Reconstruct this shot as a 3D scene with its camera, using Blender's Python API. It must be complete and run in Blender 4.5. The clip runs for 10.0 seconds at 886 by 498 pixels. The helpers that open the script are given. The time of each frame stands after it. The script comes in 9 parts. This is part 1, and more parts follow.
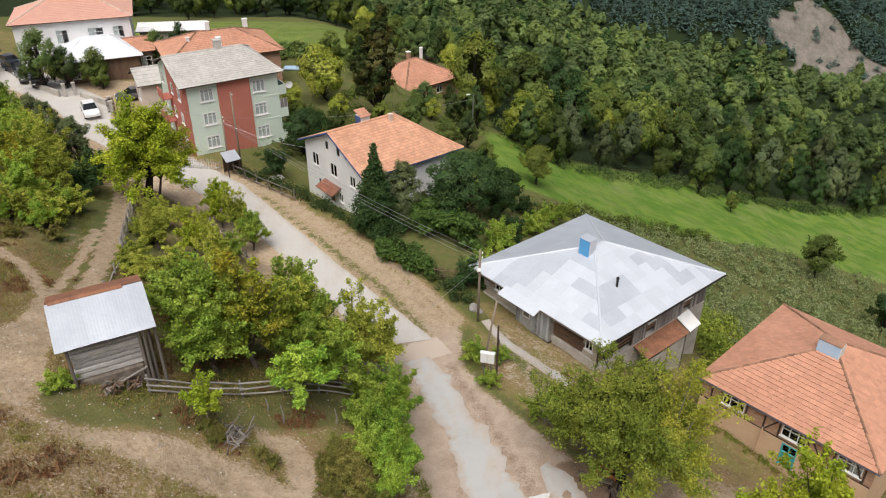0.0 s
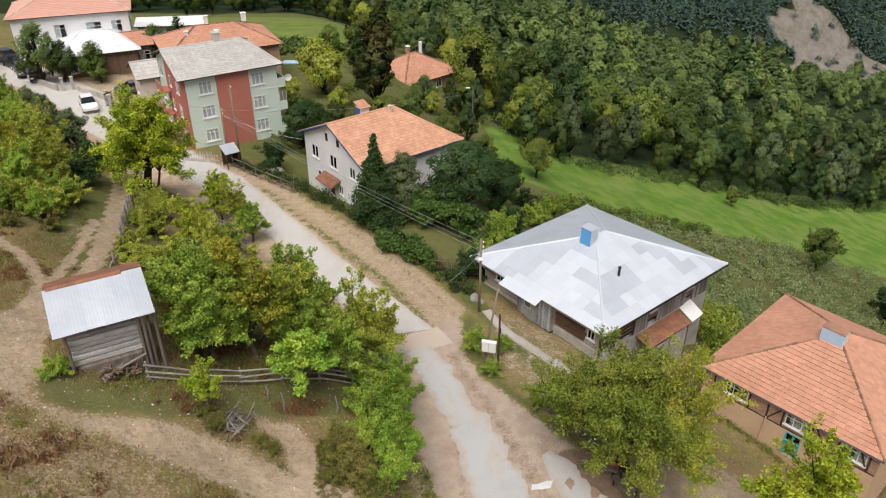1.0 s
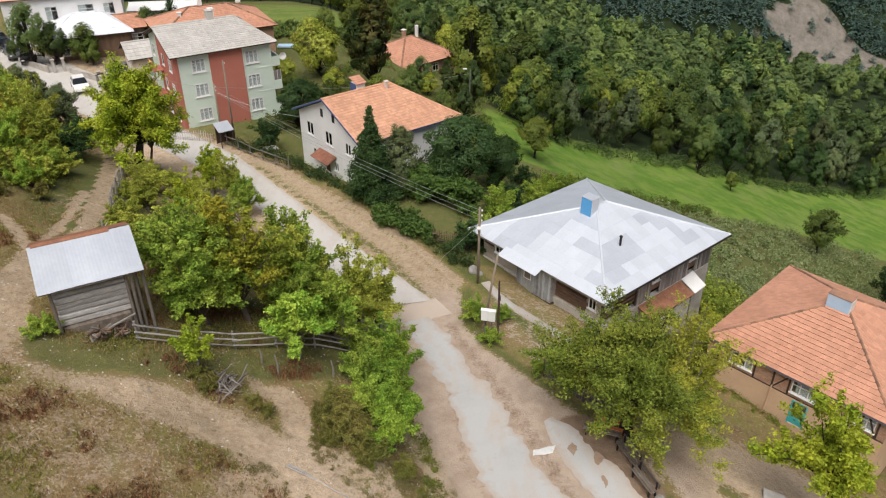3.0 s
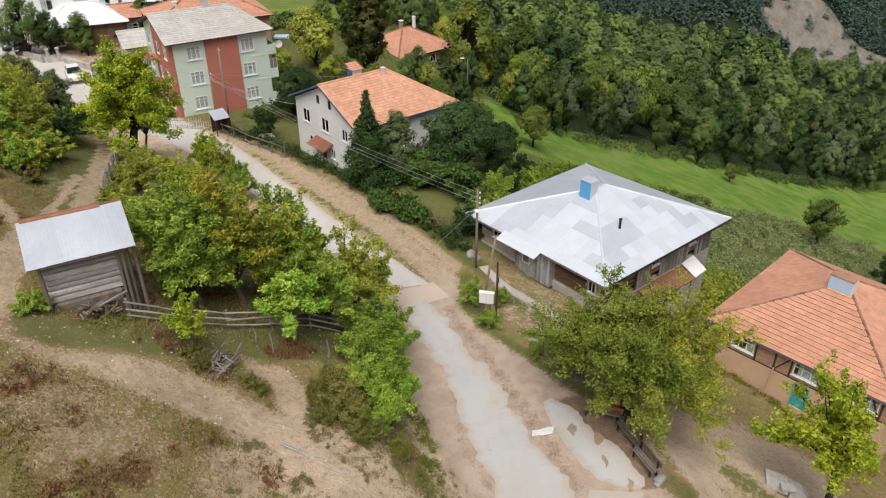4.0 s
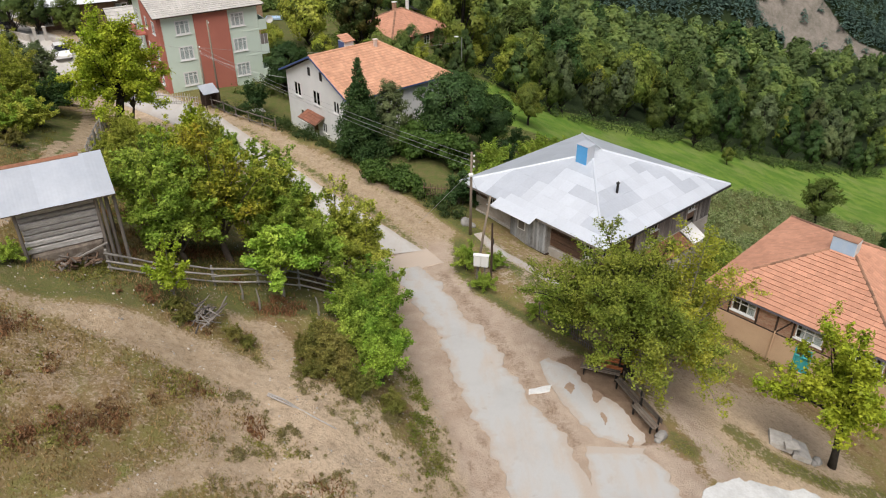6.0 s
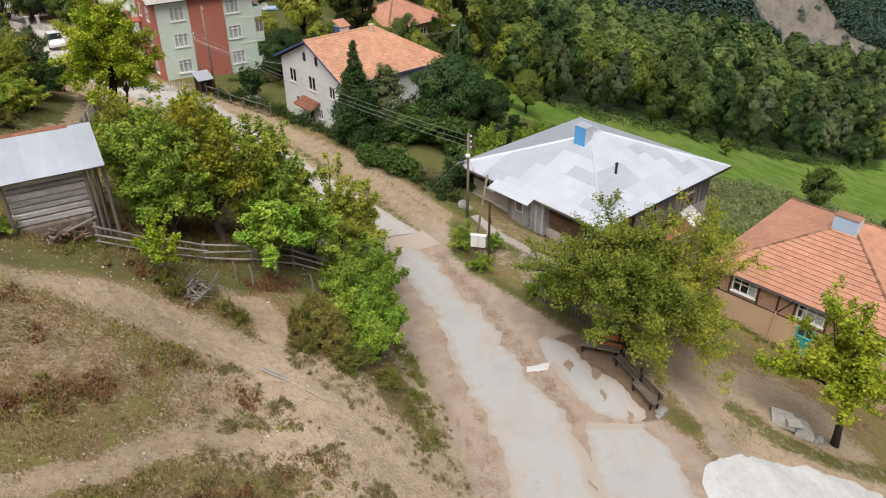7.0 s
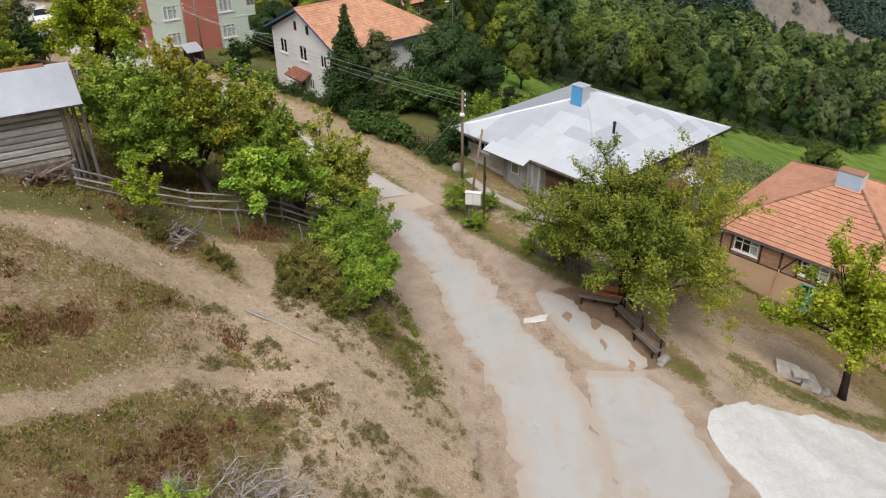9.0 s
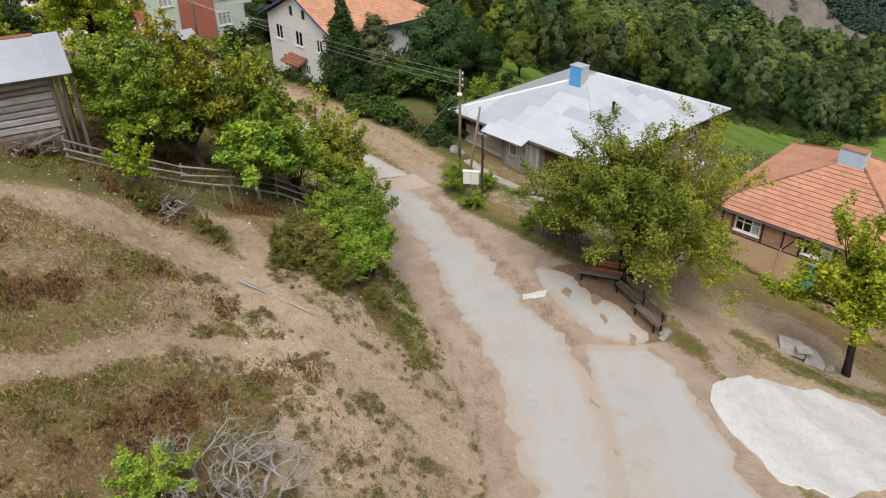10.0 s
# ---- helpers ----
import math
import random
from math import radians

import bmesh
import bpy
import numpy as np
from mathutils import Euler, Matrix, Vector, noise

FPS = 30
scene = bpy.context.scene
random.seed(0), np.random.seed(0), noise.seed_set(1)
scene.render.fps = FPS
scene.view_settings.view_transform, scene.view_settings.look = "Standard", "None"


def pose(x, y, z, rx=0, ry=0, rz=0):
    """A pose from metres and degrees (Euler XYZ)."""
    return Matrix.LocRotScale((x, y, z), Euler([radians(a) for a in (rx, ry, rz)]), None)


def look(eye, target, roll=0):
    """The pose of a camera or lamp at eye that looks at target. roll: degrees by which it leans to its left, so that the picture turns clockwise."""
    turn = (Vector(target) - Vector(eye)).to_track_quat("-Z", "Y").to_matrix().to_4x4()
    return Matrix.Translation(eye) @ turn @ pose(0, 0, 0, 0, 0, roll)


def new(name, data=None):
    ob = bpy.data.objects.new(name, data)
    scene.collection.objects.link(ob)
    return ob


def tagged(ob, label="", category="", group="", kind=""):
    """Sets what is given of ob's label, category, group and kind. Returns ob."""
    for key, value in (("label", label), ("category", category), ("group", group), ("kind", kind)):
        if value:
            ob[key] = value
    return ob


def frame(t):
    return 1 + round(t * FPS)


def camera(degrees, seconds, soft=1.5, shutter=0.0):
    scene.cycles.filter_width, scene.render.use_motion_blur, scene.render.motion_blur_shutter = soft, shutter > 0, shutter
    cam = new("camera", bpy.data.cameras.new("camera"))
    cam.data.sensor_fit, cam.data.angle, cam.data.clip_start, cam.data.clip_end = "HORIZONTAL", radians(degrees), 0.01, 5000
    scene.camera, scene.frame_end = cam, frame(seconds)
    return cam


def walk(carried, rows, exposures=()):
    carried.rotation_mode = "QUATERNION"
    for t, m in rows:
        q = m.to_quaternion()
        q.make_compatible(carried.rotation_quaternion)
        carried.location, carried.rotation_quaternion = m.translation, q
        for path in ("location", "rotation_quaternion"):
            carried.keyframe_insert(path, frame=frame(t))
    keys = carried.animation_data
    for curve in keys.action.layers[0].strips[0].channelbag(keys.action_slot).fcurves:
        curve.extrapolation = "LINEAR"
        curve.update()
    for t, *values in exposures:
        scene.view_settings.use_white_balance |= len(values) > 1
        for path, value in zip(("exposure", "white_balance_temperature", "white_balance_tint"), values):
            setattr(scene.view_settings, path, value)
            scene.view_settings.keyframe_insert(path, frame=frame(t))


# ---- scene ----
cam = camera(60.76, 10.0, soft=1.1)
PITCH = -31.10
# seconds, eye, yaw to the left, lean to the right
ROWS = [
    (0.0, 0.009, 0.007, 34.771, -0.03, -0.11),
    (0.5, -0.060, -0.050, 34.406, -0.07, -0.06),
    (1.0, -0.112, -0.100, 33.930, -0.11, -0.01),
    (1.5, -0.148, -0.144, 33.375, -0.16, 0.03),
    (2.0, -0.169, -0.185, 32.767, -0.22, 0.07),
    (2.5, -0.174, -0.222, 32.126, -0.29, 0.10),
    (3.0, -0.166, -0.256, 31.466, -0.36, 0.13),
    (3.5, -0.146, -0.290, 30.795, -0.43, 0.16),
    (4.0, -0.117, -0.324, 30.121, -0.51, 0.19),
    (4.5, -0.082, -0.358, 29.446, -0.60, 0.22),
    (5.0, -0.042, -0.395, 28.770, -0.68, 0.25),
    (5.5, 0.000, -0.434, 28.092, -0.77, 0.27),
    (6.0, 0.042, -0.476, 27.409, -0.86, 0.30),
    (6.5, 0.082, -0.521, 26.720, -0.95, 0.34),
    (7.0, 0.118, -0.570, 26.022, -1.03, 0.37),
    (7.5, 0.149, -0.622, 25.316, -1.12, 0.41),
    (8.0, 0.175, -0.676, 24.603, -1.21, 0.45),
    (8.5, 0.195, -0.732, 23.889, -1.29, 0.50),
    (9.0, 0.212, -0.787, 23.180, -1.37, 0.55),
    (9.5, 0.226, -0.840, 22.490, -1.44, 0.61),
    (10.0, 0.241, -0.888, 21.837, -1.51, 0.67),
]


def drone(x, y, z, yaw, lean):
    a, b = radians(yaw), radians(PITCH)
    ahead = Vector((-math.sin(a) * math.cos(b), math.cos(a) * math.cos(b), math.sin(b)))
    eye = Vector((x, y, z))
    return look(eye, eye + ahead, -lean)


walk(cam, [(t, drone(*row)) for t, *row in ROWS], exposures=[(0.0, 0.16), (5.0, 0.16), (7.5, 0.11), (10.0, 0.03)])

# ---------------------------------------------------------------- sky, sun
EXPOSURE = 0.16
world = bpy.data.worlds.new("overcast_sky")
scene.world = world
world.use_nodes = True
wn = world.node_tree.nodes
sky = wn.new("ShaderNodeTexSky")
sky.sky_type = "NISHITA"
sky.sun_disc = False
sky.sun_elevation, sky.sun_rotation = radians(62), radians(191)
sky.air_density, sky.dust_density, sky.ozone_density = 1.0, 6.0, 1.0
wn["Background"].inputs["Strength"].default_value = 0.068
world.node_tree.links.new(sky.outputs[0], wn["Background"].inputs["Color"])
sun_data = bpy.data.lights.new("sun", "SUN")
sun_data.energy, sun_data.angle, sun_data.color = 3.0, radians(55), (1.0, 0.97, 0.93)
sun = new("sun", sun_data)
# the bright part of the clouds stands high behind the eye
sun.matrix_world = look((-30, -30, 60), (-30 + 8, -30 + 42, 60 - 88))
scene.view_settings.exposure = EXPOSURE


# ---------------------------------------------------------------- lie of the land
# The middle line of the village road, from behind the eye to the upper end of the village.
ROAD = np.array([(9, -40), (9, -10), (8.2, 5), (7.5, 15), (7, 20), (5.6, 27), (3, 34.5), (-1, 43), (-6, 51), (-12, 58.5),
                 (-18, 66), (-24, 71.5), (-31, 76.5), (-38, 82), (-44, 88), (-50, 93), (-60, 100), (-90, 118)], float)
ROAD_Z = np.array([1.2, 1.2, 1.2, 1.2, 1.2, 1.2, 0.95, 0.3, 0.1, 0.1, 0.2, 0.3, 0.5, 1.0, 1.6, 2.0, 2.6, 4.0])


def road_frame(x, y):
    """Signed distance to the right of the road's middle line, and the road's height there."""
    x, y = np.asarray(x, float), np.asarray(y, float)
    best, side, high = np.full(x.shape, 1e9), np.zeros(x.shape), np.zeros(x.shape)
    for (ax, ay), (bx, by), za, zb in zip(ROAD[:-1], ROAD[1:], ROAD_Z[:-1], ROAD_Z[1:]):
        dx, dy = bx - ax, by - ay
        s = np.clip(((x - ax) * dx + (y - ay) * dy) / (dx * dx + dy * dy), 0, 1)
        vx, vy = x - ax - s * dx, y - ay - s * dy
        n = np.hypot(vx, vy)
        near = n < best
        best = np.where(near, n, best)
        side = np.where(near, np.where(dy * vx - dx * vy >= 0, n, -n), side)
        high = np.where(near, za + s * (zb - za), high)
    return side, high


def smooth(a, b, x):
    t = np.clip((x - a) / (b - a), 0, 1)
    return t * t * (3 - 2 * t)


LEFT_D = [0, 4.7, 5.0, 5.35, 6, 8, 10, 11.5, 13, 15, 18, 22, 30, 50, 120, 400]
LEFT_H = [0, 0.05, 0.12, 0.46, 0.8, 2.3, 3.6, 4.2, 4.55, 5.4, 6.8, 8.3, 11.5, 18, 36, 90]
RIGHT_D = [-500, 0, 4, 8, 11, 15, 19, 23, 28, 38, 54, 80, 110, 150, 600]
RIGHT_H = [0, 0, -0.3, -1.2, -2.3, -4.0, -5.2, -7.0, -9.6, -14.2, -20, -30, -40, -46, -60]


def ground_z(x, y):
    x, y = np.asarray(x, float), np.asarray(y, float)
    d, high = road_frame(x, y)
    u = 0.96 * (x - 5) + 0.27 * (y - 29)
    fade = 1 - smooth(6, 34, d)
    right = high * fade + np.interp(u, RIGHT_D, RIGHT_H) * smooth(3.4, 8.0, d)
    right = right - 0.16 * np.clip(y - 128, 0, 120) * (1 - smooth(10, 80, u))
    hill = 1 - 0.75 * smooth(56, 90, y)
    left = high + np.interp(-d, LEFT_D, LEFT_H) * hill
    z = np.where(d > 0, right, left)
    # the wooded mountain across the valley
    z = z - 0.36 * np.clip(y - 232, 0, 128) * np.where(d > 0, 1, 0.4)
    rise = np.clip(y - 362 - 0.12 * x + 14 * np.sin(x / 53.0), 0, 2000)
    z = z + np.where(d > 0, 1, 0.4) * 0.62 * rise * smooth(0, 40, rise)
    # the hollow in which the white house stands
    z = z - 2.3 * smooth(4.4, 7.6, d) * np.exp(-(((x + 11) / 10) ** 2) - ((y - 73) / 8) ** 2)
    z = z + 0.9 * np.exp(-(((x + 17) / 6.5) ** 2) - ((y - 31.5) / 5.5) ** 2)
    bumps = 0.10 * np.sin(0.83 * x + 1.3 * np.sin(0.31 * y)) * np.sin(0.71 * y + 0.4 * x)
    bumps = bumps + 0.05 * np.sin(2.3 * x + y) * np.sin(1.9 * y - 0.7 * x)
    # rills and tussocks of the eroded slope
    rills = 0.07 * np.sin(3.1 * x + 1.7 * np.sin(1.3 * y)) * np.sin(2.7 * y + 1.1 * np.sin(0.9 * x)) + 0.05 * np.sin(1.9 * x - 2.3 * y + 2 * np.sin(0.7 * x))
    bumps = bumps + rills * smooth(5.6, 7.5, -d) * (1 - smooth(34, 46, y))
    return z + bumps * smooth(4.5, 8.0, np.abs(d))


# ---------------------------------------------------------------- materials
def nodes_of(mat):
    mat.use_nodes = True
    return mat.node_tree.nodes, mat.node_tree.links


def noise_node(n, l, vector, scale, detail=4.0, rough=0.55):
    t = n.new("ShaderNodeTexNoise")
    t.inputs["Scale"].default_value, t.inputs["Detail"].default_value, t.inputs["Roughness"].default_value = scale, detail, rough
    l.new(vector, t.inputs["Vector"])
    return t.outputs["Fac"]


def ramp_node(n, l, fac, a, b, ca=(0, 0, 0, 1), cb=(1, 1, 1, 1)):
    r = n.new("ShaderNodeValToRGB")
    r.color_ramp.elements[0].position, r.color_ramp.elements[0].color = a, ca
    r.color_ramp.elements[1].position, r.color_ramp.elements[1].color = b, cb
    l.new(fac, r.inputs["Fac"])
    return r.outputs["Color"]


def mix_node(n, l, fac, a, b, blend="MIX"):
    m = n.new("ShaderNodeMix")
    m.data_type, m.blend_type = "RGBA", blend
    for value, socket in ((fac, m.inputs["Factor"]), (a, m.inputs["A"]), (b, m.inputs["B"])):
        if isinstance(value, bpy.types.NodeSocket):
            l.new(value, socket)
        elif socket.type == "RGBA":
            socket.default_value = (*value[:3], 1)
        else:
            socket.default_value = value
    return m.outputs["Result"]


def math_node(n, l, op, a, b, clamp=False):
    m = n.new("ShaderNodeMath")
    m.operation, m.use_clamp = op, clamp
    for value, socket in ((a, m.inputs[0]), (b, m.inputs[1])):
        if isinstance(value, bpy.types.NodeSocket):
            l.new(value, socket)
        else:
            socket.default_value = value
    return m.outputs[0]


def tint(c, k):
    return tuple(min(1.0, v * k) for v in c)


def stuff_mat(name, base, other=None, rough=0.85, metal=0.0, coarse=0.8, fine=18.0, vary=0.18, bump=0.25, bump_size=0.02, random_tone=0.0,
              islands=0.0, stretch=(1, 1, 1), spec=0.3, stain=0.0, stain_color=(0.1, 0.08, 0.06)):
    """A surface with a base colour, a second tone in broad patches, fine grain, relief and, where given, a tone of its own for each piece."""
    mat = bpy.data.materials.new(name)
    n, l = nodes_of(mat)
    p = n["Principled BSDF"]
    geo = n.new("ShaderNodeNewGeometry")
    m = n.new("ShaderNodeMapping")
    m.inputs["Scale"].default_value = stretch
    l.new(geo.outputs["Position"], m.inputs["Vector"])
    v = m.outputs["Vector"]
    broad = noise_node(n, l, v, coarse, 3.0)
    grain = noise_node(n, l, v, fine, 5.0, 0.65)
    other = other or tint(base, 1 - 1.6 * vary)
    color = mix_node(n, l, ramp_node(n, l, broad, 0.35, 0.68), base, other)
    color = mix_node(n, l, 1.0, color, ramp_node(n, l, grain, 0.25, 0.75, (1 - vary,) * 3 + (1,), (1 + vary,) * 3 + (1,)), "MULTIPLY")
    if stain:
        spots = noise_node(n, l, v, coarse * 2.7, 6.0, 0.7)
        color = mix_node(n, l, math_node(n, l, "MULTIPLY", ramp_node(n, l, spots, 0.54, 0.7), stain), color, stain_color)
    tone = None
    if random_tone:
        info = n.new("ShaderNodeObjectInfo")
        tone = math_node(n, l, "MULTIPLY_ADD", info.outputs["Random"], 2 * random_tone)
        n[-1].inputs[2].default_value = 1 - random_tone
    if islands:
        tone = math_node(n, l, "MULTIPLY_ADD", geo.outputs["Random Per Island"], 2 * islands)
        n[-1].inputs[2].default_value = 1 - islands
    if tone:
        comb = n.new("ShaderNodeCombineColor")
        for k in range(3):
            l.new(tone, comb.inputs[k])
        color = mix_node(n, l, 1.0, color, comb.outputs[0], "MULTIPLY")
    l.new(color, p.inputs["Base Color"])
    p.inputs["Roughness"].default_value, p.inputs["Metallic"].default_value = rough, metal
    p.inputs["Specular IOR Level"].default_value = spec
    b = n.new("ShaderNodeBump")
    b.inputs["Strength"].default_value, b.inputs["Distance"].default_value = bump, bump_size
    l.new(grain, b.inputs["Height"])
    l.new(b.outputs["Normal"], p.inputs["Normal"])
    return mat


def leaf_mat(name, base, other, light=0.35, islands=0.34, spread=0.45):
    """Leaves: two tones in broad clumps, each leaf with a tone of its own, some light coming through."""
    mat = bpy.data.materials.new(name)
    n, l = nodes_of(mat)
    n.remove(n["Principled BSDF"])
    geo = n.new("ShaderNodeNewGeometry")
    info = n.new("ShaderNodeObjectInfo")
    broad = noise_node(n, l, geo.outputs["Position"], 0.55, 3.0)
    fac = ramp_node(n, l, broad, 0.38, 0.66)
    color = mix_node(n, l, fac, base, other)
    tone = math_node(n, l, "MULTIPLY_ADD", geo.outputs["Random Per Island"], 2 * islands)
    n[-1].inputs[2].default_value = 1 - islands
    tone = math_node(n, l, "MULTIPLY", tone, math_node(n, l, "MULTIPLY_ADD", info.outputs["Random"], spread))
    n[-2].inputs[2].default_value = 1 - spread / 2
    comb = n.new("ShaderNodeCombineColor")
    for k in range(3):
        l.new(tone, comb.inputs[k])
    color = mix_node(n, l, 1.0, color, comb.outputs[0], "MULTIPLY")
    if spread > 0.6:
        hue = math_node(n, l, "FRACT", math_node(n, l, "MULTIPLY", info.outputs["Random"], 7.31), 0.0)
        color = mix_node(n, l, math_node(n, l, "MULTIPLY", math_node(n, l, "POWER", hue, 2.0), 0.55), color, mix_node(n, l, 1.0, color, (1.45, 1.2, 0.8), "MULTIPLY"))
    d, t, g = n.new("ShaderNodeBsdfDiffuse"), n.new("ShaderNodeBsdfTranslucent"), n.new("ShaderNodeBsdfGlossy")
    g.inputs["Roughness"].default_value = 0.5
    g.inputs["Color"].default_value = (0.5, 0.55, 0.5, 1)
    l.new(color, d.inputs["Color"])
    l.new(mix_node(n, l, 1.0, color, (1.15, 1.25, 0.6), "MULTIPLY"), t.inputs["Color"])
    s, s2 = n.new("ShaderNodeMixShader"), n.new("ShaderNodeMixShader")
    s.inputs[0].default_value, s2.inputs[0].default_value = light, 0.02
    l.new(d.outputs[0], s.inputs[1]), l.new(t.outputs[0], s.inputs[2])
    l.new(s.outputs[0], s2.inputs[1]), l.new(g.outputs[0], s2.inputs[2])
    l.new(s2.outputs[0], n["Material Output"].inputs["Surface"])
    return mat


# ---------------------------------------------------------------- mesh building
class Shape:
    """Points and faces gathered for one mesh."""

    def __init__(self):
        self.v, self.f = [], []

    def add(self, points, faces):
        k = len(self.v)
        self.v += [tuple(map(float, p)) for p in points]
        self.f += [tuple(k + i for i in face) for face in faces]
        return self

    def box(self, x0, x1, y0, y1, z0, z1):
        p = [(x, y, z) for z in (z0, z1) for y in (y0, y1) for x in (x0, x1)]
        return self.add(p, [(0, 2, 3, 1), (4, 5, 7, 6), (0, 1, 5, 4), (2, 6, 7, 3), (0, 4, 6, 2), (1, 3, 7, 5)])

    def soft_box(self, x0, x1, y0, y1, z0, z1, r=0.01):
        """A box with its edges cut off."""
        p, f = [], []
        for sx, x in ((-1, x0), (1, x1)):
            for sy, y in ((-1, y0), (1, y1)):
                for sz, z in ((-1, z0), (1, z1)):
                    p += [(x, y - sy * r, z - sz * r), (x - sx * r, y, z - sz * r), (x - sx * r, y - sy * r, z)]
        at = lambda a, b, c, k: 3 * (4 * a + 2 * b + c) + k  # noqa: E731
        f += [(at(0, 0, 0, 0), at(0, 0, 1, 0), at(0, 1, 1, 0), at(0, 1, 0, 0)), (at(1, 0, 0, 0), at(1, 1, 0, 0), at(1, 1, 1, 0), at(1, 0, 1, 0))]
        f += [(at(0, 0, 0, 1), at(1, 0, 0, 1), at(1, 0, 1, 1), at(0, 0, 1, 1)), (at(0, 1, 0, 1), at(0, 1, 1, 1), at(1, 1, 1, 1), at(1, 1, 0, 1))]
        f += [(at(0, 0, 0, 2), at(0, 1, 0, 2), at(1, 1, 0, 2), at(1, 0, 0, 2)), (at(0, 0, 1, 2), at(1, 0, 1, 2), at(1, 1, 1, 2), at(0, 1, 1, 2))]
        for a in (0, 1):
            for b in (0, 1):
                f += [(at(a, b, 0, 0), at(a, b, 0, 1), at(a, b, 1, 1), at(a, b, 1, 0)), (at(a, 0, b, 0), at(a, 0, b, 2), at(a, 1, b, 2), at(a, 1, b, 0)),
                      (at(0, a, b, 1), at(0, a, b, 2), at(1, a, b, 2), at(1, a, b, 1))]
                f += [(at(a, b, 0, 0), at(a, b, 0, 1), at(a, b, 0, 2)), (at(a, b, 1, 0), at(a, b, 1, 1), at(a, b, 1, 2))]
        return self.add(p, f)

    def tube(self, points, radii, sides=6, caps=True):
        """A round bar along the points, with a radius at each."""
        points = [Vector(p) for p in points]
        rings = []
        for i, p in enumerate(points):
            way = (points[min(i + 1, len(points) - 1)] - points[max(i - 1, 0)]).normalized()
            side = way.cross(Vector((0, 0, 1)) if abs(way.z) < 0.9 else Vector((1, 0, 0))).normalized()
            up = side.cross(way)
            r = radii[i] if hasattr(radii, "__len__") else radii
            rings.append([p + r * (math.cos(a) * side + math.sin(a) * up) for a in (2 * math.pi * k / sides for k in range(sides))])
        f = [(i * sides + k, i * sides + (k + 1) % sides, (i + 1) * sides + (k + 1) % sides, (i + 1) * sides + k)
             for i in range(len(rings) - 1) for k in range(sides)]
        if caps:
            f += [tuple(range(sides))[::-1], tuple((len(rings) - 1) * sides + k for k in range(sides))]
        return self.add([q for ring in rings for q in ring], f)

    def slab(self, corners, thick, way=(0, 0, -1)):
        """A flat plate: its corners and how thick it is along a way."""
        n = len(corners)
        w = Vector(way) * thick
        p = [Vector(c) for c in corners] + [Vector(c) + w for c in corners]
        return self.add(p, [tuple(range(n)), tuple(range(2 * n - 1, n - 1, -1))] + [(i, i + n, (i + 1) % n + n, (i + 1) % n) for i in range(n)])

    def mesh(self, name, mat, smooth_faces=False):
        me = bpy.data.meshes.new(name)
        me.from_pydata(self.v, [], self.f)
        me.update()
        bm = bmesh.new()
        bm.from_mesh(me)
        bmesh.ops.recalc_face_normals(bm, faces=bm.faces) if len(bm.faces) < 60000 else None
        bm.to_mesh(me)
        bm.free()
        if smooth_faces:
            me.polygons.foreach_set("use_smooth", [True] * len(me.polygons))
        me.materials.append(mat)
        return me


def part(name, shape, mat, parent, label="", smooth_faces=False, at=None):
    me = shape if isinstance(shape, bpy.types.Mesh) else shape.mesh(name, mat, smooth_faces)
    ob = new(name, me)
    ob.parent = parent
    if at is not None:
        ob.matrix_local = at
    return tagged(ob, label)


def thing(name, label, category, at=None, group="", kind=""):
    ob = new(name)
    ob.empty_display_size = 0.3
    if at is not None:
        ob.matrix_world = at
    return tagged(ob, label, category, group, kind)


def alone(name, shape, mat, label, category, at=None, group="", kind="", smooth_faces=False):
    ob = new(name, shape if isinstance(shape, bpy.types.Mesh) else shape.mesh(name, mat, smooth_faces))
    if at is not None:
        ob.matrix_world = at
    return tagged(ob, label, category, group, kind)


def gz(x, y):
    return float(ground_z(x, y))


def wavy(points, step):
    """The points of a polyline, closer together, on a smooth curve."""
    points = np.array(points, float)
    run = np.r_[0, np.cumsum(np.hypot(*np.diff(points[:, :2], axis=0).T))]
    t = np.linspace(0, run[-1], max(2, int(run[-1] / step)))
    out = np.stack([np.interp(t, run, points[:, k]) for k in range(points.shape[1])], 1)
    for _ in range(max(1, int(1.2 / step))):
        out[1:-1] = 0.25 * out[:-2] + 0.5 * out[1:-1] + 0.25 * out[2:]
    return out


# ---------------------------------------------------------------- ground, road
TRACKS = [
    ([(-22.9, 33), (-21.2, 28.6), (-18.3, 26.6), (-14.3, 26), (-12, 25.4), (-9.5, 25), (-7.6, 24.2),
      (-4.8, 22.5), (-2, 20.5), (1, 18)], 1.15),
    ([(-10.9, 30.2), (-9.5, 29.1), (-8.0, 28.4), (-7.2, 27.5), (-7.0, 26), (-6.4, 24.2)], 0.6),
    ([(-20, 12.6), (-15, 14.2), (-12.3, 15.1), (-10.6, 16.2), (-9.2, 17.9), (-7.5, 19.2), (-4.7, 20.1), (-2.4, 20.9)], 0.42),
]
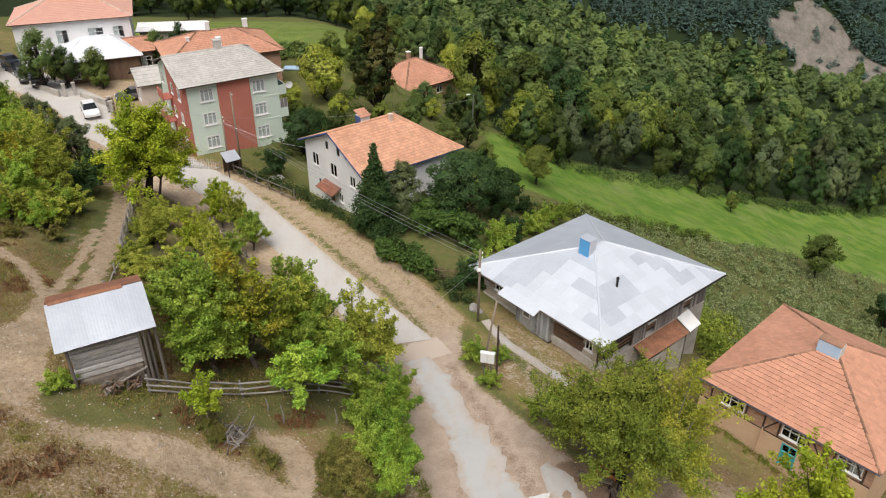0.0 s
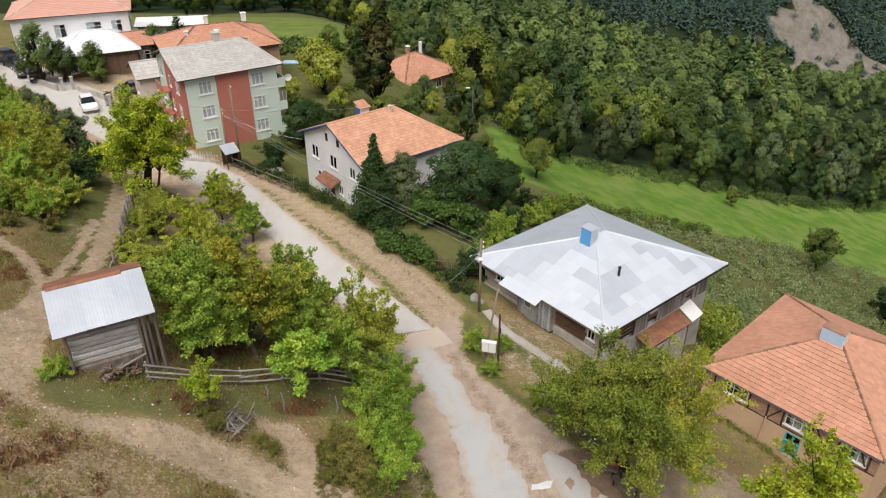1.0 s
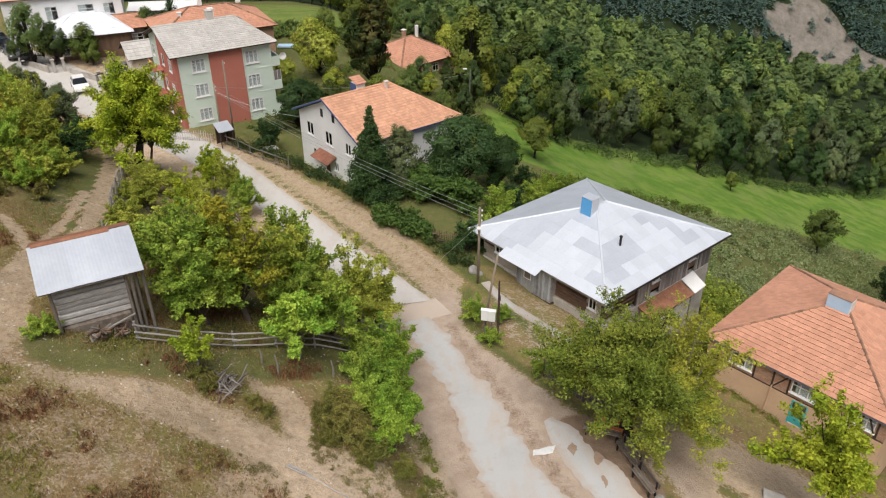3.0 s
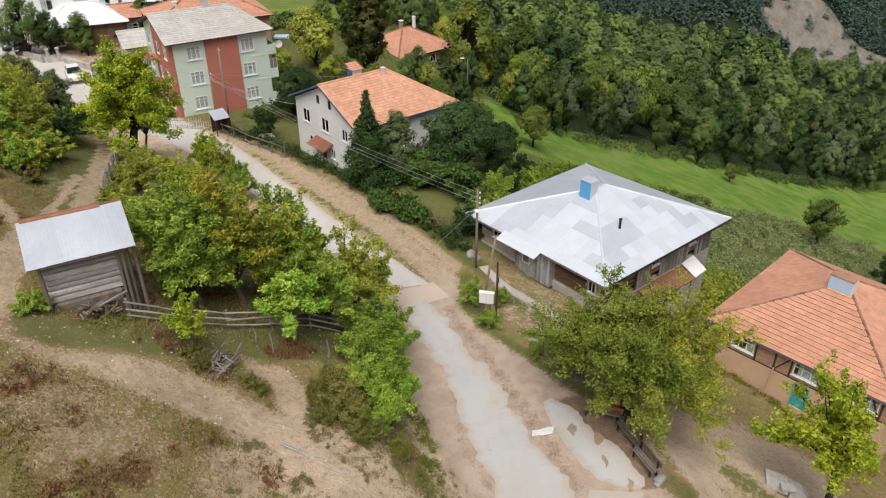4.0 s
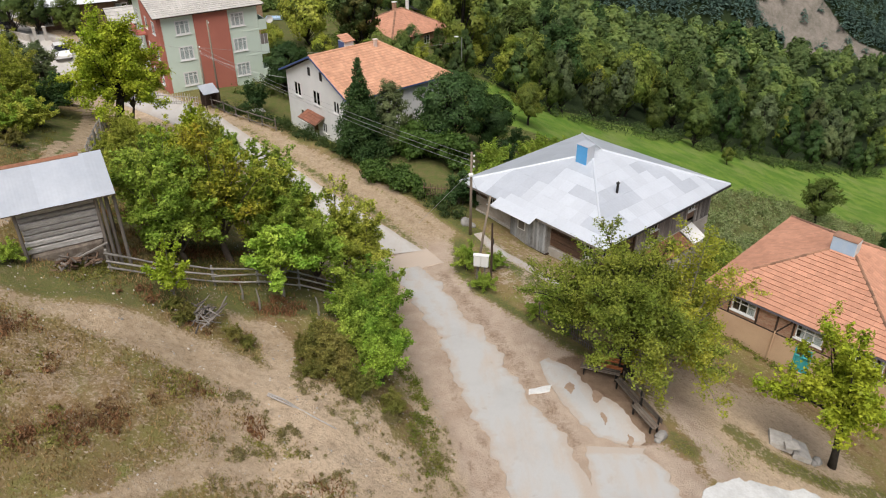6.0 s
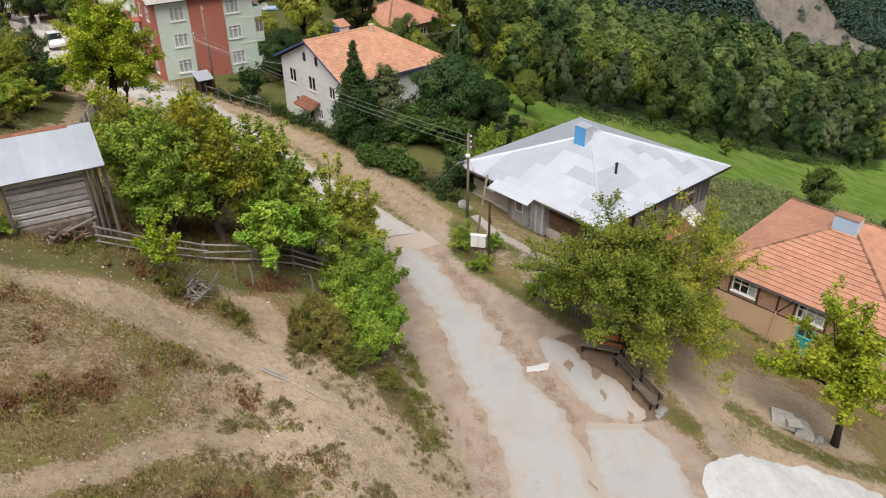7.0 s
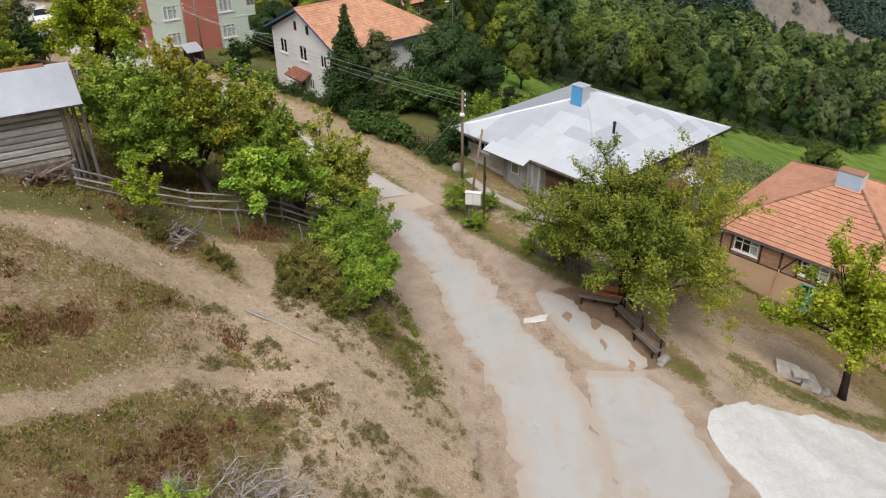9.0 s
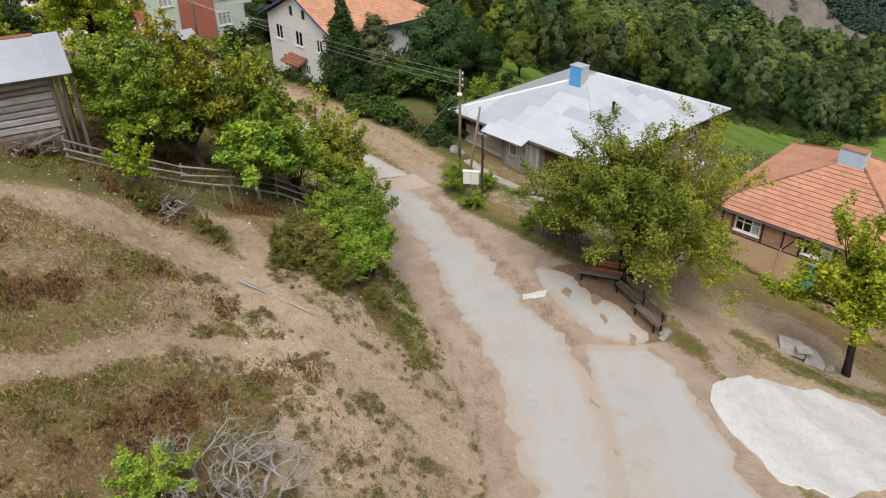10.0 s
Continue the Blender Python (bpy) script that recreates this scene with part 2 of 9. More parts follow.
# wheel ruts of the cart track and the trodden footpath, one by one
RUTS = [
    ([(-10.6, 30.0), (-9.5, 29.1), (-8.0, 28.4), (-7.2, 27.5), (-7.0, 26), (-6.4, 24.4)], 0.42),
    ([(-32.5, 70), (-30.4, 63.3), (-28.7, 59.8), (-26.3, 52.5), (-23.9, 44.5), (-23.0, 40.2), (-22.4, 36.5), (-21.9, 33)], 0.27),
    ([(-28.2, 60.5), (-25.7, 52.7), (-24.3, 47.8), (-22.6, 41.0), (-21.6, 36.0), (-21.2, 32.8)], 0.26),
    ([(-26.3, 50.0), (-25.8, 47.9), (-24.9, 44.0), (-24.4, 40.7), (-23.7, 37.6), (-23.2, 34.5)], 0.26),
    ([(-33, 45), (-28.9, 42.3), (-27.2, 41.4), (-25.5, 39.4), (-23.9, 37.4), (-23.3, 34)], 0.32),
    ([(-23.6, 37.5), (-23.3, 36), (-22.8, 32.4), (-22.1, 29.8), (-20.5, 27.6)], 0.4),
    ([(-21.4, 34), (-21.1, 32), (-20.7, 29.8), (-19.2, 27.4)], 0.36),
]


def line_distance(x, y, line):
    best = np.full(np.shape(x), 1e9)
    for (ax, ay), (bx, by) in zip(line[:-1], line[1:]):
        dx, dy = bx - ax, by - ay
        s = np.clip(((x - ax) * dx + (y - ay) * dy) / (dx * dx + dy * dy), 0, 1)
        best = np.minimum(best, np.hypot(x - ax - s * dx, y - ay - s * dy))
    return best


def bare_slope(x, y):
    """The landslip on the mountain: narrow above, broad below, with a green island."""
    wob = 5 * np.sin(y / 7.0) * np.sin(x / 9.0) + 3 * np.sin(x / 3.3 + y / 2.6)
    half = np.clip(6 + 1.1 * (446 - y), 3, 42)
    main = np.exp(-((x - 213 - wob) / half) ** 4) * smooth(383, 389, y) * (1 - smooth(444, 452, y))
    island = np.exp(-(((x - 187) / 8) ** 2) - ((y - 411) / 6) ** 2) + np.exp(-(((x - 226) / 4) ** 2) - ((y - 402) / 7) ** 2)
    return main * (1 - np.clip(1.3 * island, 0, 1))


def meadow_edge(x):
    return 93.5 + 0.53 * np.clip(np.asarray(x, float) - 12, 0, 200)


gx = np.array([-2500, -1500, -900, -600, -400, -280, -200, -150, -120, -100, -85, -75, -68] + list(np.arange(-62, -30, 1.0)) + list(np.arange(-30, 26, 0.4)) +
              list(np.arange(26, 66, 1.0)) + [66, 70, 76, 84, 94, 106, 118, 130, 142, 151, 160] + list(np.arange(164, 252, 3.0)) + [252, 262, 276, 300, 340, 400, 550, 800, 1200, 1700, 2500], float)
gy = np.array([-2500, -1500, -800, -400, -200, -100, -60, -40, -25, -15, -8, -2, 3] + list(np.arange(6, 60, 0.4)) + list(np.arange(60, 130, 1.0)) +
              [130, 134, 140, 147, 155, 165, 175, 186, 198, 210, 222, 234, 246, 258, 270, 285, 300, 320, 340, 352, 360, 366, 372, 378, 384, 390] + list(np.arange(394, 462, 2.0)) + [462, 470, 484, 520, 620, 800, 1100, 1600, 2500], float)
GX, GY = np.meshgrid(gx, gy)
GZ = ground_z(GX, GY)
side, _ = road_frame(GX, GY)
far_fade = smooth(500, 1400, np.hypot(GX, GY))
GZ = np.minimum(GZ, 160) * (1 - far_fade) + 40 * far_fade
soil, green, lush, wood = (np.zeros(GX.shape) for _ in range(4))
for line, wide in TRACKS:
    away = line_distance(GX, GY, line)
    soil = np.maximum(soil, 1 - smooth(wide * 0.4, wide * 1.9, away))
for line, wide in RUTS:
    soil = np.maximum(soil, 1.5 * (1 - smooth(wide * 0.45, wide * 1.5, line_distance(GX, GY, line))))
# bare bank beside the road, verge and yard
bare = np.maximum(smooth(-5.6, -3.8, GX) * (1 - smooth(21, 23, GY)), smooth(-10.8, -8.6, GX) * smooth(17.2, 18.6, GY - 0.15 * (GX + 7)) * (1 - smooth(22.6, 24.4, GY)))
bare = np.maximum(bare, smooth(-8.6, -7.6, GX) * (1 - smooth(-2.4, -1.2, GX)) * smooth(20, 21, GY) * (1 - smooth(24.6, 26.4, GY)))
bare = np.maximum(bare, smooth(-8.8, -7.6, side) * (1 - smooth(22.5, 24.5, GY)))
bare = bare * (1 - smooth(0, 2, side)) * (0.72 + 0.14 * np.sin(1.3 * GX + 0.8) * np.sin(1.1 * GY + 0.5 * GX))
soil = np.maximum(soil, bare)
pale = np.maximum((1 - smooth(24, 28, GY)) * smooth(-16, -12, side), smooth(-7, -5.6, side) * (1 - smooth(40, 46, GY))) * (1 - smooth(7, 10, side))
VERGE_Y, VERGE_D = [28, 30, 33, 36, 38.5, 41.5, 44, 47, 60, 68, 74, 90], [5.4, 4.6, 3.2, 2.1, 1.5, 1.6, 2.6, 4.4, 4.0, 2.6, 1.8, 1.6]
edge = np.interp(GY, VERGE_Y, VERGE_D)
soil = np.maximum(soil, smooth(-7.5, -5.6, side) * (1 - smooth(edge - 0.3, edge + 0.5, side)))
yard = smooth(5, 7, side) * (1 - smooth(15.5, 18.5, side)) * (1 - smooth(30, 36, GY))
court = smooth(-58, -55, GX) * (1 - smooth(-38, -35, GX)) * smooth(87, 89, GY) * (1 - smooth(97, 99, GY))
soil = np.maximum(soil, 0.8 * court)
soil = np.maximum(soil, 0.85 * yard)
pale = np.maximum(pale, 0.9 * yard)
soil = np.maximum(soil, (0.34 - 0.16 * smooth(28, 34, GY) + 0.16 * np.sin(0.4 * GX + 0.2 * GY) * np.sin(0.5 * GY)) * (1 - smooth(-16, -12, side)) * smooth(-40, -30, side) * (1 - smooth(60, 70, GY)))
# green strip between the paving and the cart way, and the verge on the far side of it
strip = 0.85 * np.exp(-((side - 1.0) / 0.75) ** 2) * smooth(43, 46, GY) * (1 - smooth(66, 74, GY))
strip = np.maximum(strip, 0.7 * np.exp(-((side - 3.3) / 0.35) ** 2) * smooth(38, 42, GY) * (1 - smooth(66, 74, GY)))
strip = np.maximum(strip, 0.9 * np.exp(-((side - edge - 0.3) / 0.7) ** 2) * smooth(30, 32, GY) * (1 - smooth(45, 48, GY)))
strip = np.maximum(strip, np.exp(-((side - 5.4) / 1.1) ** 2) * smooth(34, 38, GY) * (1 - smooth(80, 90, GY)))
soil = soil * (1 - 0.75 * strip)
green = np.maximum(green, 0.75 * strip)
green = np.maximum(green, smooth(edge, edge + 0.8, side) * smooth(32, 36, GY) * (0.5 - 0.22 * (1 - smooth(47, 50, GY))))
soil = np.maximum(soil, 0.42 * smooth(edge + 1.0, edge + 2.0, side) * (1 - smooth(11, 13, side)) * smooth(33, 36, GY) * (1 - smooth(46, 49, GY)))
garden = smooth(5.6, 6.6, side) * (1 - smooth(17, 20, side)) * smooth(48, 51, GY) * (1 - smooth(80, 90, GY))
green = np.maximum(green, garden)
soil = soil * (1 - 0.8 * garden)
low = 79.5 + 0.42 * np.clip(GX - 15, 0, 35) + 0.1 * np.clip(GX - 50, 0, 90)
high_edge = meadow_edge(GX)
lush = smooth(low - 1.5, low + 2, GY) * (1 - smooth(high_edge + 3, high_edge + 9, GY)) * smooth(3, 9, GX) * (1 - smooth(110, 130, GX))
field = smooth(110, 118, GY) * (1 - smooth(146, 156, GY)) * smooth(-75, -60, GX) * (1 - smooth(-14, -8, GX))
lush = np.maximum(lush, 0.50 * field)
# wood: ground under trees, whose colour below carries their shade
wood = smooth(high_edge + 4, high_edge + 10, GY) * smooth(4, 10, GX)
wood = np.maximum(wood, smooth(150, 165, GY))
green = np.maximum(green, smooth(55, 60, GY) * smooth(8, 14, side))
left_green = smooth(33, 38, GY) * (1 - smooth(62, 72, GY)) * (1 - smooth(-14, -10, side))
green = np.maximum(green, left_green * (0.34 + 0.4 * smooth(-22, -18, side) + 0.14 * np.sin(0.9 * GX + 0.3 * GY) * np.sin(0.6 * GY)))
front = 1 - smooth(1.6, 3.0, line_distance(GX, GY, [(-17.5, 27.9), (-14, 28.8), (-11, 30.4), (-8, 32.3), (-5, 34.6)]))
front = np.maximum(front, (1 - 0.8 * smooth(42, 46, GY)) * (1 - smooth(-12.5, -6, side)) * smooth(29, 33, GY) * smooth(-17.5, -15.5, side))
green = np.maximum(green, 0.58 * front)
soil = soil * (1 - 0.8 * front)
green = green * (1 - 0.5 * field)
scar = bare_slope(GX, GY)
mud = 0.45 * (1 - smooth(0.25, 1.0, line_distance(GX, GY, [(0.5, 41.1), (2.7, 35.7), (4.2, 31.8), (5.05, 29.6), (5.97, 26.7), (6.45, 25.2)])))
mud = np.maximum(mud, 1 - smooth(0.9, 1.9, line_distance(GX, GY, [(7.6, 30.3), (8.6, 29.2), (9.3, 27.9), (9.9, 26.3)])))
mud = np.maximum(mud, 0.4 * (1 - smooth(0.2, 0.7, line_distance(GX, GY, [(0.6, 33.5), (1.3, 27.5), (2.4, 24.6), (2.7, 21), (2.9, 17)]))))
# narrow darker line along the ledge at the foot of the left bank
mud = np.maximum(mud, 0.5 * (1 - smooth(0.08, 0.3, line_distance(GX, GY, [(1.0, 25.5), (1.6, 24.0), (1.85, 22.2), (1.9, 20.4), (1.9, 16)]))))
pale = np.maximum(pale, smooth(54, 58, GY) * (1 - smooth(70, 76, GY)) * smooth(-11, -8, side) * (1 - smooth(0, 2, side)))
rosy = smooth(-5.3, -4.9, side) * (1 - smooth(7, 9, side)) * (1 - smooth(44, 47, GY))
verge_y = 1 - smooth(0.5, 1.3, line_distance(GX, GY, [(10.9, 25.9), (11.8, 25.0)]))
verge_y = np.maximum(verge_y, 1 - smooth(0.5, 1.2, line_distance(GX, GY, [(15.4, 27.4), (17.0, 25.7), (19.5, 25.5), (22.5, 25.5), (26, 25.5)])))
green = np.maximum(green, 0.55 * verge_y)
soil = soil * (1 - 0.6 * verge_y)

me = bpy.data.meshes.new("ground")
nx, ny = len(gx), len(gy)
verts = np.stack([GX, GY, GZ], -1).reshape(-1, 3)
k = np.arange(nx * ny).reshape(ny, nx)
quads = np.stack([k[:-1, :-1], k[:-1, 1:], k[1:, 1:], k[1:, :-1]], -1).reshape(-1, 4)
me.from_pydata(verts.tolist(), [], quads.tolist())
me.polygons.foreach_set("use_smooth", [True] * len(me.polygons))
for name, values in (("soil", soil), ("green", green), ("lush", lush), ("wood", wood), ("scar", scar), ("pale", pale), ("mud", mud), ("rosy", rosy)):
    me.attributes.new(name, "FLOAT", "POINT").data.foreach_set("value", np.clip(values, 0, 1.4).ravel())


def ground_mat():
    mat = bpy.data.materials.new("earth_and_grass")
    n, l = nodes_of(mat)
    p = n["Principled BSDF"]
    pos = n.new("ShaderNodeNewGeometry").outputs["Position"]
    n1, n2, n3, n4 = noise_node(n, l, pos, 0.35, 4), noise_node(n, l, pos, 1.6, 6, 0.68), noise_node(n, l, pos, 7.0, 6, 0.7), noise_node(n, l, pos, 30.0, 4, 0.7)

    ragged = math_node(n, l, "ADD", math_node(n, l, "MULTIPLY", math_node(n, l, "SUBTRACT", n2, 0.5), 1.0), math_node(n, l, "MULTIPLY", math_node(n, l, "SUBTRACT", n3, 0.5), 0.9))

    def mask(name, wide, lo, hi):
        a = n.new("ShaderNodeAttribute")
        a.attribute_name = name
        s = math_node(n, l, "ADD", a.outputs["Fac"], math_node(n, l, "MULTIPLY", ragged, wide))
        return ramp_node(n, l, s, lo, hi)

    dry = mix_node(n, l, ramp_node(n, l, n1, 0.38, 0.62), (0.275, 0.190, 0.098), (0.225, 0.200, 0.072))
    dry = mix_node(n, l, ramp_node(n, l, n2, 0.5, 0.66), dry, (0.165, 0.098, 0.052))
    dry = mix_node(n, l, ramp_node(n, l, noise_node(n, l, pos, 0.8, 5, 0.65), 0.54, 0.66), dry, (0.215, 0.225, 0.065))
    dry = mix_node(n, l, ramp_node(n, l, n3, 0.55, 0.66), dry, (0.44, 0.35, 0.235))
    soil_c = mix_node(n, l, ramp_node(n, l, n2, 0.35, 0.7), (0.51, 0.397, 0.275), (0.375, 0.278, 0.182))
    soil_c = mix_node(n, l, ramp_node(n, l, n3, 0.56, 0.70), soil_c, (0.52, 0.46, 0.38))
    soil_c = mix_node(n, l, math_node(n, l, "MULTIPLY", ramp_node(n, l, noise_node(n, l, pos, 4.0, 8, 0.8), 0.50, 0.62), 0.7), soil_c, (0.215, 0.158, 0.092))
    pale_at = n.new("ShaderNodeAttribute")
    pale_at.attribute_name = "pale"
    pale_c = mix_node(n, l, ramp_node(n, l, n2, 0.35, 0.7), (0.63, 0.495, 0.355), (0.49, 0.372, 0.258))
    pale_c = mix_node(n, l, math_node(n, l, "MULTIPLY", ramp_node(n, l, noise_node(n, l, pos, 4.5, 8, 0.8), 0.50, 0.62), 0.6), pale_c, (0.26, 0.205, 0.14))
    soil_c = mix_node(n, l, pale_at.outputs["Fac"], soil_c, pale_c)
    rosy_at = n.new("ShaderNodeAttribute")
    rosy_at.attribute_name = "rosy"
    rosy_c = mix_node(n, l, ramp_node(n, l, noise_node(n, l, pos, 0.9, 5, 0.6), 0.38, 0.66), (0.50, 0.402, 0.320), (0.40, 0.305, 0.232))
    soil_c = mix_node(n, l, rosy_at.outputs["Fac"], soil_c, rosy_c)
    green_c = mix_node(n, l, ramp_node(n, l, n2, 0.35, 0.68), (0.112, 0.142, 0.040), (0.172, 0.150, 0.066))
    lush_c = mix_node(n, l, ramp_node(n, l, n1, 0.40, 0.60), (0.105, 0.205, 0.028), (0.180, 0.272, 0.048))
    lush_c = mix_node(n, l, math_node(n, l, "MULTIPLY", ramp_node(n, l, noise_node(n, l, pos, 0.16, 5, 0.62), 0.48, 0.68), 0.6), lush_c, (0.225, 0.262, 0.090))
    lush_c = mix_node(n, l, math_node(n, l, "MULTIPLY", ramp_node(n, l, noise_node(n, l, pos, 0.22, 5, 0.7), 0.55, 0.75), 0.6), lush_c, (0.27, 0.285, 0.12))
    lush_c = mix_node(n, l, math_node(n, l, "MULTIPLY", ramp_node(n, l, n2, 0.48, 0.66), 0.22), lush_c, (0.205, 0.268, 0.080))
    lush_c = mix_node(n, l, math_node(n, l, "MULTIPLY", ramp_node(n, l, n3, 0.55, 0.68), 0.25), lush_c, (0.085, 0.16, 0.03))
    # woodland floor near black: the shade under the trees is put into this colour
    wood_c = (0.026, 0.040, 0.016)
    color = mix_node(n, l, mask("green", 0.6, 0.35, 0.6), dry, green_c)
    color = mix_node(n, l, mask("soil", 1.5, 0.36, 0.62), color, soil_c)
    mud_c = mix_node(n, l, ramp_node(n, l, n2, 0.35, 0.7), (0.205, 0.140, 0.095), (0.300, 0.215, 0.152))
    color = mix_node(n, l, mask("mud", 0.8, 0.36, 0.62), color, mud_c)
    color = mix_node(n, l, mask("lush", 0.25, 0.3, 0.6), color, lush_c)
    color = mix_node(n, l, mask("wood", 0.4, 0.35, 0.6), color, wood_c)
    scar_c = mix_node(n, l, ramp_node(n, l, noise_node(n, l, pos, 0.16, 7, 0.8), 0.38, 0.62), (0.26, 0.228, 0.198), (0.15, 0.137, 0.112))
    color = mix_node(n, l, mask("scar", 0.5, 0.42, 0.52), color, scar_c)
    color = mix_node(n, l, 1.0, color, ramp_node(n, l, n4, 0.2, 0.8, (0.72, 0.72, 0.72, 1), (1.25, 1.25, 1.25, 1)), "MULTIPLY")
    l.new(color, p.inputs["Base Color"])
    p.inputs["Roughness"].default_value = 0.95
    p.inputs["Specular IOR Level"].default_value = 0.1
    b = n.new("ShaderNodeBump")
    b.inputs["Strength"].default_value, b.inputs["Distance"].default_value = 0.85, 0.16
    l.new(math_node(n, l, "ADD", math_node(n, l, "MULTIPLY", n3, 0.7), math_node(n, l, "MULTIPLY", n4, 0.3)), b.inputs["Height"])
    l.new(b.outputs["Normal"], p.inputs["Normal"])
    return mat


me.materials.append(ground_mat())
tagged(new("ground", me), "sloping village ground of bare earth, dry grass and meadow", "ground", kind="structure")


# lines along which earth is carried onto the paving: line, breadth, how thick
DUST = [([(7.2, 24.8), (8.5, 24.7), (9.9, 24.8)], 0.45, 0.9), ([(6.3, 25.8), (6.6, 24.0), (6.8, 22.4), (6.9, 20.8), (6.85, 19.0), (6.6, 17.1), (6.5, 12)], 0.5, 0.8),
        ([(8.2, 24.4), (7.9, 22.0), (7.9, 19.0), (7.6, 15)], 0.5, 0.42),
        ([(-3.6, 43.4), (-1.0, 42.9), (0.5, 42.4)], 0.9, 0.75), ([(-1.8, 41.2), (-0.2, 38.2), (0.7, 36.0)], 0.45, 0.45),
        ([(3.2, 21.5), (3.5, 18.5), (3.7, 14)], 0.35, 0.6), ([(-8.4, 54.0), (-13.0, 60.6), (-20, 69)], 0.5, 0.5)]


def ragged_strip(name, left, right, mat, label, rise, rag, step=0.18, across=10, seed=0, slow=0.45):
    """A worn sheet of paving between two edges, that lies on the ground; the edges are broken."""
    a, b = wavy(left, 0.3), wavy(right, 0.3)
    n = int(max(len(a), len(b)) * 0.3 / step)
    t = np.linspace(0, 1, n)
    pick = lambda c: np.stack([np.interp(t, np.linspace(0, 1, len(c)), c[:, k]) for k in (0, 1)], 1)  # noqa: E731
    a, b = pick(a), pick(b)
    for i in range(n):
        w = (b[i] - a[i]) / max(1e-6, np.linalg.norm(b[i] - a[i]))
        for c, sign in ((a, -1), (b, 1)):
            p = Vector((c[i][0] * slow + seed, c[i][1] * slow, 3.1 * seed))
            c[i] = c[i] + w * rag * (noise.noise(p) * 1.1 + 0.6 * noise.noise(p * 3.1) + 0.16 * noise.noise(p * 8.0))
    t = np.linspace(0, 1, across + 1)
    t = np.clip(t - 0.8 * np.sin(2 * math.pi * t) / (2 * math.pi), 0, 1)
    grid = a[:, None, :] + (b - a)[:, None, :] * t[None, :, None]
    inner = np.linalg.norm(b - a, axis=1)[:, None] * np.minimum(t, 1 - t)[None, :]
    z = ground_z(grid[..., 0], grid[..., 1]) + rise
    top = np.concatenate([grid, z[..., None]], -1)
    s = Shape()
    m = across + 1
    low = np.concatenate([top[:, :1], top[:, -1:]], 1).copy()
    out = (b - a) / np.maximum(1e-6, np.linalg.norm(b - a, axis=1, keepdims=True)) * (1.5 * rise)
    low[:, 0, :2] -= out
    low[:, 1, :2] += out
    low[..., 2] -= rise + 0.05
    faces = [(i * m + j, i * m + j + 1, (i + 1) * m + j + 1, (i + 1) * m + j) for i in range(n - 1) for j in range(across)]
    o = n * m
    for i in range(n - 1):
        faces += [(i * m, (i + 1) * m, o + 2 * (i + 1), o + 2 * i), (i * m + across, (i + 1) * m + across, o + 2 * (i + 1) + 1, o + 2 * i + 1)]
    s.add(np.concatenate([top.reshape(-1, 3), low.reshape(-1, 3)]), faces)
    ob = new(name, s.mesh(name, mat))
    streak = np.zeros(top.shape[:2])
    for line, wide, much in DUST:
        streak = np.maximum(streak, much * (1 - smooth(0.3 * wide, 1.4 * wide, line_distance(top[..., 0], top[..., 1], line))))
    ob.data.attributes.new("dusty", "FLOAT", "POINT").data.foreach_set("value", np.r_[streak.ravel(), np.zeros(2 * n)])
    ob.data.attributes.new("inner", "FLOAT", "POINT").data.foreach_set("value", np.r_[inner.ravel(), np.zeros(2 * n)])
    return tagged(ob, label, "road", kind="structure")


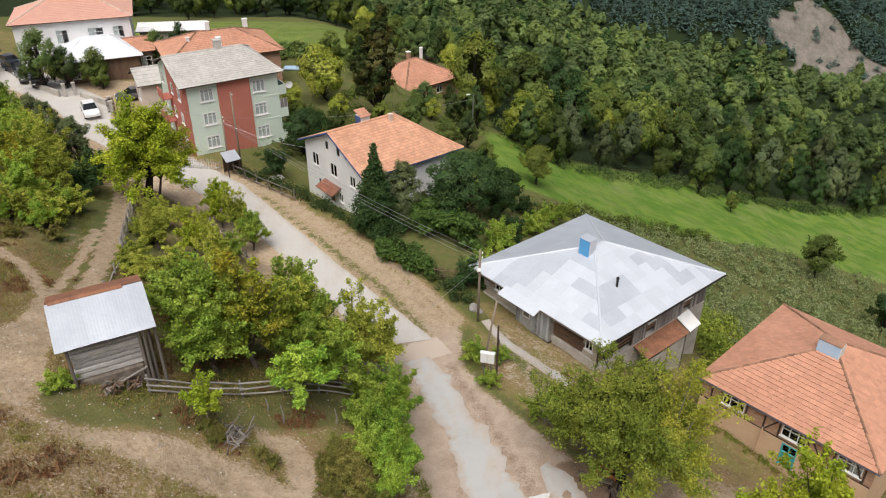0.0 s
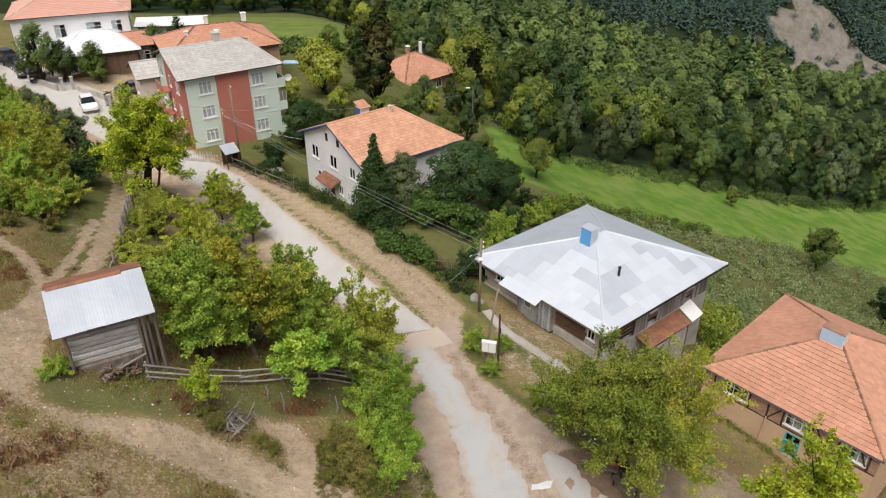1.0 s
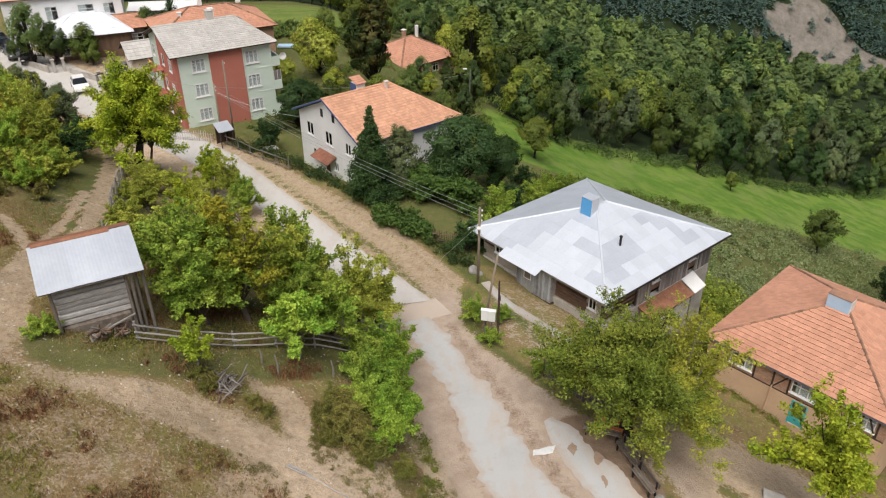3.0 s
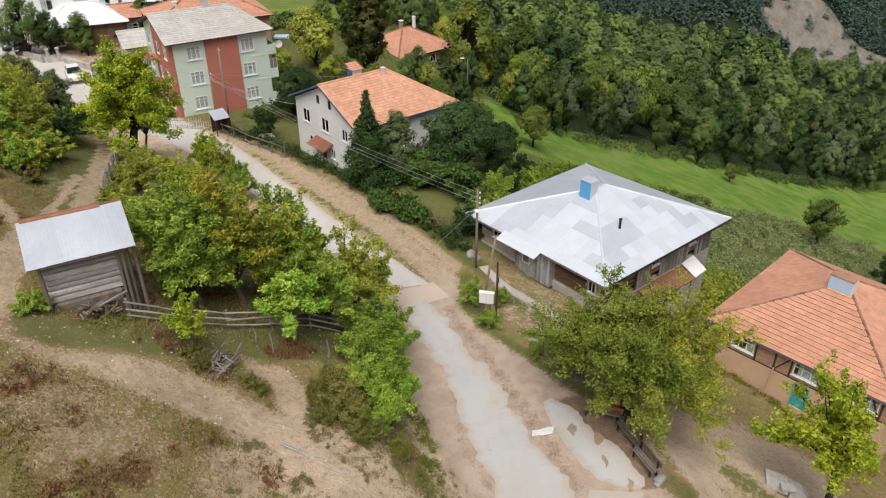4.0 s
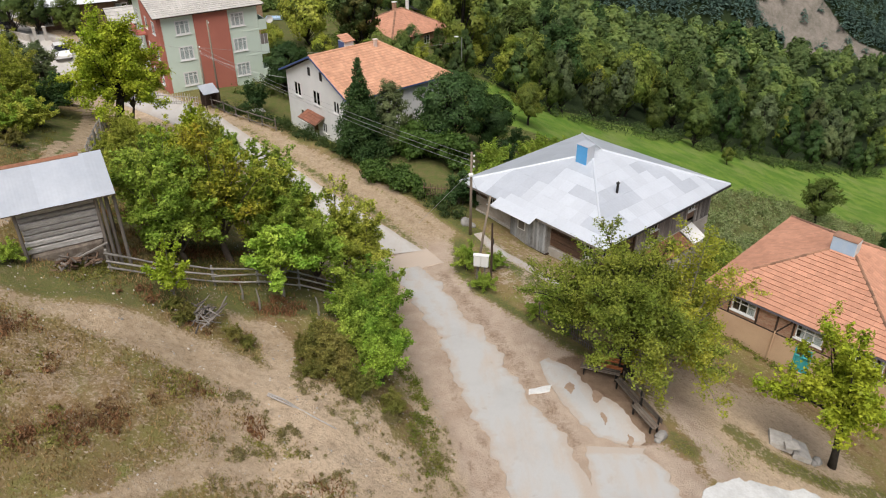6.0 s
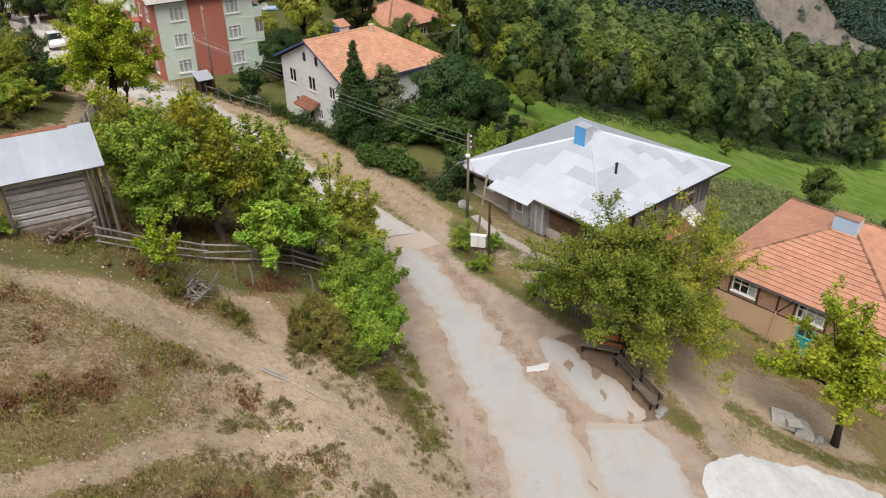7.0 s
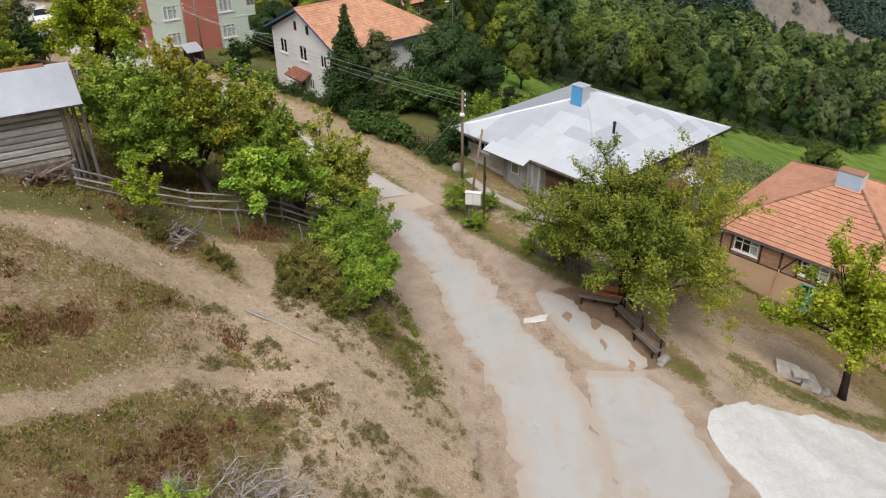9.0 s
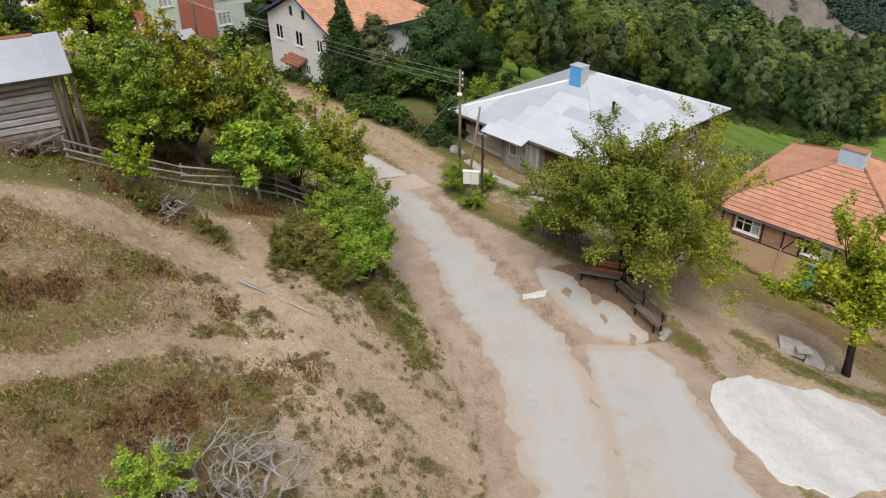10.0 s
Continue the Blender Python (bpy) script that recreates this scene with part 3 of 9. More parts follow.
def paving_mat(name, base, dust, worn=0.5, dark=0.2):
    """Thin old paving: pale grey with dust lying in broad streaks, worn spots where the bed shows, fine grit."""
    mat = bpy.data.materials.new(name)
    n, l = nodes_of(mat)
    p = n["Principled BSDF"]
    pos = n.new("ShaderNodeNewGeometry").outputs["Position"]
    m = n.new("ShaderNodeMapping")
    m.inputs["Rotation"].default_value = (0, 0, radians(-22))
    m.inputs["Scale"].default_value = (1.0, 0.28, 1.0)
    l.new(pos, m.inputs["Vector"])
    streak, spots, grit = noise_node(n, l, m.outputs["Vector"], 0.9, 5, 0.6), noise_node(n, l, pos, 1.3, 6, 0.7), noise_node(n, l, pos, 22.0, 5, 0.7)
    color = mix_node(n, l, math_node(n, l, "MULTIPLY", ramp_node(n, l, streak, 0.46, 0.66), 0.8), base, dust)
    color = mix_node(n, l, math_node(n, l, "MULTIPLY", ramp_node(n, l, spots, 0.60, 0.72), worn), color, tint(dust, 0.78))
    color = mix_node(n, l, math_node(n, l, "MULTIPLY", ramp_node(n, l, noise_node(n, l, pos, 0.5, 4, 0.6), 0.5, 0.75), dark), color, tint(base, 0.7))
    inner = n.new("ShaderNodeAttribute")
    inner.attribute_name = "inner"
    rim = math_node(n, l, "ADD", inner.outputs["Fac"], math_node(n, l, "MULTIPLY", math_node(n, l, "SUBTRACT", spots, 0.5), 1.6))
    color = mix_node(n, l, math_node(n, l, "MULTIPLY", ramp_node(n, l, rim, 0.02, 0.42, (1, 1, 1, 1), (0, 0, 0, 1)), 0.85), color, tint(dust, 0.92))
    dusty = n.new("ShaderNodeAttribute")
    dusty.attribute_name = "dusty"
    carried = math_node(n, l, "ADD", dusty.outputs["Fac"], math_node(n, l, "MULTIPLY", math_node(n, l, "SUBTRACT", spots, 0.5), 1.3))
    color = mix_node(n, l, math_node(n, l, "MULTIPLY", ramp_node(n, l, carried, 0.25, 0.75), 0.85), color, tint(dust, 0.95))
    color = mix_node(n, l, 1.0, color, ramp_node(n, l, grit, 0.25, 0.75, (0.91, 0.91, 0.91, 1), (1.07, 1.07, 1.07, 1)), "MULTIPLY")
    l.new(color, p.inputs["Base Color"])
    p.inputs["Roughness"].default_value, p.inputs["Specular IOR Level"].default_value = 0.88, 0.25
    b = n.new("ShaderNodeBump")
    b.inputs["Strength"].default_value, b.inputs["Distance"].default_value = 0.3, 0.02
    l.new(math_node(n, l, "ADD", grit, spots), b.inputs["Height"])
    l.new(b.outputs["Normal"], p.inputs["Normal"])
    return mat


asphalt = paving_mat("dusty_asphalt", (0.440, 0.438, 0.430), (0.45, 0.385, 0.325), 0.6, 0.3)
concrete = paving_mat("pale_concrete", (0.52, 0.50, 0.47), (0.48, 0.43, 0.38), 0.3, 0.2)
fresh_concrete = stuff_mat("fresh_concrete", (0.63, 0.635, 0.63), (0.56, 0.56, 0.55), 0.85, coarse=2.2, fine=9, vary=0.13, bump=0.5, stain=0.5, stain_color=(0.47, 0.455, 0.43))
ragged_strip("road_paving", [(3.9, 6), (3.7, 16.8), (3.3, 20.1), (3.05, 22.2), (2.9, 24.3), (2.4, 26.0), (1.6, 27.6), (1.2, 29.3), (0.7, 32.3), (-0.33, 35.3), (-1.5, 38), (-2.7, 41.5)],
             [(6.9, 6), (6.9, 16.6), (6.9, 19.9), (6.9, 22), (6.6, 23.8), (6.2, 25.4), (5.4, 26.9), (4.6, 28.6), (4.0, 30.7), (3.1, 33.3), (1.75, 36.2), (0.5, 39.6), (-0.9, 42.2)],
             asphalt, "dusty pale grey road paving with broken edges", 0.036, 0.42, seed=1, slow=0.8, step=0.12)
ragged_strip("road_concrete", [(-5.4, 43.2), (-9.5, 50.2), (-15.0, 57.5), (-21.5, 65.5), (-28.5, 71.3), (-34.5, 75.8), (-41.5, 81.0), (-46, 86.2), (-50, 90), (-55, 93), (-66, 101), (-82, 110)],
             [(-0.7, 44.3), (-4.2, 48.9), (-8.9, 54.7), (-13.9, 61.5), (-20.6, 70.0), (-27.6, 76.2), (-35, 80.2), (-39.4, 84.8), (-42, 91), (-47.5, 95), (-60, 104), (-80, 115)],
             concrete, "pale concrete village road", 0.045, 0.10, seed=2)
ragged_strip("road_patch", [(5.7, 31.2), (5.6, 30.8), (5.9, 29.8), (6.4, 27.8), (7.1, 26.3), (8.0, 25.3), (9.0, 25.0), (9.6, 24.9)],
             [(6.1, 31.5), (6.7, 31.2), (7.3, 30.7), (7.8, 29.2), (8.8, 28.1), (9.5, 27.1), (9.9, 25.9), (9.9, 25.1)],
             asphalt, "grey road patch with muddy hollows", 0.028, 0.24, seed=3, step=0.1, slow=0.8)
ragged_strip("road_widening", [(7.2, 24.9), (6.85, 23.9), (6.8, 22.0), (6.8, 19.9), (6.8, 16.6), (6.8, 6)],
             [(9.9, 24.7), (10.3, 23.4), (10.85, 21.8), (10.95, 20.5), (11.3, 17.4), (11.9, 6)],
             asphalt, "dusty grey paving where the road widens", 0.026, 0.36, seed=5, slow=0.8, step=0.12)
ragged_strip("concrete_yard", [(11.3, 21.3), (12.0, 22.6), (12.9, 23.2), (15.1, 23.9), (17.7, 24.1), (21.5, 23.9)],
             [(11.3, 20.7), (11.5, 19.6), (11.9, 18.4), (12.6, 16.9), (14.2, 16.8), (19.0, 18.6)],
             fresh_concrete, "fresh white concrete apron beside the road", 0.05, 0.3, seed=4, across=14, step=0.1, slow=0.9)

ragged_strip("lime_spill", [(4.85, 28.95), (5.4, 29.15), (6.1, 29.3)], [(4.8, 28.55), (5.3, 28.65), (5.9, 28.8)], fresh_concrete, "small spill of white mortar on the road", 0.045, 0.08, seed=7, across=4, step=0.08, slow=1.5)
ragged_strip("road_joint", [(-3.9, 43.1), (-2.2, 43.9), (-0.4, 44.5)], [(-3.2, 41.2), (-1.2, 42.0), (0.7, 42.6)], paving_mat("rosy_rubble", (0.49, 0.405, 0.33), (0.51, 0.425, 0.35), 0.4, 0.1), "trampled rosy rubble where the concrete road ends", 0.022, 0.5, seed=8, across=6)
wet_mud = stuff_mat("damp_brown_mud", (0.27, 0.19, 0.135), (0.34, 0.25, 0.18), 0.7, coarse=1.5, fine=12, vary=0.12, bump=0.3)
for k, (x, y, w, t) in enumerate(((7.0, 29.0, 0.5, 0.5), (8.3, 26.7, 0.5, 0.45), (8.2, 28.3, 0.5, 0.5), (9.2, 25.2, 0.45, 0.45))):
    round_a = [(x - w * math.sin(math.pi * q / 6), y - t * math.cos(math.pi * q / 6)) for q in range(7)]
    round_b = [(x + w * math.sin(math.pi * q / 6), y - t * math.cos(math.pi * q / 6)) for q in range(7)]
    ragged_strip("mud_patch", round_a, round_b, wet_mud, "patch of damp brown mud on the road", 0.042, 0.16, seed=10 + k, across=4, step=0.05, slow=1.6)


# ---------------------------------------------------------------- surfaces of the houses
white_plaster = stuff_mat("white_plaster", (0.82, 0.82, 0.82), (0.75, 0.75, 0.75), 0.9, coarse=0.5, fine=25, vary=0.04, stain=0.12, stain_color=(0.45, 0.43, 0.4))
green_plaster = stuff_mat("pale_green_plaster", (0.66, 0.76, 0.67), (0.61, 0.71, 0.62), 0.9, coarse=0.4, fine=25, vary=0.04, stain=0.1, stain_color=(0.35, 0.4, 0.34))
red_plaster = stuff_mat("brick_red_plaster", (0.50, 0.185, 0.138), (0.45, 0.16, 0.12), 0.9, coarse=0.4, fine=25, vary=0.05)
beige_plaster = stuff_mat("beige_plaster", (0.62, 0.44, 0.295), (0.55, 0.375, 0.25), 0.92, coarse=0.7, fine=22, vary=0.07, stain=0.25, stain_color=(0.42, 0.27, 0.18))
pink_plaster = stuff_mat("pale_pink_plaster", (0.72, 0.60, 0.54), None, 0.9, vary=0.05)
grey_render = stuff_mat("grey_cement_render", (0.50, 0.47, 0.435), (0.36, 0.33, 0.295), 0.95, coarse=0.9, fine=20, vary=0.12, stain=0.4, stain_color=(0.2, 0.165, 0.14))
mud_brick = stuff_mat("old_brick_infill", (0.36, 0.195, 0.13), (0.45, 0.31, 0.22), 0.95, coarse=2.6, fine=8, vary=0.34, bump=0.6, stretch=(1, 1, 3.0), stain=0.3, stain_color=(0.18, 0.1, 0.075))
old_wood = stuff_mat("weathered_grey_wood", (0.20, 0.178, 0.16), (0.125, 0.105, 0.09), 0.9, coarse=1.5, fine=14, vary=0.25, bump=0.5, random_tone=0.4, stretch=(1, 1, 0.25))
grey_log = stuff_mat("silver_grey_logs", (0.54, 0.52, 0.50), (0.38, 0.355, 0.335), 0.9, coarse=1.2, fine=9, vary=0.25, bump=0.6, random_tone=0.25, stretch=(0.4, 0.4, 3))
brown_wood = stuff_mat("brown_boards", (0.19, 0.125, 0.085), (0.125, 0.08, 0.055), 0.85, coarse=1.5, fine=12, vary=0.22, bump=0.4, random_tone=0.3, stretch=(1, 1, 0.3))
old_plaster = stuff_mat("old_mud_plaster", (0.47, 0.425, 0.38), (0.31, 0.255, 0.21), 0.95, coarse=0.8, fine=15, vary=0.15, bump=0.4, stain=0.4, stain_color=(0.15, 0.1, 0.075))
dark_timber = stuff_mat("dark_timber", (0.075, 0.05, 0.038), None, 0.85, vary=0.2)
tile_red = stuff_mat("terracotta_tiles", (0.55, 0.285, 0.190), (0.47, 0.238, 0.155), 0.8, coarse=0.5, fine=9, vary=0.10, bump=0.2, islands=0.10, random_tone=0.0, stain=0.18, stain_color=(0.36, 0.17, 0.10))
tile_piece = stuff_mat("terracotta_tile_piece", (0.55, 0.285, 0.190), (0.47, 0.238, 0.155), 0.8, coarse=0.5, fine=9, vary=0.10, bump=0.2, random_tone=0.10, stain=0.18, stain_color=(0.36, 0.17, 0.10))
tile_dark = stuff_mat("weathered_ridge_tiles", (0.36, 0.195, 0.125), (0.22, 0.135, 0.095), 0.9, vary=0.2, islands=0.3)
tile_grey = stuff_mat("grey_roof_sheets", (0.52, 0.50, 0.47), (0.44, 0.42, 0.39), 0.85, coarse=0.6, fine=10, vary=0.08, islands=0.08, stain=0.25, stain_color=(0.22, 0.2, 0.17))
zinc_light = stuff_mat("bright_galvanised_sheet", (0.72, 0.758, 0.815), (0.69, 0.728, 0.785), 0.42, metal=0.3, coarse=0.7, fine=6, vary=0.04, bump=0.12, random_tone=0.05, spec=0.5)
zinc_white = stuff_mat("white_coated_sheet", (0.82, 0.84, 0.87), (0.72, 0.75, 0.80), 0.5, coarse=0.6, fine=6, vary=0.05, bump=0.1, islands=0.08)
zinc_dull = stuff_mat("dull_galvanised_sheet", (0.615, 0.652, 0.71), (0.575, 0.612, 0.67), 0.46, metal=0.35, coarse=0.7, fine=6, vary=0.05, bump=0.12, random_tone=0.04, spec=0.5)
zinc_blue = stuff_mat("blueish_zinc_sheet", (0.46, 0.495, 0.55), (0.53, 0.56, 0.61), 0.45, metal=0.3, coarse=0.9, fine=6, vary=0.05, bump=0.12, random_tone=0.04, spec=0.5)
rust = stuff_mat("rusty_sheet", (0.30, 0.135, 0.075), (0.20, 0.095, 0.06), 0.85, coarse=1.4, fine=8, vary=0.25, bump=0.4, stain=0.4, stain_color=(0.42, 0.30, 0.22))
white_paint = stuff_mat("white_window_paint", (0.78, 0.78, 0.77), None, 0.55, vary=0.04, bump=0.05)
blue_paint = stuff_mat("blue_paint", (0.065, 0.11, 0.27), None, 0.6, vary=0.1, bump=0.1)
sky_blue_paint = stuff_mat("sky_blue_paint", (0.10, 0.38, 0.74), (0.15, 0.42, 0.74), 0.6, vary=0.08, bump=0.1)
pale_blue_paint = stuff_mat("pale_blue_paint", (0.42, 0.60, 0.80), (0.5, 0.64, 0.8), 0.7, coarse=1.5, vary=0.1, bump=0.15)
turquoise_paint = stuff_mat("turquoise_door_paint", (0.06, 0.42, 0.45), (0.10, 0.47, 0.5), 0.5, vary=0.12, bump=0.1)
dark_metal = stuff_mat("dark_metal", (0.035, 0.033, 0.032), None, 0.6, metal=0.4, vary=0.2)
cloth_white = stuff_mat("white_net_curtain", (0.86, 0.86, 0.85), None, 0.9, vary=0.08, bump=0.2)
# room surfaces: the dimness of unlit rooms is put into this colour
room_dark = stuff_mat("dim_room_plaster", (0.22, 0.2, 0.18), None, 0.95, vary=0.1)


def glass_mat():
    mat = bpy.data.materials.new("window_glass")
    n, l = nodes_of(mat)
    g, t, s = n.new("ShaderNodeBsdfGlossy"), n.new("ShaderNodeBsdfTransparent"), n.new("ShaderNodeMixShader")
    g.inputs["Roughness"].default_value = 0.03
    t.inputs["Color"].default_value = (0.8, 0.84, 0.84, 1)
    fr = n.new("ShaderNodeFresnel")
    fr.inputs["IOR"].default_value = 1.5
    l.new(fr.outputs[0], s.inputs[0]), l.new(t.outputs[0], s.inputs[1]), l.new(g.outputs[0], s.inputs[2])
    l.new(s.outputs[0], n["Material Output"].inputs["Surface"])
    return mat


glass = glass_mat()


# ---------------------------------------------------------------- house kit: a house stands in its own axes, x along the ridge
def spot(axis, pos, c, z, deep=0.0):
    """A place on a wall: axis 'x' is a wall across x, seen from its low side, 'y' one across y."""
    return (pos + deep, c, z) if axis == "x" else (c, pos + deep, z)


def wall(house, name, mat, axis, pos, a0, a1, z0, z1, thick=0.25, holes=(), label="", top=None):
    """A wall with openings right through it. top: extra points (c, z) of a gable, in order along the wall."""
    cs = sorted({a0, a1, *[h[k] for h in holes for k in (0, 1)]})
    zs = sorted({z0, z1, *[h[k] for h in holes for k in (2, 3)]})
    s = Shape()
    for c0, c1 in zip(cs[:-1], cs[1:]):
        for b0, b1 in zip(zs[:-1], zs[1:]):
            if not any(h[0] <= c0 and c1 <= h[1] and h[2] <= b0 and b1 <= h[3] for h in holes):
                for deep in (0, thick):
                    s.add([spot(axis, pos, c, z, deep) for c, z in ((c0, b0), (c1, b0), (c1, b1), (c0, b1))], [(0, 1, 2, 3)])
    for h in [*holes, (a0, a1, z0, z1)]:
        ring = ((h[0], h[2]), (h[1], h[2]), (h[1], h[3]), (h[0], h[3]))
        for (c0, b0), (c1, b1) in zip(ring, ring[1:] + ring[:1]):
            s.add([spot(axis, pos, c0, b0), spot(axis, pos, c1, b1), spot(axis, pos, c1, b1, thick), spot(axis, pos, c0, b0, thick)], [(0, 1, 2, 3)])
    if top:
        ring = [(a0, z1), (a1, z1)] + list(top)
        s.add([spot(axis, pos, c, z) for c, z in ring] + [spot(axis, pos, c, z, thick) for c, z in ring],
              [tuple(range(len(ring))), tuple(range(len(ring), 2 * len(ring)))] +
              [(i, (i + 1) % len(ring), (i + 1) % len(ring) + len(ring), i + len(ring)) for i in range(len(ring))])
    return part(name, s, mat, house, label)


def bar(s, axis, pos, c0, c1, z0, z1, d0, d1):
    (x0, y0, _), (x1, y1, _) = spot(axis, pos, c0, z0, d0), spot(axis, pos, c1, z1, d1)
    return s.box(min(x0, x1), max(x0, x1), min(y0, y1), max(y0, y1), z0, z1)


def window(house, axis, pos, c0, c1, z0, z1, panes=2, transom=0.0, paint=None, curtain=0.0, out=1, sill=True, proud=0.02, t=0.07):
    """A window in an opening: frame with mullions, its panes, a sill, and a curtain some way behind. out: 1 where the wall's low side is outside."""
    paint = paint or white_paint
    at = (lambda d: d) if out > 0 else (lambda d: -d)
    # the frame is one ring
    s = Shape()
    ring = []
    for d in (at(-proud), at(0.07)):
        for m in (0.0, t):
            ring += [spot(axis, pos, c, z, d) for c, z in ((c0 + m, z0 + m), (c1 - m, z0 + m), (c1 - m, z1 - m), (c0 + m, z1 - m))]
    faces = []
    for k in range(4):
        j = (k + 1) % 4
        faces += [(k, j, 4 + j, 4 + k), (8 + k, 12 + k, 12 + j, 8 + j), (k, 8 + k, 8 + j, j), (4 + k, 4 + j, 12 + j, 12 + k)]
    w = part("window", s.add(ring, faces), paint, house)
    wide = (c1 - c0) / panes
    for k in range(1, panes):
        part("mullion", bar(Shape(), axis, pos, c0 + k * wide - 0.43 * t, c0 + k * wide + 0.43 * t, z0 + t, z1 - t, at(-proud + 0.005), at(0.065)), paint, w)
    if transom:
        zt = z1 - (z1 - z0) * transom
        part("transom", bar(Shape(), axis, pos, c0 + t, c1 - t, zt - 0.025, zt + 0.025, at(-proud + 0.008), at(0.06)), paint, w)
    for k in range(panes):
        q = Shape()
        bar(q, axis, pos, c0 + k * wide + 0.02, c0 + (k + 1) * wide - 0.02, z0 + 0.03, z1 - 0.03, at(0.02), at(0.026))
        pane = part("pane", q, glass, w)
        pane.visible_shadow = False
    if sill:
        q = Shape()
        bar(q, axis, pos, c0 - 0.08, c1 + 0.08, z0 - 0.07, z0 - 0.003, at(-0.10), at(0.02))
        part("sill", q, paint, w)
    if curtain:
        q = Shape()
        n = 10
        cut = c0 + (c1 - c0) * curtain
        pts = []
        for k in range(n + 1):
            for z in (z0 + 0.05, z1 - 0.05):
                pts.append(spot(axis, pos, c0 + 0.04 + (cut - c0 - 0.08) * k / n, z, at(0.04 + 0.02 * (k % 2))))
        q.add(pts, [(2 * k, 2 * k + 2, 2 * k + 3, 2 * k + 1) for k in range(n)])
        part("curtain", q, cloth_white, w)
    return w


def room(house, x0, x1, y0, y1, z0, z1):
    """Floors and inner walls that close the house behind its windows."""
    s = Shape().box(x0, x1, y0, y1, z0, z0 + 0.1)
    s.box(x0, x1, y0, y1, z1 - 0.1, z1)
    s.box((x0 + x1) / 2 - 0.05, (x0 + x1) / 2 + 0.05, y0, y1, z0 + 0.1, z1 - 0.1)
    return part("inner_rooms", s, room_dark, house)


def hip_corners(L, W, z, rise, inset0, inset1, over):
    """Eave corners and ridge ends of a roof over L by W; an inset of 0 makes a gable."""
    a, b, c, d = (-over, -over, z), (L + over, -over, z), (L + over, W + over, z), (-over, W + over, z)
    return [Vector(p) for p in (a, b, c, d)], Vector((inset0 if inset0 else -over, W / 2, z + rise)), Vector((L - inset1 if inset1 else L + over, W / 2, z + rise))


def slope_frame(p0, p1, q0, q1):
    """Eave start, way along the eave, way up the slope, eave length, slope length, and where the slope's two sides end along the eave."""
    e = (p1 - p0).normalized()
    up = (q0 - p0) - (q0 - p0).dot(e) * e
    high = up.length
    return p0, e, up / high, (p1 - p0).length, high, (q0 - p0).dot(e), (q1 - p0).dot(e)


def tile_courses(frm, course=0.36, tile=0.26, lift=0.05, wave=0.018):
    """Overlapping courses of pan tiles over one slope, as one mesh; each tile is an island of its own."""
    p0, e, up, wide, high, s0, s1 = frm
    nrm = e.cross(up).normalized()
    nrm = nrm if nrm.z > 0 else -nrm
    s = Shape()
    rows = int(high / course)
    for r in range(rows):
        h0, h1 = high * r / rows, high * (r + 1) / rows
        a0, a1 = s0 * h0 / high, wide + (s1 - wide) * h0 / high
        b0, b1 = s0 * h1 / high, wide + (s1 - wide) * h1 / high
        x = a0 + (0.5 * tile if r % 2 else 0)
        first = True
        while x < a1 - 0.02:
            x0 = a0 if first else x
            x1 = min(a1, (x if not first or r % 2 == 0 else x - 0.5 * tile) + tile)
            first = False
            lo0, lo1 = max(x0, a0), x1
            up0, up1 = min(max(x0, b0), b1), min(max(x1, b0), b1)
            x = x1
            if lo1 - lo0 < 0.02:
                break
            pts = []
            for k in (0, 0.35, 0.7, 1.0):
                bulge = wave * math.sin(math.pi * min(1, k / 0.7)) if k < 0.7 else 0
                pts.append(p0 + e * (lo0 + (lo1 - lo0) * k) + up * (h0 - 0.03) + nrm * (lift + bulge))
            for k in (0, 0.35, 0.7, 1.0):
                bulge = wave * math.sin(math.pi * min(1, k / 0.7)) if k < 0.7 else 0
                pts.append(p0 + e * (up0 + (up1 - up0) * k) + up * h1 + nrm * (0.012 + bulge))
            pts += [p0 + e * lo0 + up * (h0 - 0.03), p0 + e * lo1 + up * (h0 - 0.03)]
            s.add(pts, [(0, 1, 5, 4), (1, 2, 6, 5), (2, 3, 7, 6), (8, 9, 3, 2, 1, 0)])
    return s


def ridge_caps(s, a, b, radius=0.13, step=0.38):
    """A line of overlapping half-round tiles."""
    n = max(1, int((b - a).length / step))
    for k in range(n):
        u, v = a + (b - a) * (k / n), a + (b - a) * ((k + 1.12) / n)
        lift = Vector((0, 0, 0.02))
        s.tube([u + lift, v + lift], [radius * 1.12, radius * 0.92], 7)
    return s


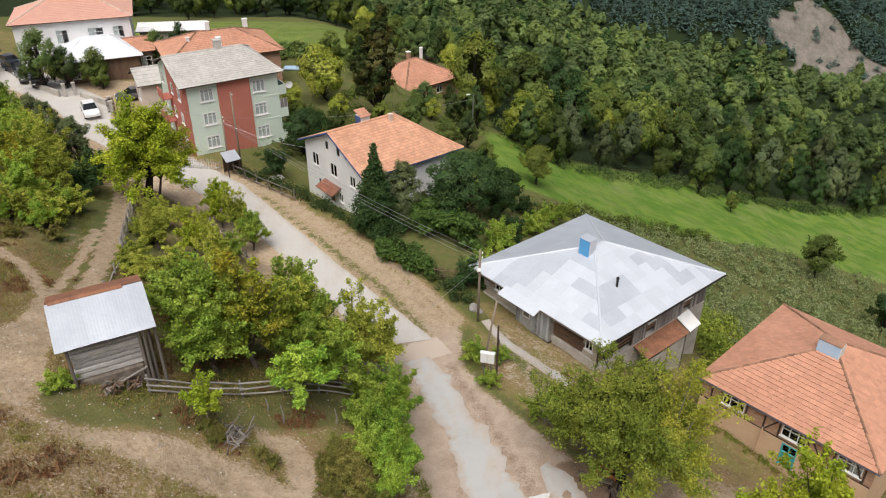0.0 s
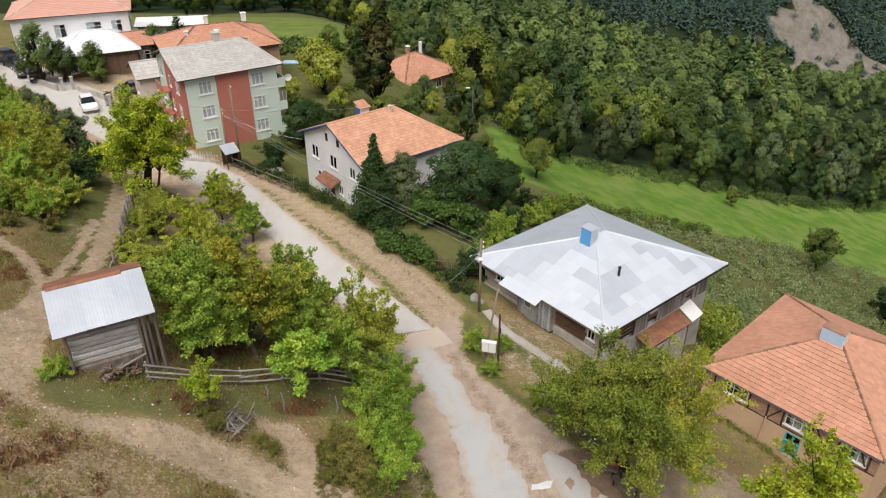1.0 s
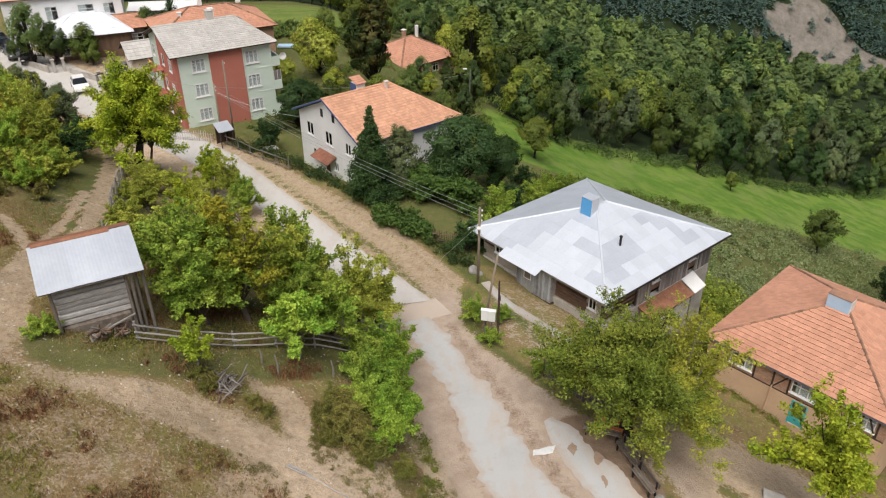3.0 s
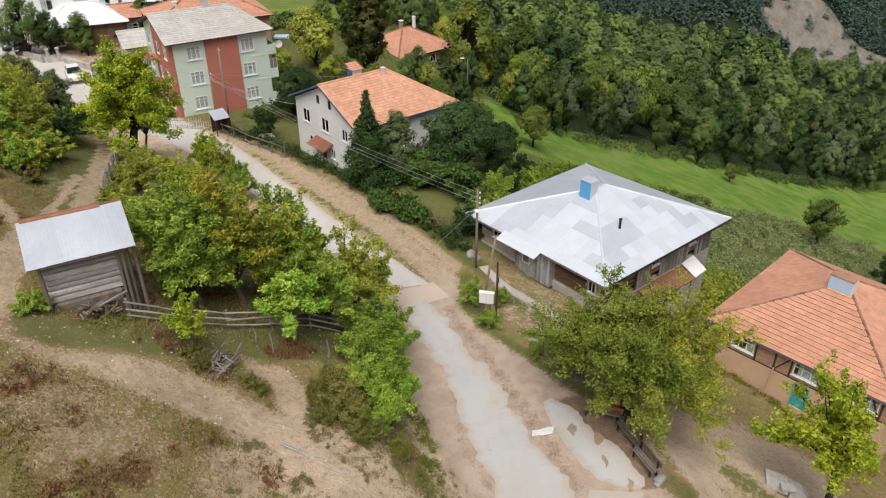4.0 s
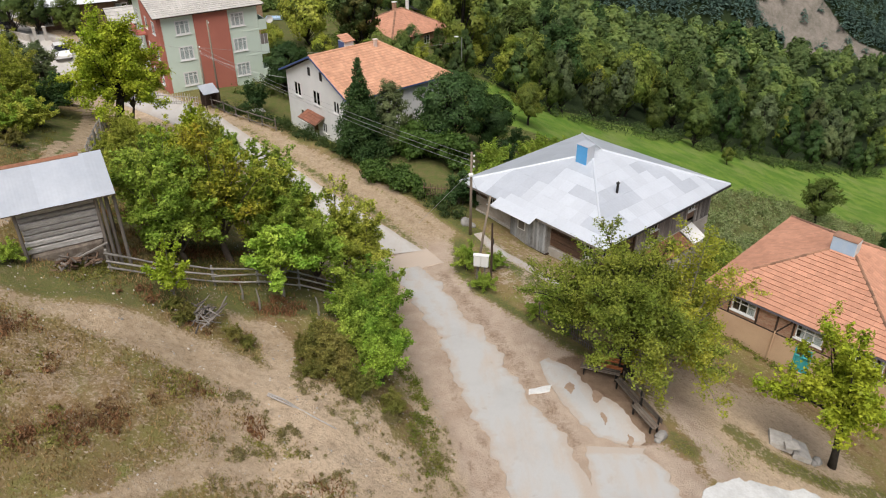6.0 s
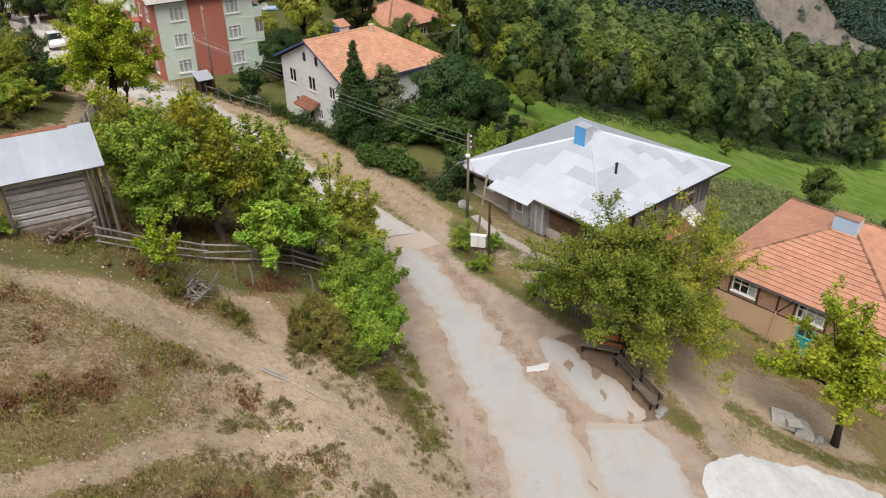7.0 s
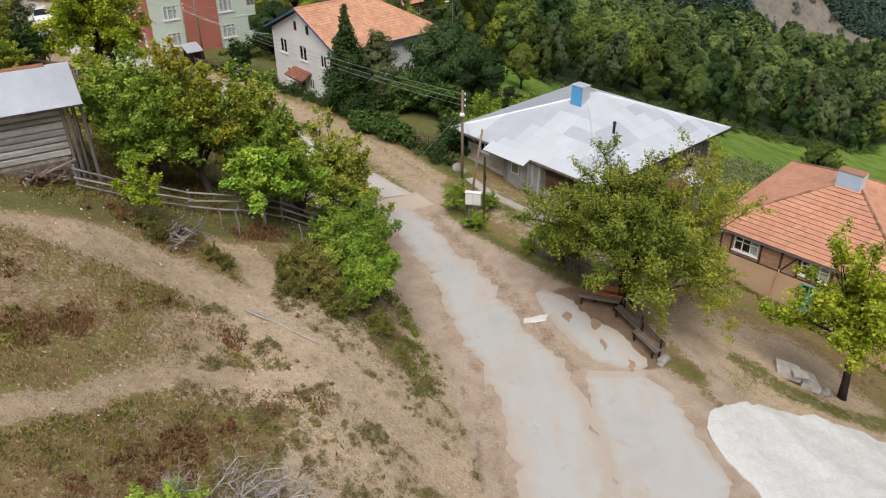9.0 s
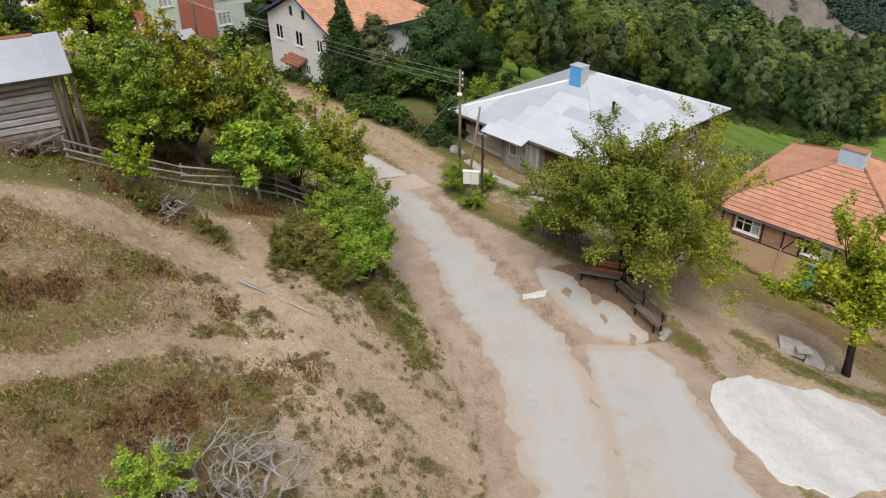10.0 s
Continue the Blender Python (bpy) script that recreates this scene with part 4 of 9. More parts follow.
def tiled_roof(house, L, W, z, rise, inset0=0.0, inset1=0.0, over=0.45, mat=None, cap=None, course=0.36, fascia=None, pieces=(), tile=0.26, label="terracotta tile roof"):
    """A hipped or gabled tile roof: boarding below, courses of tiles, ridge tiles and boards along the eaves."""
    mat, cap = mat or tile_red, cap or tile_dark
    (a, b, c, d), r0, r1 = hip_corners(L, W, z, rise, inset0, inset1, over)
    deck = Shape()
    faces = [(a, b, r1, r0), (c, d, r0, r1)] + ([(d, a, r0, r0)] if inset0 else []) + ([(b, c, r1, r1)] if inset1 else [])
    for f in faces:
        deck.slab([p for k, p in enumerate(f) if k == 0 or p != f[k - 1]], 0.10)
    roof = part("roof", deck, dark_timber, house, label)
    for k, f in enumerate(faces):
        part("tile_slope", tile_courses(slope_frame(f[0], f[1], f[3], f[2]), course, tile), mat, roof)
    caps = Shape()
    ridge_caps(caps, r0, r1) if (r1 - r0).length > 0.3 else None
    for on, pair, r in ((inset0, (a, d), r0), (inset1, (b, c), r1)):
        if on:
            for p in pair:
                ridge_caps(caps, p, r)
    part("ridge_tiles", caps, cap, roof)
    if fascia:
        s = Shape()
        for p, q in ((a, b), (b, c), (c, d), (d, a)):
            if abs(p.z - q.z) < 0.01 and not ((p in (d, a) and q in (d, a) and not inset0) or (p in (b, c) and q in (b, c) and not inset1)):
                s.slab([p, q, q + Vector((0, 0, -0.13)), p + Vector((0, 0, -0.13))], 0.04, ((q - p).cross(Vector((0, 0, 1)))).normalized())
        if not inset0:
            for p in (a, d):
                s.slab([p + Vector((-0.03, 0, 0.05)), r0 + Vector((-0.03, 0, 0.05)), r0 + Vector((-0.03, 0, -0.13)), p + Vector((-0.03, 0, -0.13))], 0.04, (1, 0, 0))
        part("fascia", s, fascia, roof)
    return roof


def chimney(house, x, y, z0, z1, sx, sy, mat, cap_mat, label=""):
    s = Shape().soft_box(x - sx / 2, x + sx / 2, y - sy / 2, y + sy / 2, z0, z1, 0.02)
    ch = part("chimney", s, mat, house, label)
    part("chimney_cap", Shape().soft_box(x - sx / 2 - 0.07, x + sx / 2 + 0.07, y - sy / 2 - 0.07, y + sy / 2 + 0.07, z1, z1 + 0.09, 0.02), cap_mat, ch)
    return ch


# ---------------------------------------------------------------- house with the metal roof
bay_board = stuff_mat("worn_blue_grey_boards_upright", (0.40, 0.42, 0.44), (0.25, 0.25, 0.25), 0.9, coarse=1.6, vary=0.25, random_tone=0.35, stretch=(1, 1, 0.3), stain=0.5)
loft_wood = stuff_mat("dark_loft_planks", (0.13, 0.075, 0.05), (0.085, 0.055, 0.04), 0.9, coarse=1.5, fine=12, vary=0.3, bump=0.5, random_tone=0.35, stretch=(1, 0.3, 1))
silver_board = stuff_mat("silvered_boards", (0.31, 0.295, 0.28), (0.17, 0.155, 0.145), 0.9, coarse=1.8, fine=12, vary=0.3, bump=0.5, random_tone=0.45, stretch=(1, 1, 0.2))


def metal_house():
    L, W, ez, base = 15.0, 13.3, 2.13, -7.2
    o = 0.75
    h = thing("timber_house", "old timber and stone house under a patched sheet-metal hip roof", "house", pose(10.9, 41.14, 0, 0, 0, 40))
    x0, x1, y0, y1 = o, L - o, o, W - o
    top = ez - 0.12
    mid = -0.15
    road_holes = [(y0 + 9.6, y0 + 10.5, 0.75, 1.65), (y0 + 6.9, y0 + 7.8, 0.15, 1.25), (y0 + 0.4, y0 + 1.1, 0.5, 1.6)]
    wall(h, "upper_wall", old_plaster, "x", x0, y0, y1, mid, top, 0.25, road_holes, "stained mud-plaster upper wall")
    wall(h, "stone_wall", grey_render, "x", x0 - 0.12, y0, y1, base, mid, 0.45, [(y0 + 6.4, y0 + 6.75, -0.85, -0.5), (y0 + 8.3, y0 + 8.6, -0.75, -0.45)], "grey rendered stone lower wall")
    side_holes = [(x0 + 0.5, x0 + 1.3, 0.55, 1.65), (x0 + 5.9, x0 + 6.8, 0.5, 1.6), (x0 + 10.6, x0 + 11.5, 0.5, 1.6)]
    wall(h, "upper_wall", brown_wood, "y", y0, x0 + 0.26, x1, mid, top, 0.25, side_holes, "brown board upper wall")
    wall(h, "stone_wall", grey_render, "y", y0 - 0.12, x0 + 0.34, x1, base, mid - 0.6, 0.45, [(x0 + 2.2, x0 + 3.3, -3.2, -1.1)], "grey rendered stone lower wall")
    wall(h, "back_wall", old_wood, "x", x1 - 1.35, y0 + 0.26, y1, base, top, 0.25)
    wall(h, "back_wall", old_wood, "y", y1 - 0.25, x0 + 0.26, x1 - 1.36, base, top, 0.25)
    room(h, x0 + 0.4, x1 - 1.5, y0 + 0.4, y1 - 0.4, mid, top)
    # weathered upright boards on the yard side
    rnd = random.Random(5)
    x = x0 + 4.2
    while x < x1 - 0.1:
        w = rnd.uniform(0.16, 0.24)
        if not any(c0 - 0.1 < x + w / 2 < c1 + 0.1 for c0, c1, *_ in side_holes):
            low = mid - 0.7 - rnd.uniform(0, 0.25)
            part("board", Shape().box(x, x + w - 0.015, y0 - 0.055 - rnd.uniform(0, 0.02), y0 - 0.004, low, top - 0.02), silver_board, h)
        x += w
    # posts and rails of the open gallery beside the front corner
    s = Shape()
    for px in (x0 + 0.02, x0 + 1.7, x0 + 3.9):
        s.box(px, px + 0.14, y0 - 0.09, y0 - 0.004, mid - 0.4, top)
    for pz in (0.1, 0.45):
        s.box(x0 + 0.16, x0 + 3.9, y0 - 0.07, y0 - 0.01, pz, pz + 0.09)
    part("gallery_frame", s, dark_timber, h)
    for c0, c1, z0, z1 in road_holes:
        window(h, "x", x0, c0, c1, z0, z1, 2, 0.0, curtain=0.45)
    for c0, c1, z0, z1 in side_holes:
        window(h, "y", y0, c0, c1, z0, z1, 2, 0.0, curtain=0.5)
    # boarded bay under the stepped eave, blue-grey paint worn off
    bay = Shape().box(x0 - 0.5, x0 - 0.004, y0 + 4.2, y0 + 7.6, -0.6, top - 0.25)
    part("bay", bay, stuff_mat("worn_blue_grey_boards", (0.40, 0.40, 0.40), (0.27, 0.26, 0.25), 0.9, coarse=1.6, vary=0.25, stretch=(1, 1, 0.3), stain=0.6), h, "worn blue-grey boarded bay")
    # flat plate without an opening; a room's darkness is put into its colour
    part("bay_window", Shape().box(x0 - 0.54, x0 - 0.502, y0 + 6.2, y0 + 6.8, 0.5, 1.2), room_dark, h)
    rb2 = random.Random(14)
    for k in range(17):
        c = y0 + 4.22 + 0.198 * k
        low = -0.35 - rb2.uniform(0, 0.3)
        if not 6.1 < c - y0 + 0.1 < 6.9:
            part("board", Shape().box(x0 - 0.54 - rb2.uniform(0, 0.02), x0 - 0.503, c, c + 0.18, low, top - 0.3), bay_board, h)
    for c0, c1, z0, z1 in ((y0 + 6.14, y0 + 6.86, 0.44, 0.5), (y0 + 6.14, y0 + 6.86, 1.2, 1.26), (y0 + 6.14, y0 + 6.2, 0.5, 1.2), (y0 + 6.8, y0 + 6.86, 0.5, 1.2)):
        part("bay_window_frame", Shape().box(x0 - 0.57, x0 - 0.503, c0, c1, z0, z1), white_paint, h)
    part("bay_beam", Shape().box(x0 - 0.56, x0 - 0.05, y0 + 4.1, y0 + 7.7, -0.72, -0.604), dark_timber, h)
    # dark strip under the eave: its shade, added as wood beside the brown logs
    part("eave_beam", Shape().box(x0 - 0.1, x0 - 0.004, y0 + 7.65, y1, top - 0.22, top - 0.02), dark_timber, h)
    # planks over the old loft opening, logs at the far end of the wall
    for k in range(6):
        z = 0.02 + 0.28 * k
        part("plank", Shape().soft_box(x0 - 0.06 - 0.02 * (k % 2), x0 - 0.004, y0 + 1.3 - 0.1 * (k % 3), y0 + 4.1, z, z + 0.25, 0.01), loft_wood, h)
    for k in range(3, 5):
        z = 0.05 + 0.36 * k
        for a0, a1 in ((y0 + 8.0, y0 + 9.5), (y0 + 10.6, y1)):
            part("wall_log", Shape().soft_box(x0 - 0.08 - 0.02 * (k % 2), x0 - 0.004, a0, a1, z, z + 0.33, 0.04), loft_wood if k % 2 else brown_wood, h)
    # cellar door
    part("cellar_door", Shape().box(x0 + 2.2, x0 + 3.3, y0 - 0.05, y0 + 0.02, -3.2, -1.1), brown_wood, h, "brown plank cellar door")

    # ---- sheet roof
    a, b, c, d = Vector((-0.13, -0.23, 2.2)), Vector((14.89, -0.32, 2.05)), Vector((13.43, 12.94, 2.45)), Vector((0.07, 13.74, 2.0))
    r0, r1 = Vector((6.55, 6.45, 4.78)), Vector((7.6, 6.4, 4.75))
    deck = Shape()
    faces = [(a, b, r1, r0), (b, c, r1, r1), (c, d, r0, r1), (d, a, r0, r0)]
    for f in faces:
        deck.slab([p + Vector((0, 0, -0.06)) for k, p in enumerate(f) if k == 0 or p != f[k - 1]], 0.12)
    roof = part("roof", deck, old_wood, h, "hip roof of light and dull galvanised sheets")

    def dull(face, u, v):
        """Where older, duller sheets lie. u: along the eave, v: up the slope, both 0 to 1."""
        if face == 3:
            return 0.19 + 0.3 * max(0, v - 0.4) < u < 0.33 + 0.26 * v or v > 0.74 or (0.59 < u < 0.80 and 0.36 < v < 0.60) or (u > 0.79 and 0.10 < v < 0.28)
        if face == 0:
            return (u < 0.44 and 0.33 < v < 0.62) or (0.15 < u < 0.24 and 0.10 < v < 0.42) or (0.10 < v < 0.70 and abs(u - 0.80 + 0.24 * v) < 0.055) or (u > 0.86 and v < 0.25)
        return True

    for face, f in enumerate(faces):
        p0, e, up, wide, high, s0, s1 = slope_frame(f[0], f[1], f[3], f[2])
        nrm = e.cross(up).normalized()
        nrm = nrm if nrm.z > 0 else -nrm
        rows, cols = 7 if face in (0, 3) else 4, int(round(wide / 0.92))
        for r in range(rows):
            for q in range(cols):
                h0, h1 = high * r / rows - (0.02 if r == 0 else 0.06), high * (r + 1) / rows
                lo, hi = wide * q / cols, wide * (q + 1) / cols
                left = lambda t: s0 * max(0, t) / high  # noqa: E731
                right = lambda t: wide + (s1 - wide) * max(0, t) / high  # noqa: E731
                corners = []
                for hh in (h0, h1):
                    corners.append((min(max(lo, left(hh)), right(hh)), min(max(hi + 0.03, left(hh)), right(hh))))
                if corners[0][1] - corners[0][0] < 0.03:
                    continue
                n = 8
                s = Shape()
                pts = []
                for (c0, c1), hh, lift in ((corners[0], h0, 0.026), (corners[1], h1, 0.012)):
                    for k in range(n + 1):
                        ridge = 0.004 * (k % 2)
                        pts.append(p0 + e * (c0 + (c1 - c0) * k / n) + up * hh + nrm * (lift + ridge))
                s.add(pts, [(k, k + 1, n + 2 + k, n + 1 + k) for k in range(n)])
                s.add([p0 + e * corners[0][0] + up * h0, p0 + e * corners[0][1] + up * h0] + pts[:n + 1], [tuple([0, 1] + list(range(n + 2, 1, -1)))])
                old = dull(face, (lo + hi) / 2 / wide, (h0 + h1) / 2 / high)
                part("metal_sheet", s, zinc_dull if old else zinc_light, roof)
    caps = Shape()
    for p, q in ((a, r0), (b, r1), (c, r1), (d, r0), (r0, r1)):
        caps.tube([p + Vector((0, 0, 0.02)), q + Vector((0, 0, 0.03))], 0.085, 6)
    part("hip_flashing", caps, zinc_light, roof)
    # sheets that carry the eave farther out over the bay
    p0, e, up, wide, high, s0, s1 = slope_frame(faces[3][0], faces[3][1], faces[3][3], faces[3][2])
    nrm = e.cross(up).normalized()
    nrm = nrm if nrm.z > 0 else -nrm
    s = Shape().slab([p0 + e * (0.30 * wide) + up * 0.25 + nrm * 0.055, p0 + e * (0.58 * wide) + up * 0.25 + nrm * 0.055,
                      p0 + e * (0.58 * wide) - up * 0.75 + nrm * 0.055, p0 + e * (0.30 * wide) - up * 0.75 + nrm * 0.055], 0.03)
    part("eave_sheet", s, zinc_light, roof)
    # dormer-like box with a blue front over the ridge end, and the stove pipe
    bx, by, bz = 5.75, 6.5, 4.2
    box = part("roof_hatch", Shape().soft_box(bx - 0.35, bx + 0.45, by - 0.5, by + 0.5, bz, bz + 1.5, 0.02), zinc_dull, h, "roof hatch with a blue front")
    part("hatch_front", Shape().box(bx - 0.39, bx - 0.354, by - 0.48, by + 0.48, bz + 0.05, bz + 1.47), sky_blue_paint, box, "sky-blue hatch front")
    part("hatch_lid", Shape().box(bx - 0.42, bx + 0.48, by - 0.54, by + 0.54, bz + 1.502, bz + 1.54), zinc_dull, box)
    px, py, pz = 5.11, 2.9, 3.35
    pipe = part("stove_pipe", Shape().tube([(px, py, pz - 0.15), (px, py, pz + 0.75)], 0.09, 10), dark_metal, h)
    part("pipe_cap", Shape().tube([(px, py, pz + 0.75), (px, py, pz + 0.8), (px, py, pz + 0.92)], [0.13, 0.14, 0.02], 10), dark_metal, pipe)
    part("gutter", Shape().tube([a + Vector((0, -0.07, -0.06)), b + Vector((0, -0.07, -0.1))], 0.06, 6), dark_metal, roof)
    # rusty lean-to along the yard side
    lz = -0.9
    s = Shape().slab([(x0 + 4.3, y0 - 1.5, lz - 0.3), (x0 + 9.6, y0 - 1.5, lz - 0.4), (x0 + 9.6, y0 - 0.13, lz + 0.15), (x0 + 4.3, y0 - 0.13, lz + 0.15)], 0.05)
    part("lean_to_roof", s, rust, h, "rusty sheet lean-to roof")
    s = Shape()
    for px in (x0 + 4.5, x0 + 7.0, x0 + 9.3):
        s.box(px, px + 0.12, y0 - 1.42, y0 - 1.30, base, lz - 0.42)
    part("lean_to_posts", s, old_wood, h)
    part("lean_to_wall", Shape().box(x0 + 4.62, x0 + 9.28, y0 - 1.38, y0 - 1.33, base, lz - 0.75), grey_render, h)
    part("white_sheet", Shape().slab([(x0 + 9.7, y0 - 1.5, lz - 0.38), (x0 + 11.2, y0 - 1.45, lz - 0.3), (x0 + 11.2, y0 - 0.14, lz + 0.4), (x0 + 9.75, y0 - 0.14, lz + 0.2)], 0.06), white_paint, h, "white sheet leaning on the wall")
    return h


metal_house()


# ---------------------------------------------------------------- house with the orange hip roof
def orange_house():
    L, W, ez, base = 12.9, 12.34, -0.47, -4.6
    h = thing("brick_house", "half-timbered brick house on a beige plastered ground floor, tiled hip roof", "house", pose(26.5, 32.06, 0, 0, 0, 43))
    o = 0.3
    x0, x1, y0, y1 = o, L - o, o, W - o
    band, top = -2.15, ez - 0.1
    at = lambda s: W - s  # noqa: E731  distance from the far corner of the front
    wins = [(at(3.55), at(1.95), -1.78, top - 0.2), (at(7.85), at(6.2), -1.78, top - 0.2), (at(11.4), at(9.8), -1.78, top - 0.2)]
    wall(h, "brick_wall", mud_brick, "x", x0, y0, y1, band, top, 0.25, wins, "old brick upper wall between timbers")
    wall(h, "plaster_wall", beige_plaster, "x", x0 - 0.06, y0, y1, base - 1, band - 0.003, 0.35, [(at(7.55), at(6.5), base + 0.45, -2.25)], "beige plastered ground floor wall")
    for name, axis, pos, a0, a1 in (("side_wall", "y", y0, x0 + 0.3, x1), ("side_wall", "y", y1 - 0.25, x0 + 0.3, x1), ("back_wall", "x", x1 - 0.25, y0 + 0.26, y1 - 0.26)):
        wall(h, name, beige_plaster, axis, pos, a0, a1, base - 3, top, 0.25)
    room(h, x0 + 0.4, x1 - 0.3, y0 + 0.3, y1 - 0.3, band, top)
    for k, (c0, c1, z0, z1) in enumerate(wins):
        window(h, "x", x0, c0, c1, z0, z1, 3, 0.35, curtain=(0.4, 0.85, 0.5)[k])
    # timbers: sill beam, posts, braces
    beams = [(y0, y1, band - 0.06, band + 0.07), (y0, y1, top - 0.04, top + 0.06)]
    for a0, a1, z0, z1 in beams:
        part("beam", bar(Shape(), "x", x0, a0, a1, z0, z1, -0.05, -0.003), dark_timber, h)
    for s in (1.1, 1.8, 3.7, 5.0, 6.05, 8.0, 9.0, 9.65, 11.55):
        part("post", bar(Shape(), "x", x0, at(s) - 0.06, at(s) + 0.06, band + 0.07, top - 0.04, -0.045, -0.003), dark_timber, h)
    for s0, s1 in ((5.05, 6.0), (8.95, 8.05), (11.5, 10.9)):
        p = Shape().slab([(x0 - 0.04, at(s0) - 0.06, band + 0.1), (x0 - 0.04, at(s0) + 0.06, band + 0.1), (x0 - 0.04, at(s1) + 0.06, top - 0.1), (x0 - 0.04, at(s1) - 0.06, top - 0.1)], 0.035, (1, 0, 0))
        part("brace", p, dark_timber, h)
    # turquoise door with two panes over it
    d = part("door", bar(Shape(), "x", x0, at(7.5), at(6.55), base + 0.45, -2.95, 0.02, 0.08), turquoise_paint, h, "turquoise panelled door")
    s = Shape()
    for a0, a1, z0, z1 in ((at(7.55), at(7.47), base + 0.45, -2.25), (at(6.58), at(6.5), base + 0.45, -2.25), (at(7.47), at(6.58), -2.33, -2.25), (at(7.06), at(6.99), -2.95, -2.33), (at(7.47), at(6.58), -2.98, -2.92)):
        bar(s, "x", x0, a0, a1, z0, z1, -0.09, 0.06)
    part("door_frame", s, turquoise_paint, d)
    for a0, a1 in ((at(7.46), at(7.07)), (at(6.98), at(6.59))):
        part("pane", bar(Shape(), "x", x0, a0, a1, -2.9, -2.35, 0.0, 0.006), glass, d).visible_shadow = False
    for z0, z1 in ((base + 0.6, -3.75), (-3.65, -3.05)):
        for a0, a1 in ((at(7.4), at(7.08)), (at(6.97), at(6.65))):
            part("door_panel", bar(Shape(), "x", x0, a0, a1, z0, z1, 0.0, 0.018), turquoise_paint, d)
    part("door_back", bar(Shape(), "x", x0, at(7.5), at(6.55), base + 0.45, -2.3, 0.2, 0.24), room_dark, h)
    # rain pipe down the front
    part("rain_pipe", Shape().tube([(x0 - 0.12, at(5.05), band + 0.25), (x0 - 0.14, at(5.05), band), (x0 - 0.15, at(4.95), base)], 0.05, 8), beige_plaster, h)
    tiled_roof_pieces(h, L, W, ez)
    return h


def tiled_roof_pieces(h, L, W, ez):
    rise = 3.0
    (a, b, c, d), r0, r1 = hip_corners(L, W, ez, rise, W / 2, W / 2, 0.0)
    faces = [(a, b, r1, r0), (b, c, r1, r1), (c, d, r0, r1), (d, a, r0, r0)]
    deck = Shape()
    for f in faces:
        deck.slab([p for k, p in enumerate(f) if k == 0 or p != f[k - 1]], 0.10)
    roof = part("roof", deck, dark_timber, h, "terracotta tile hip roof")
    for f in faces[:3]:
        part("tile_slope", tile_courses(slope_frame(f[0], f[1], f[3], f[2]), 0.36, 0.26, 0.035), tile_red, roof)
    # the front slope: each tile of its lower courses is a piece of its own
    p0, e, up, wide, high, s0, s1 = slope_frame(faces[3][0], faces[3][1], faces[3][3], faces[3][2])
    nrm = e.cross(up).normalized()
    nrm = nrm if nrm.z > 0 else -nrm
    rows, tile = 19, 0.33
    step = high / rows
    m = Shape()
    pts = []
    for y, lift in ((-0.05, 0.085), (step, 0.015)):
        for k, bulge in ((0, 0), (0.3, 0.012), (0.6, 0.0), (0.8, 0.010), (1.0, 0.0)):
            pts.append((k * tile, y, lift + bulge))
    pts += [(0, -0.03, 0), (tile, -0.03, 0)]
    m.add(pts, [(k, k + 1, k + 6, k + 5) for k in range(4)] + [(10, 11, 4, 3, 2, 1, 0)])
    piece = m.mesh("roof_tile", tile_piece)
    turn = Matrix((e, up, nrm)).transposed().to_4x4()
    rest = Shape()
    made = 0
    for r in range(rows):
        lo, hi = s0 * (r + 0.55) / rows, wide + (s1 - wide) * (r + 0.55) / rows
        n = max(1, int((hi - lo) / tile))
        for q in range(n):
            x = lo + (hi - lo) * q / n
            m4 = Matrix.Translation(p0 + e * x + up * (r * step)) @ turn @ Matrix.Diagonal(((hi - lo) / n / tile, 1, 1, 1))
            if made < 300 and r < 9:
                ob = new("roof_tile", piece)
                ob.parent, ob.matrix_local = roof, m4
                made += 1
            else:
                rest.add([m4 @ Vector(p) for p in pts], [(k, k + 1, k + 6, k + 5) for k in range(4)] + [(10, 11, 4, 3, 2, 1, 0)])
    tagged(part("tile_slope", rest, tile_red, roof), kind="stuff")
    caps = Shape()
    for p, q in ((a, r0), (b, r1), (c, r1), (d, r0), (r0, r1)):
        ridge_caps(caps, p, q, 0.09) if (q - p).length > 0.3 else None
    part("ridge_tiles", caps, tile_dark, roof)
    s = Shape()
    s.slab([a + Vector((-0.03, 0, 0.0)), d + Vector((-0.03, 0, 0.0)), d + Vector((-0.03, 0, -0.16)), a + Vector((-0.03, 0, -0.16))], 0.03, (1, 0, 0))
    part("fascia", s, stuff_mat("grey_violet_fascia", (0.2, 0.19, 0.24), None, 0.7, vary=0.1), roof)
    bx, by, bz = r0.x - 0.55, r0.y + 0.1, ez + rise - 0.45
    box = part("roof_hatch", Shape().soft_box(bx - 0.35, bx + 0.45, by - 0.75, by + 0.75, bz, bz + 1.05, 0.02), pale_blue_paint, h, "pale blue plastered chimney block")
    part("hatch_flank", Shape().box(bx - 0.33, bx + 0.43, by - 0.79, by - 0.752, bz - 0.1, bz + 1.03), white_paint, box, "whitewashed flank")
    part("hatch_lid", Shape().box(bx - 0.38, bx + 0.5, by - 0.78, by + 0.78, bz + 1.052, bz + 1.10), tile_dark, box)


orange_house()


# ---------------------------------------------------------------- white house
tile_worn = stuff_mat("worn_terracotta_tiles", (0.27, 0.115, 0.075), (0.20, 0.09, 0.06), 0.85, coarse=0.8, fine=9, vary=0.15, islands=0.15)


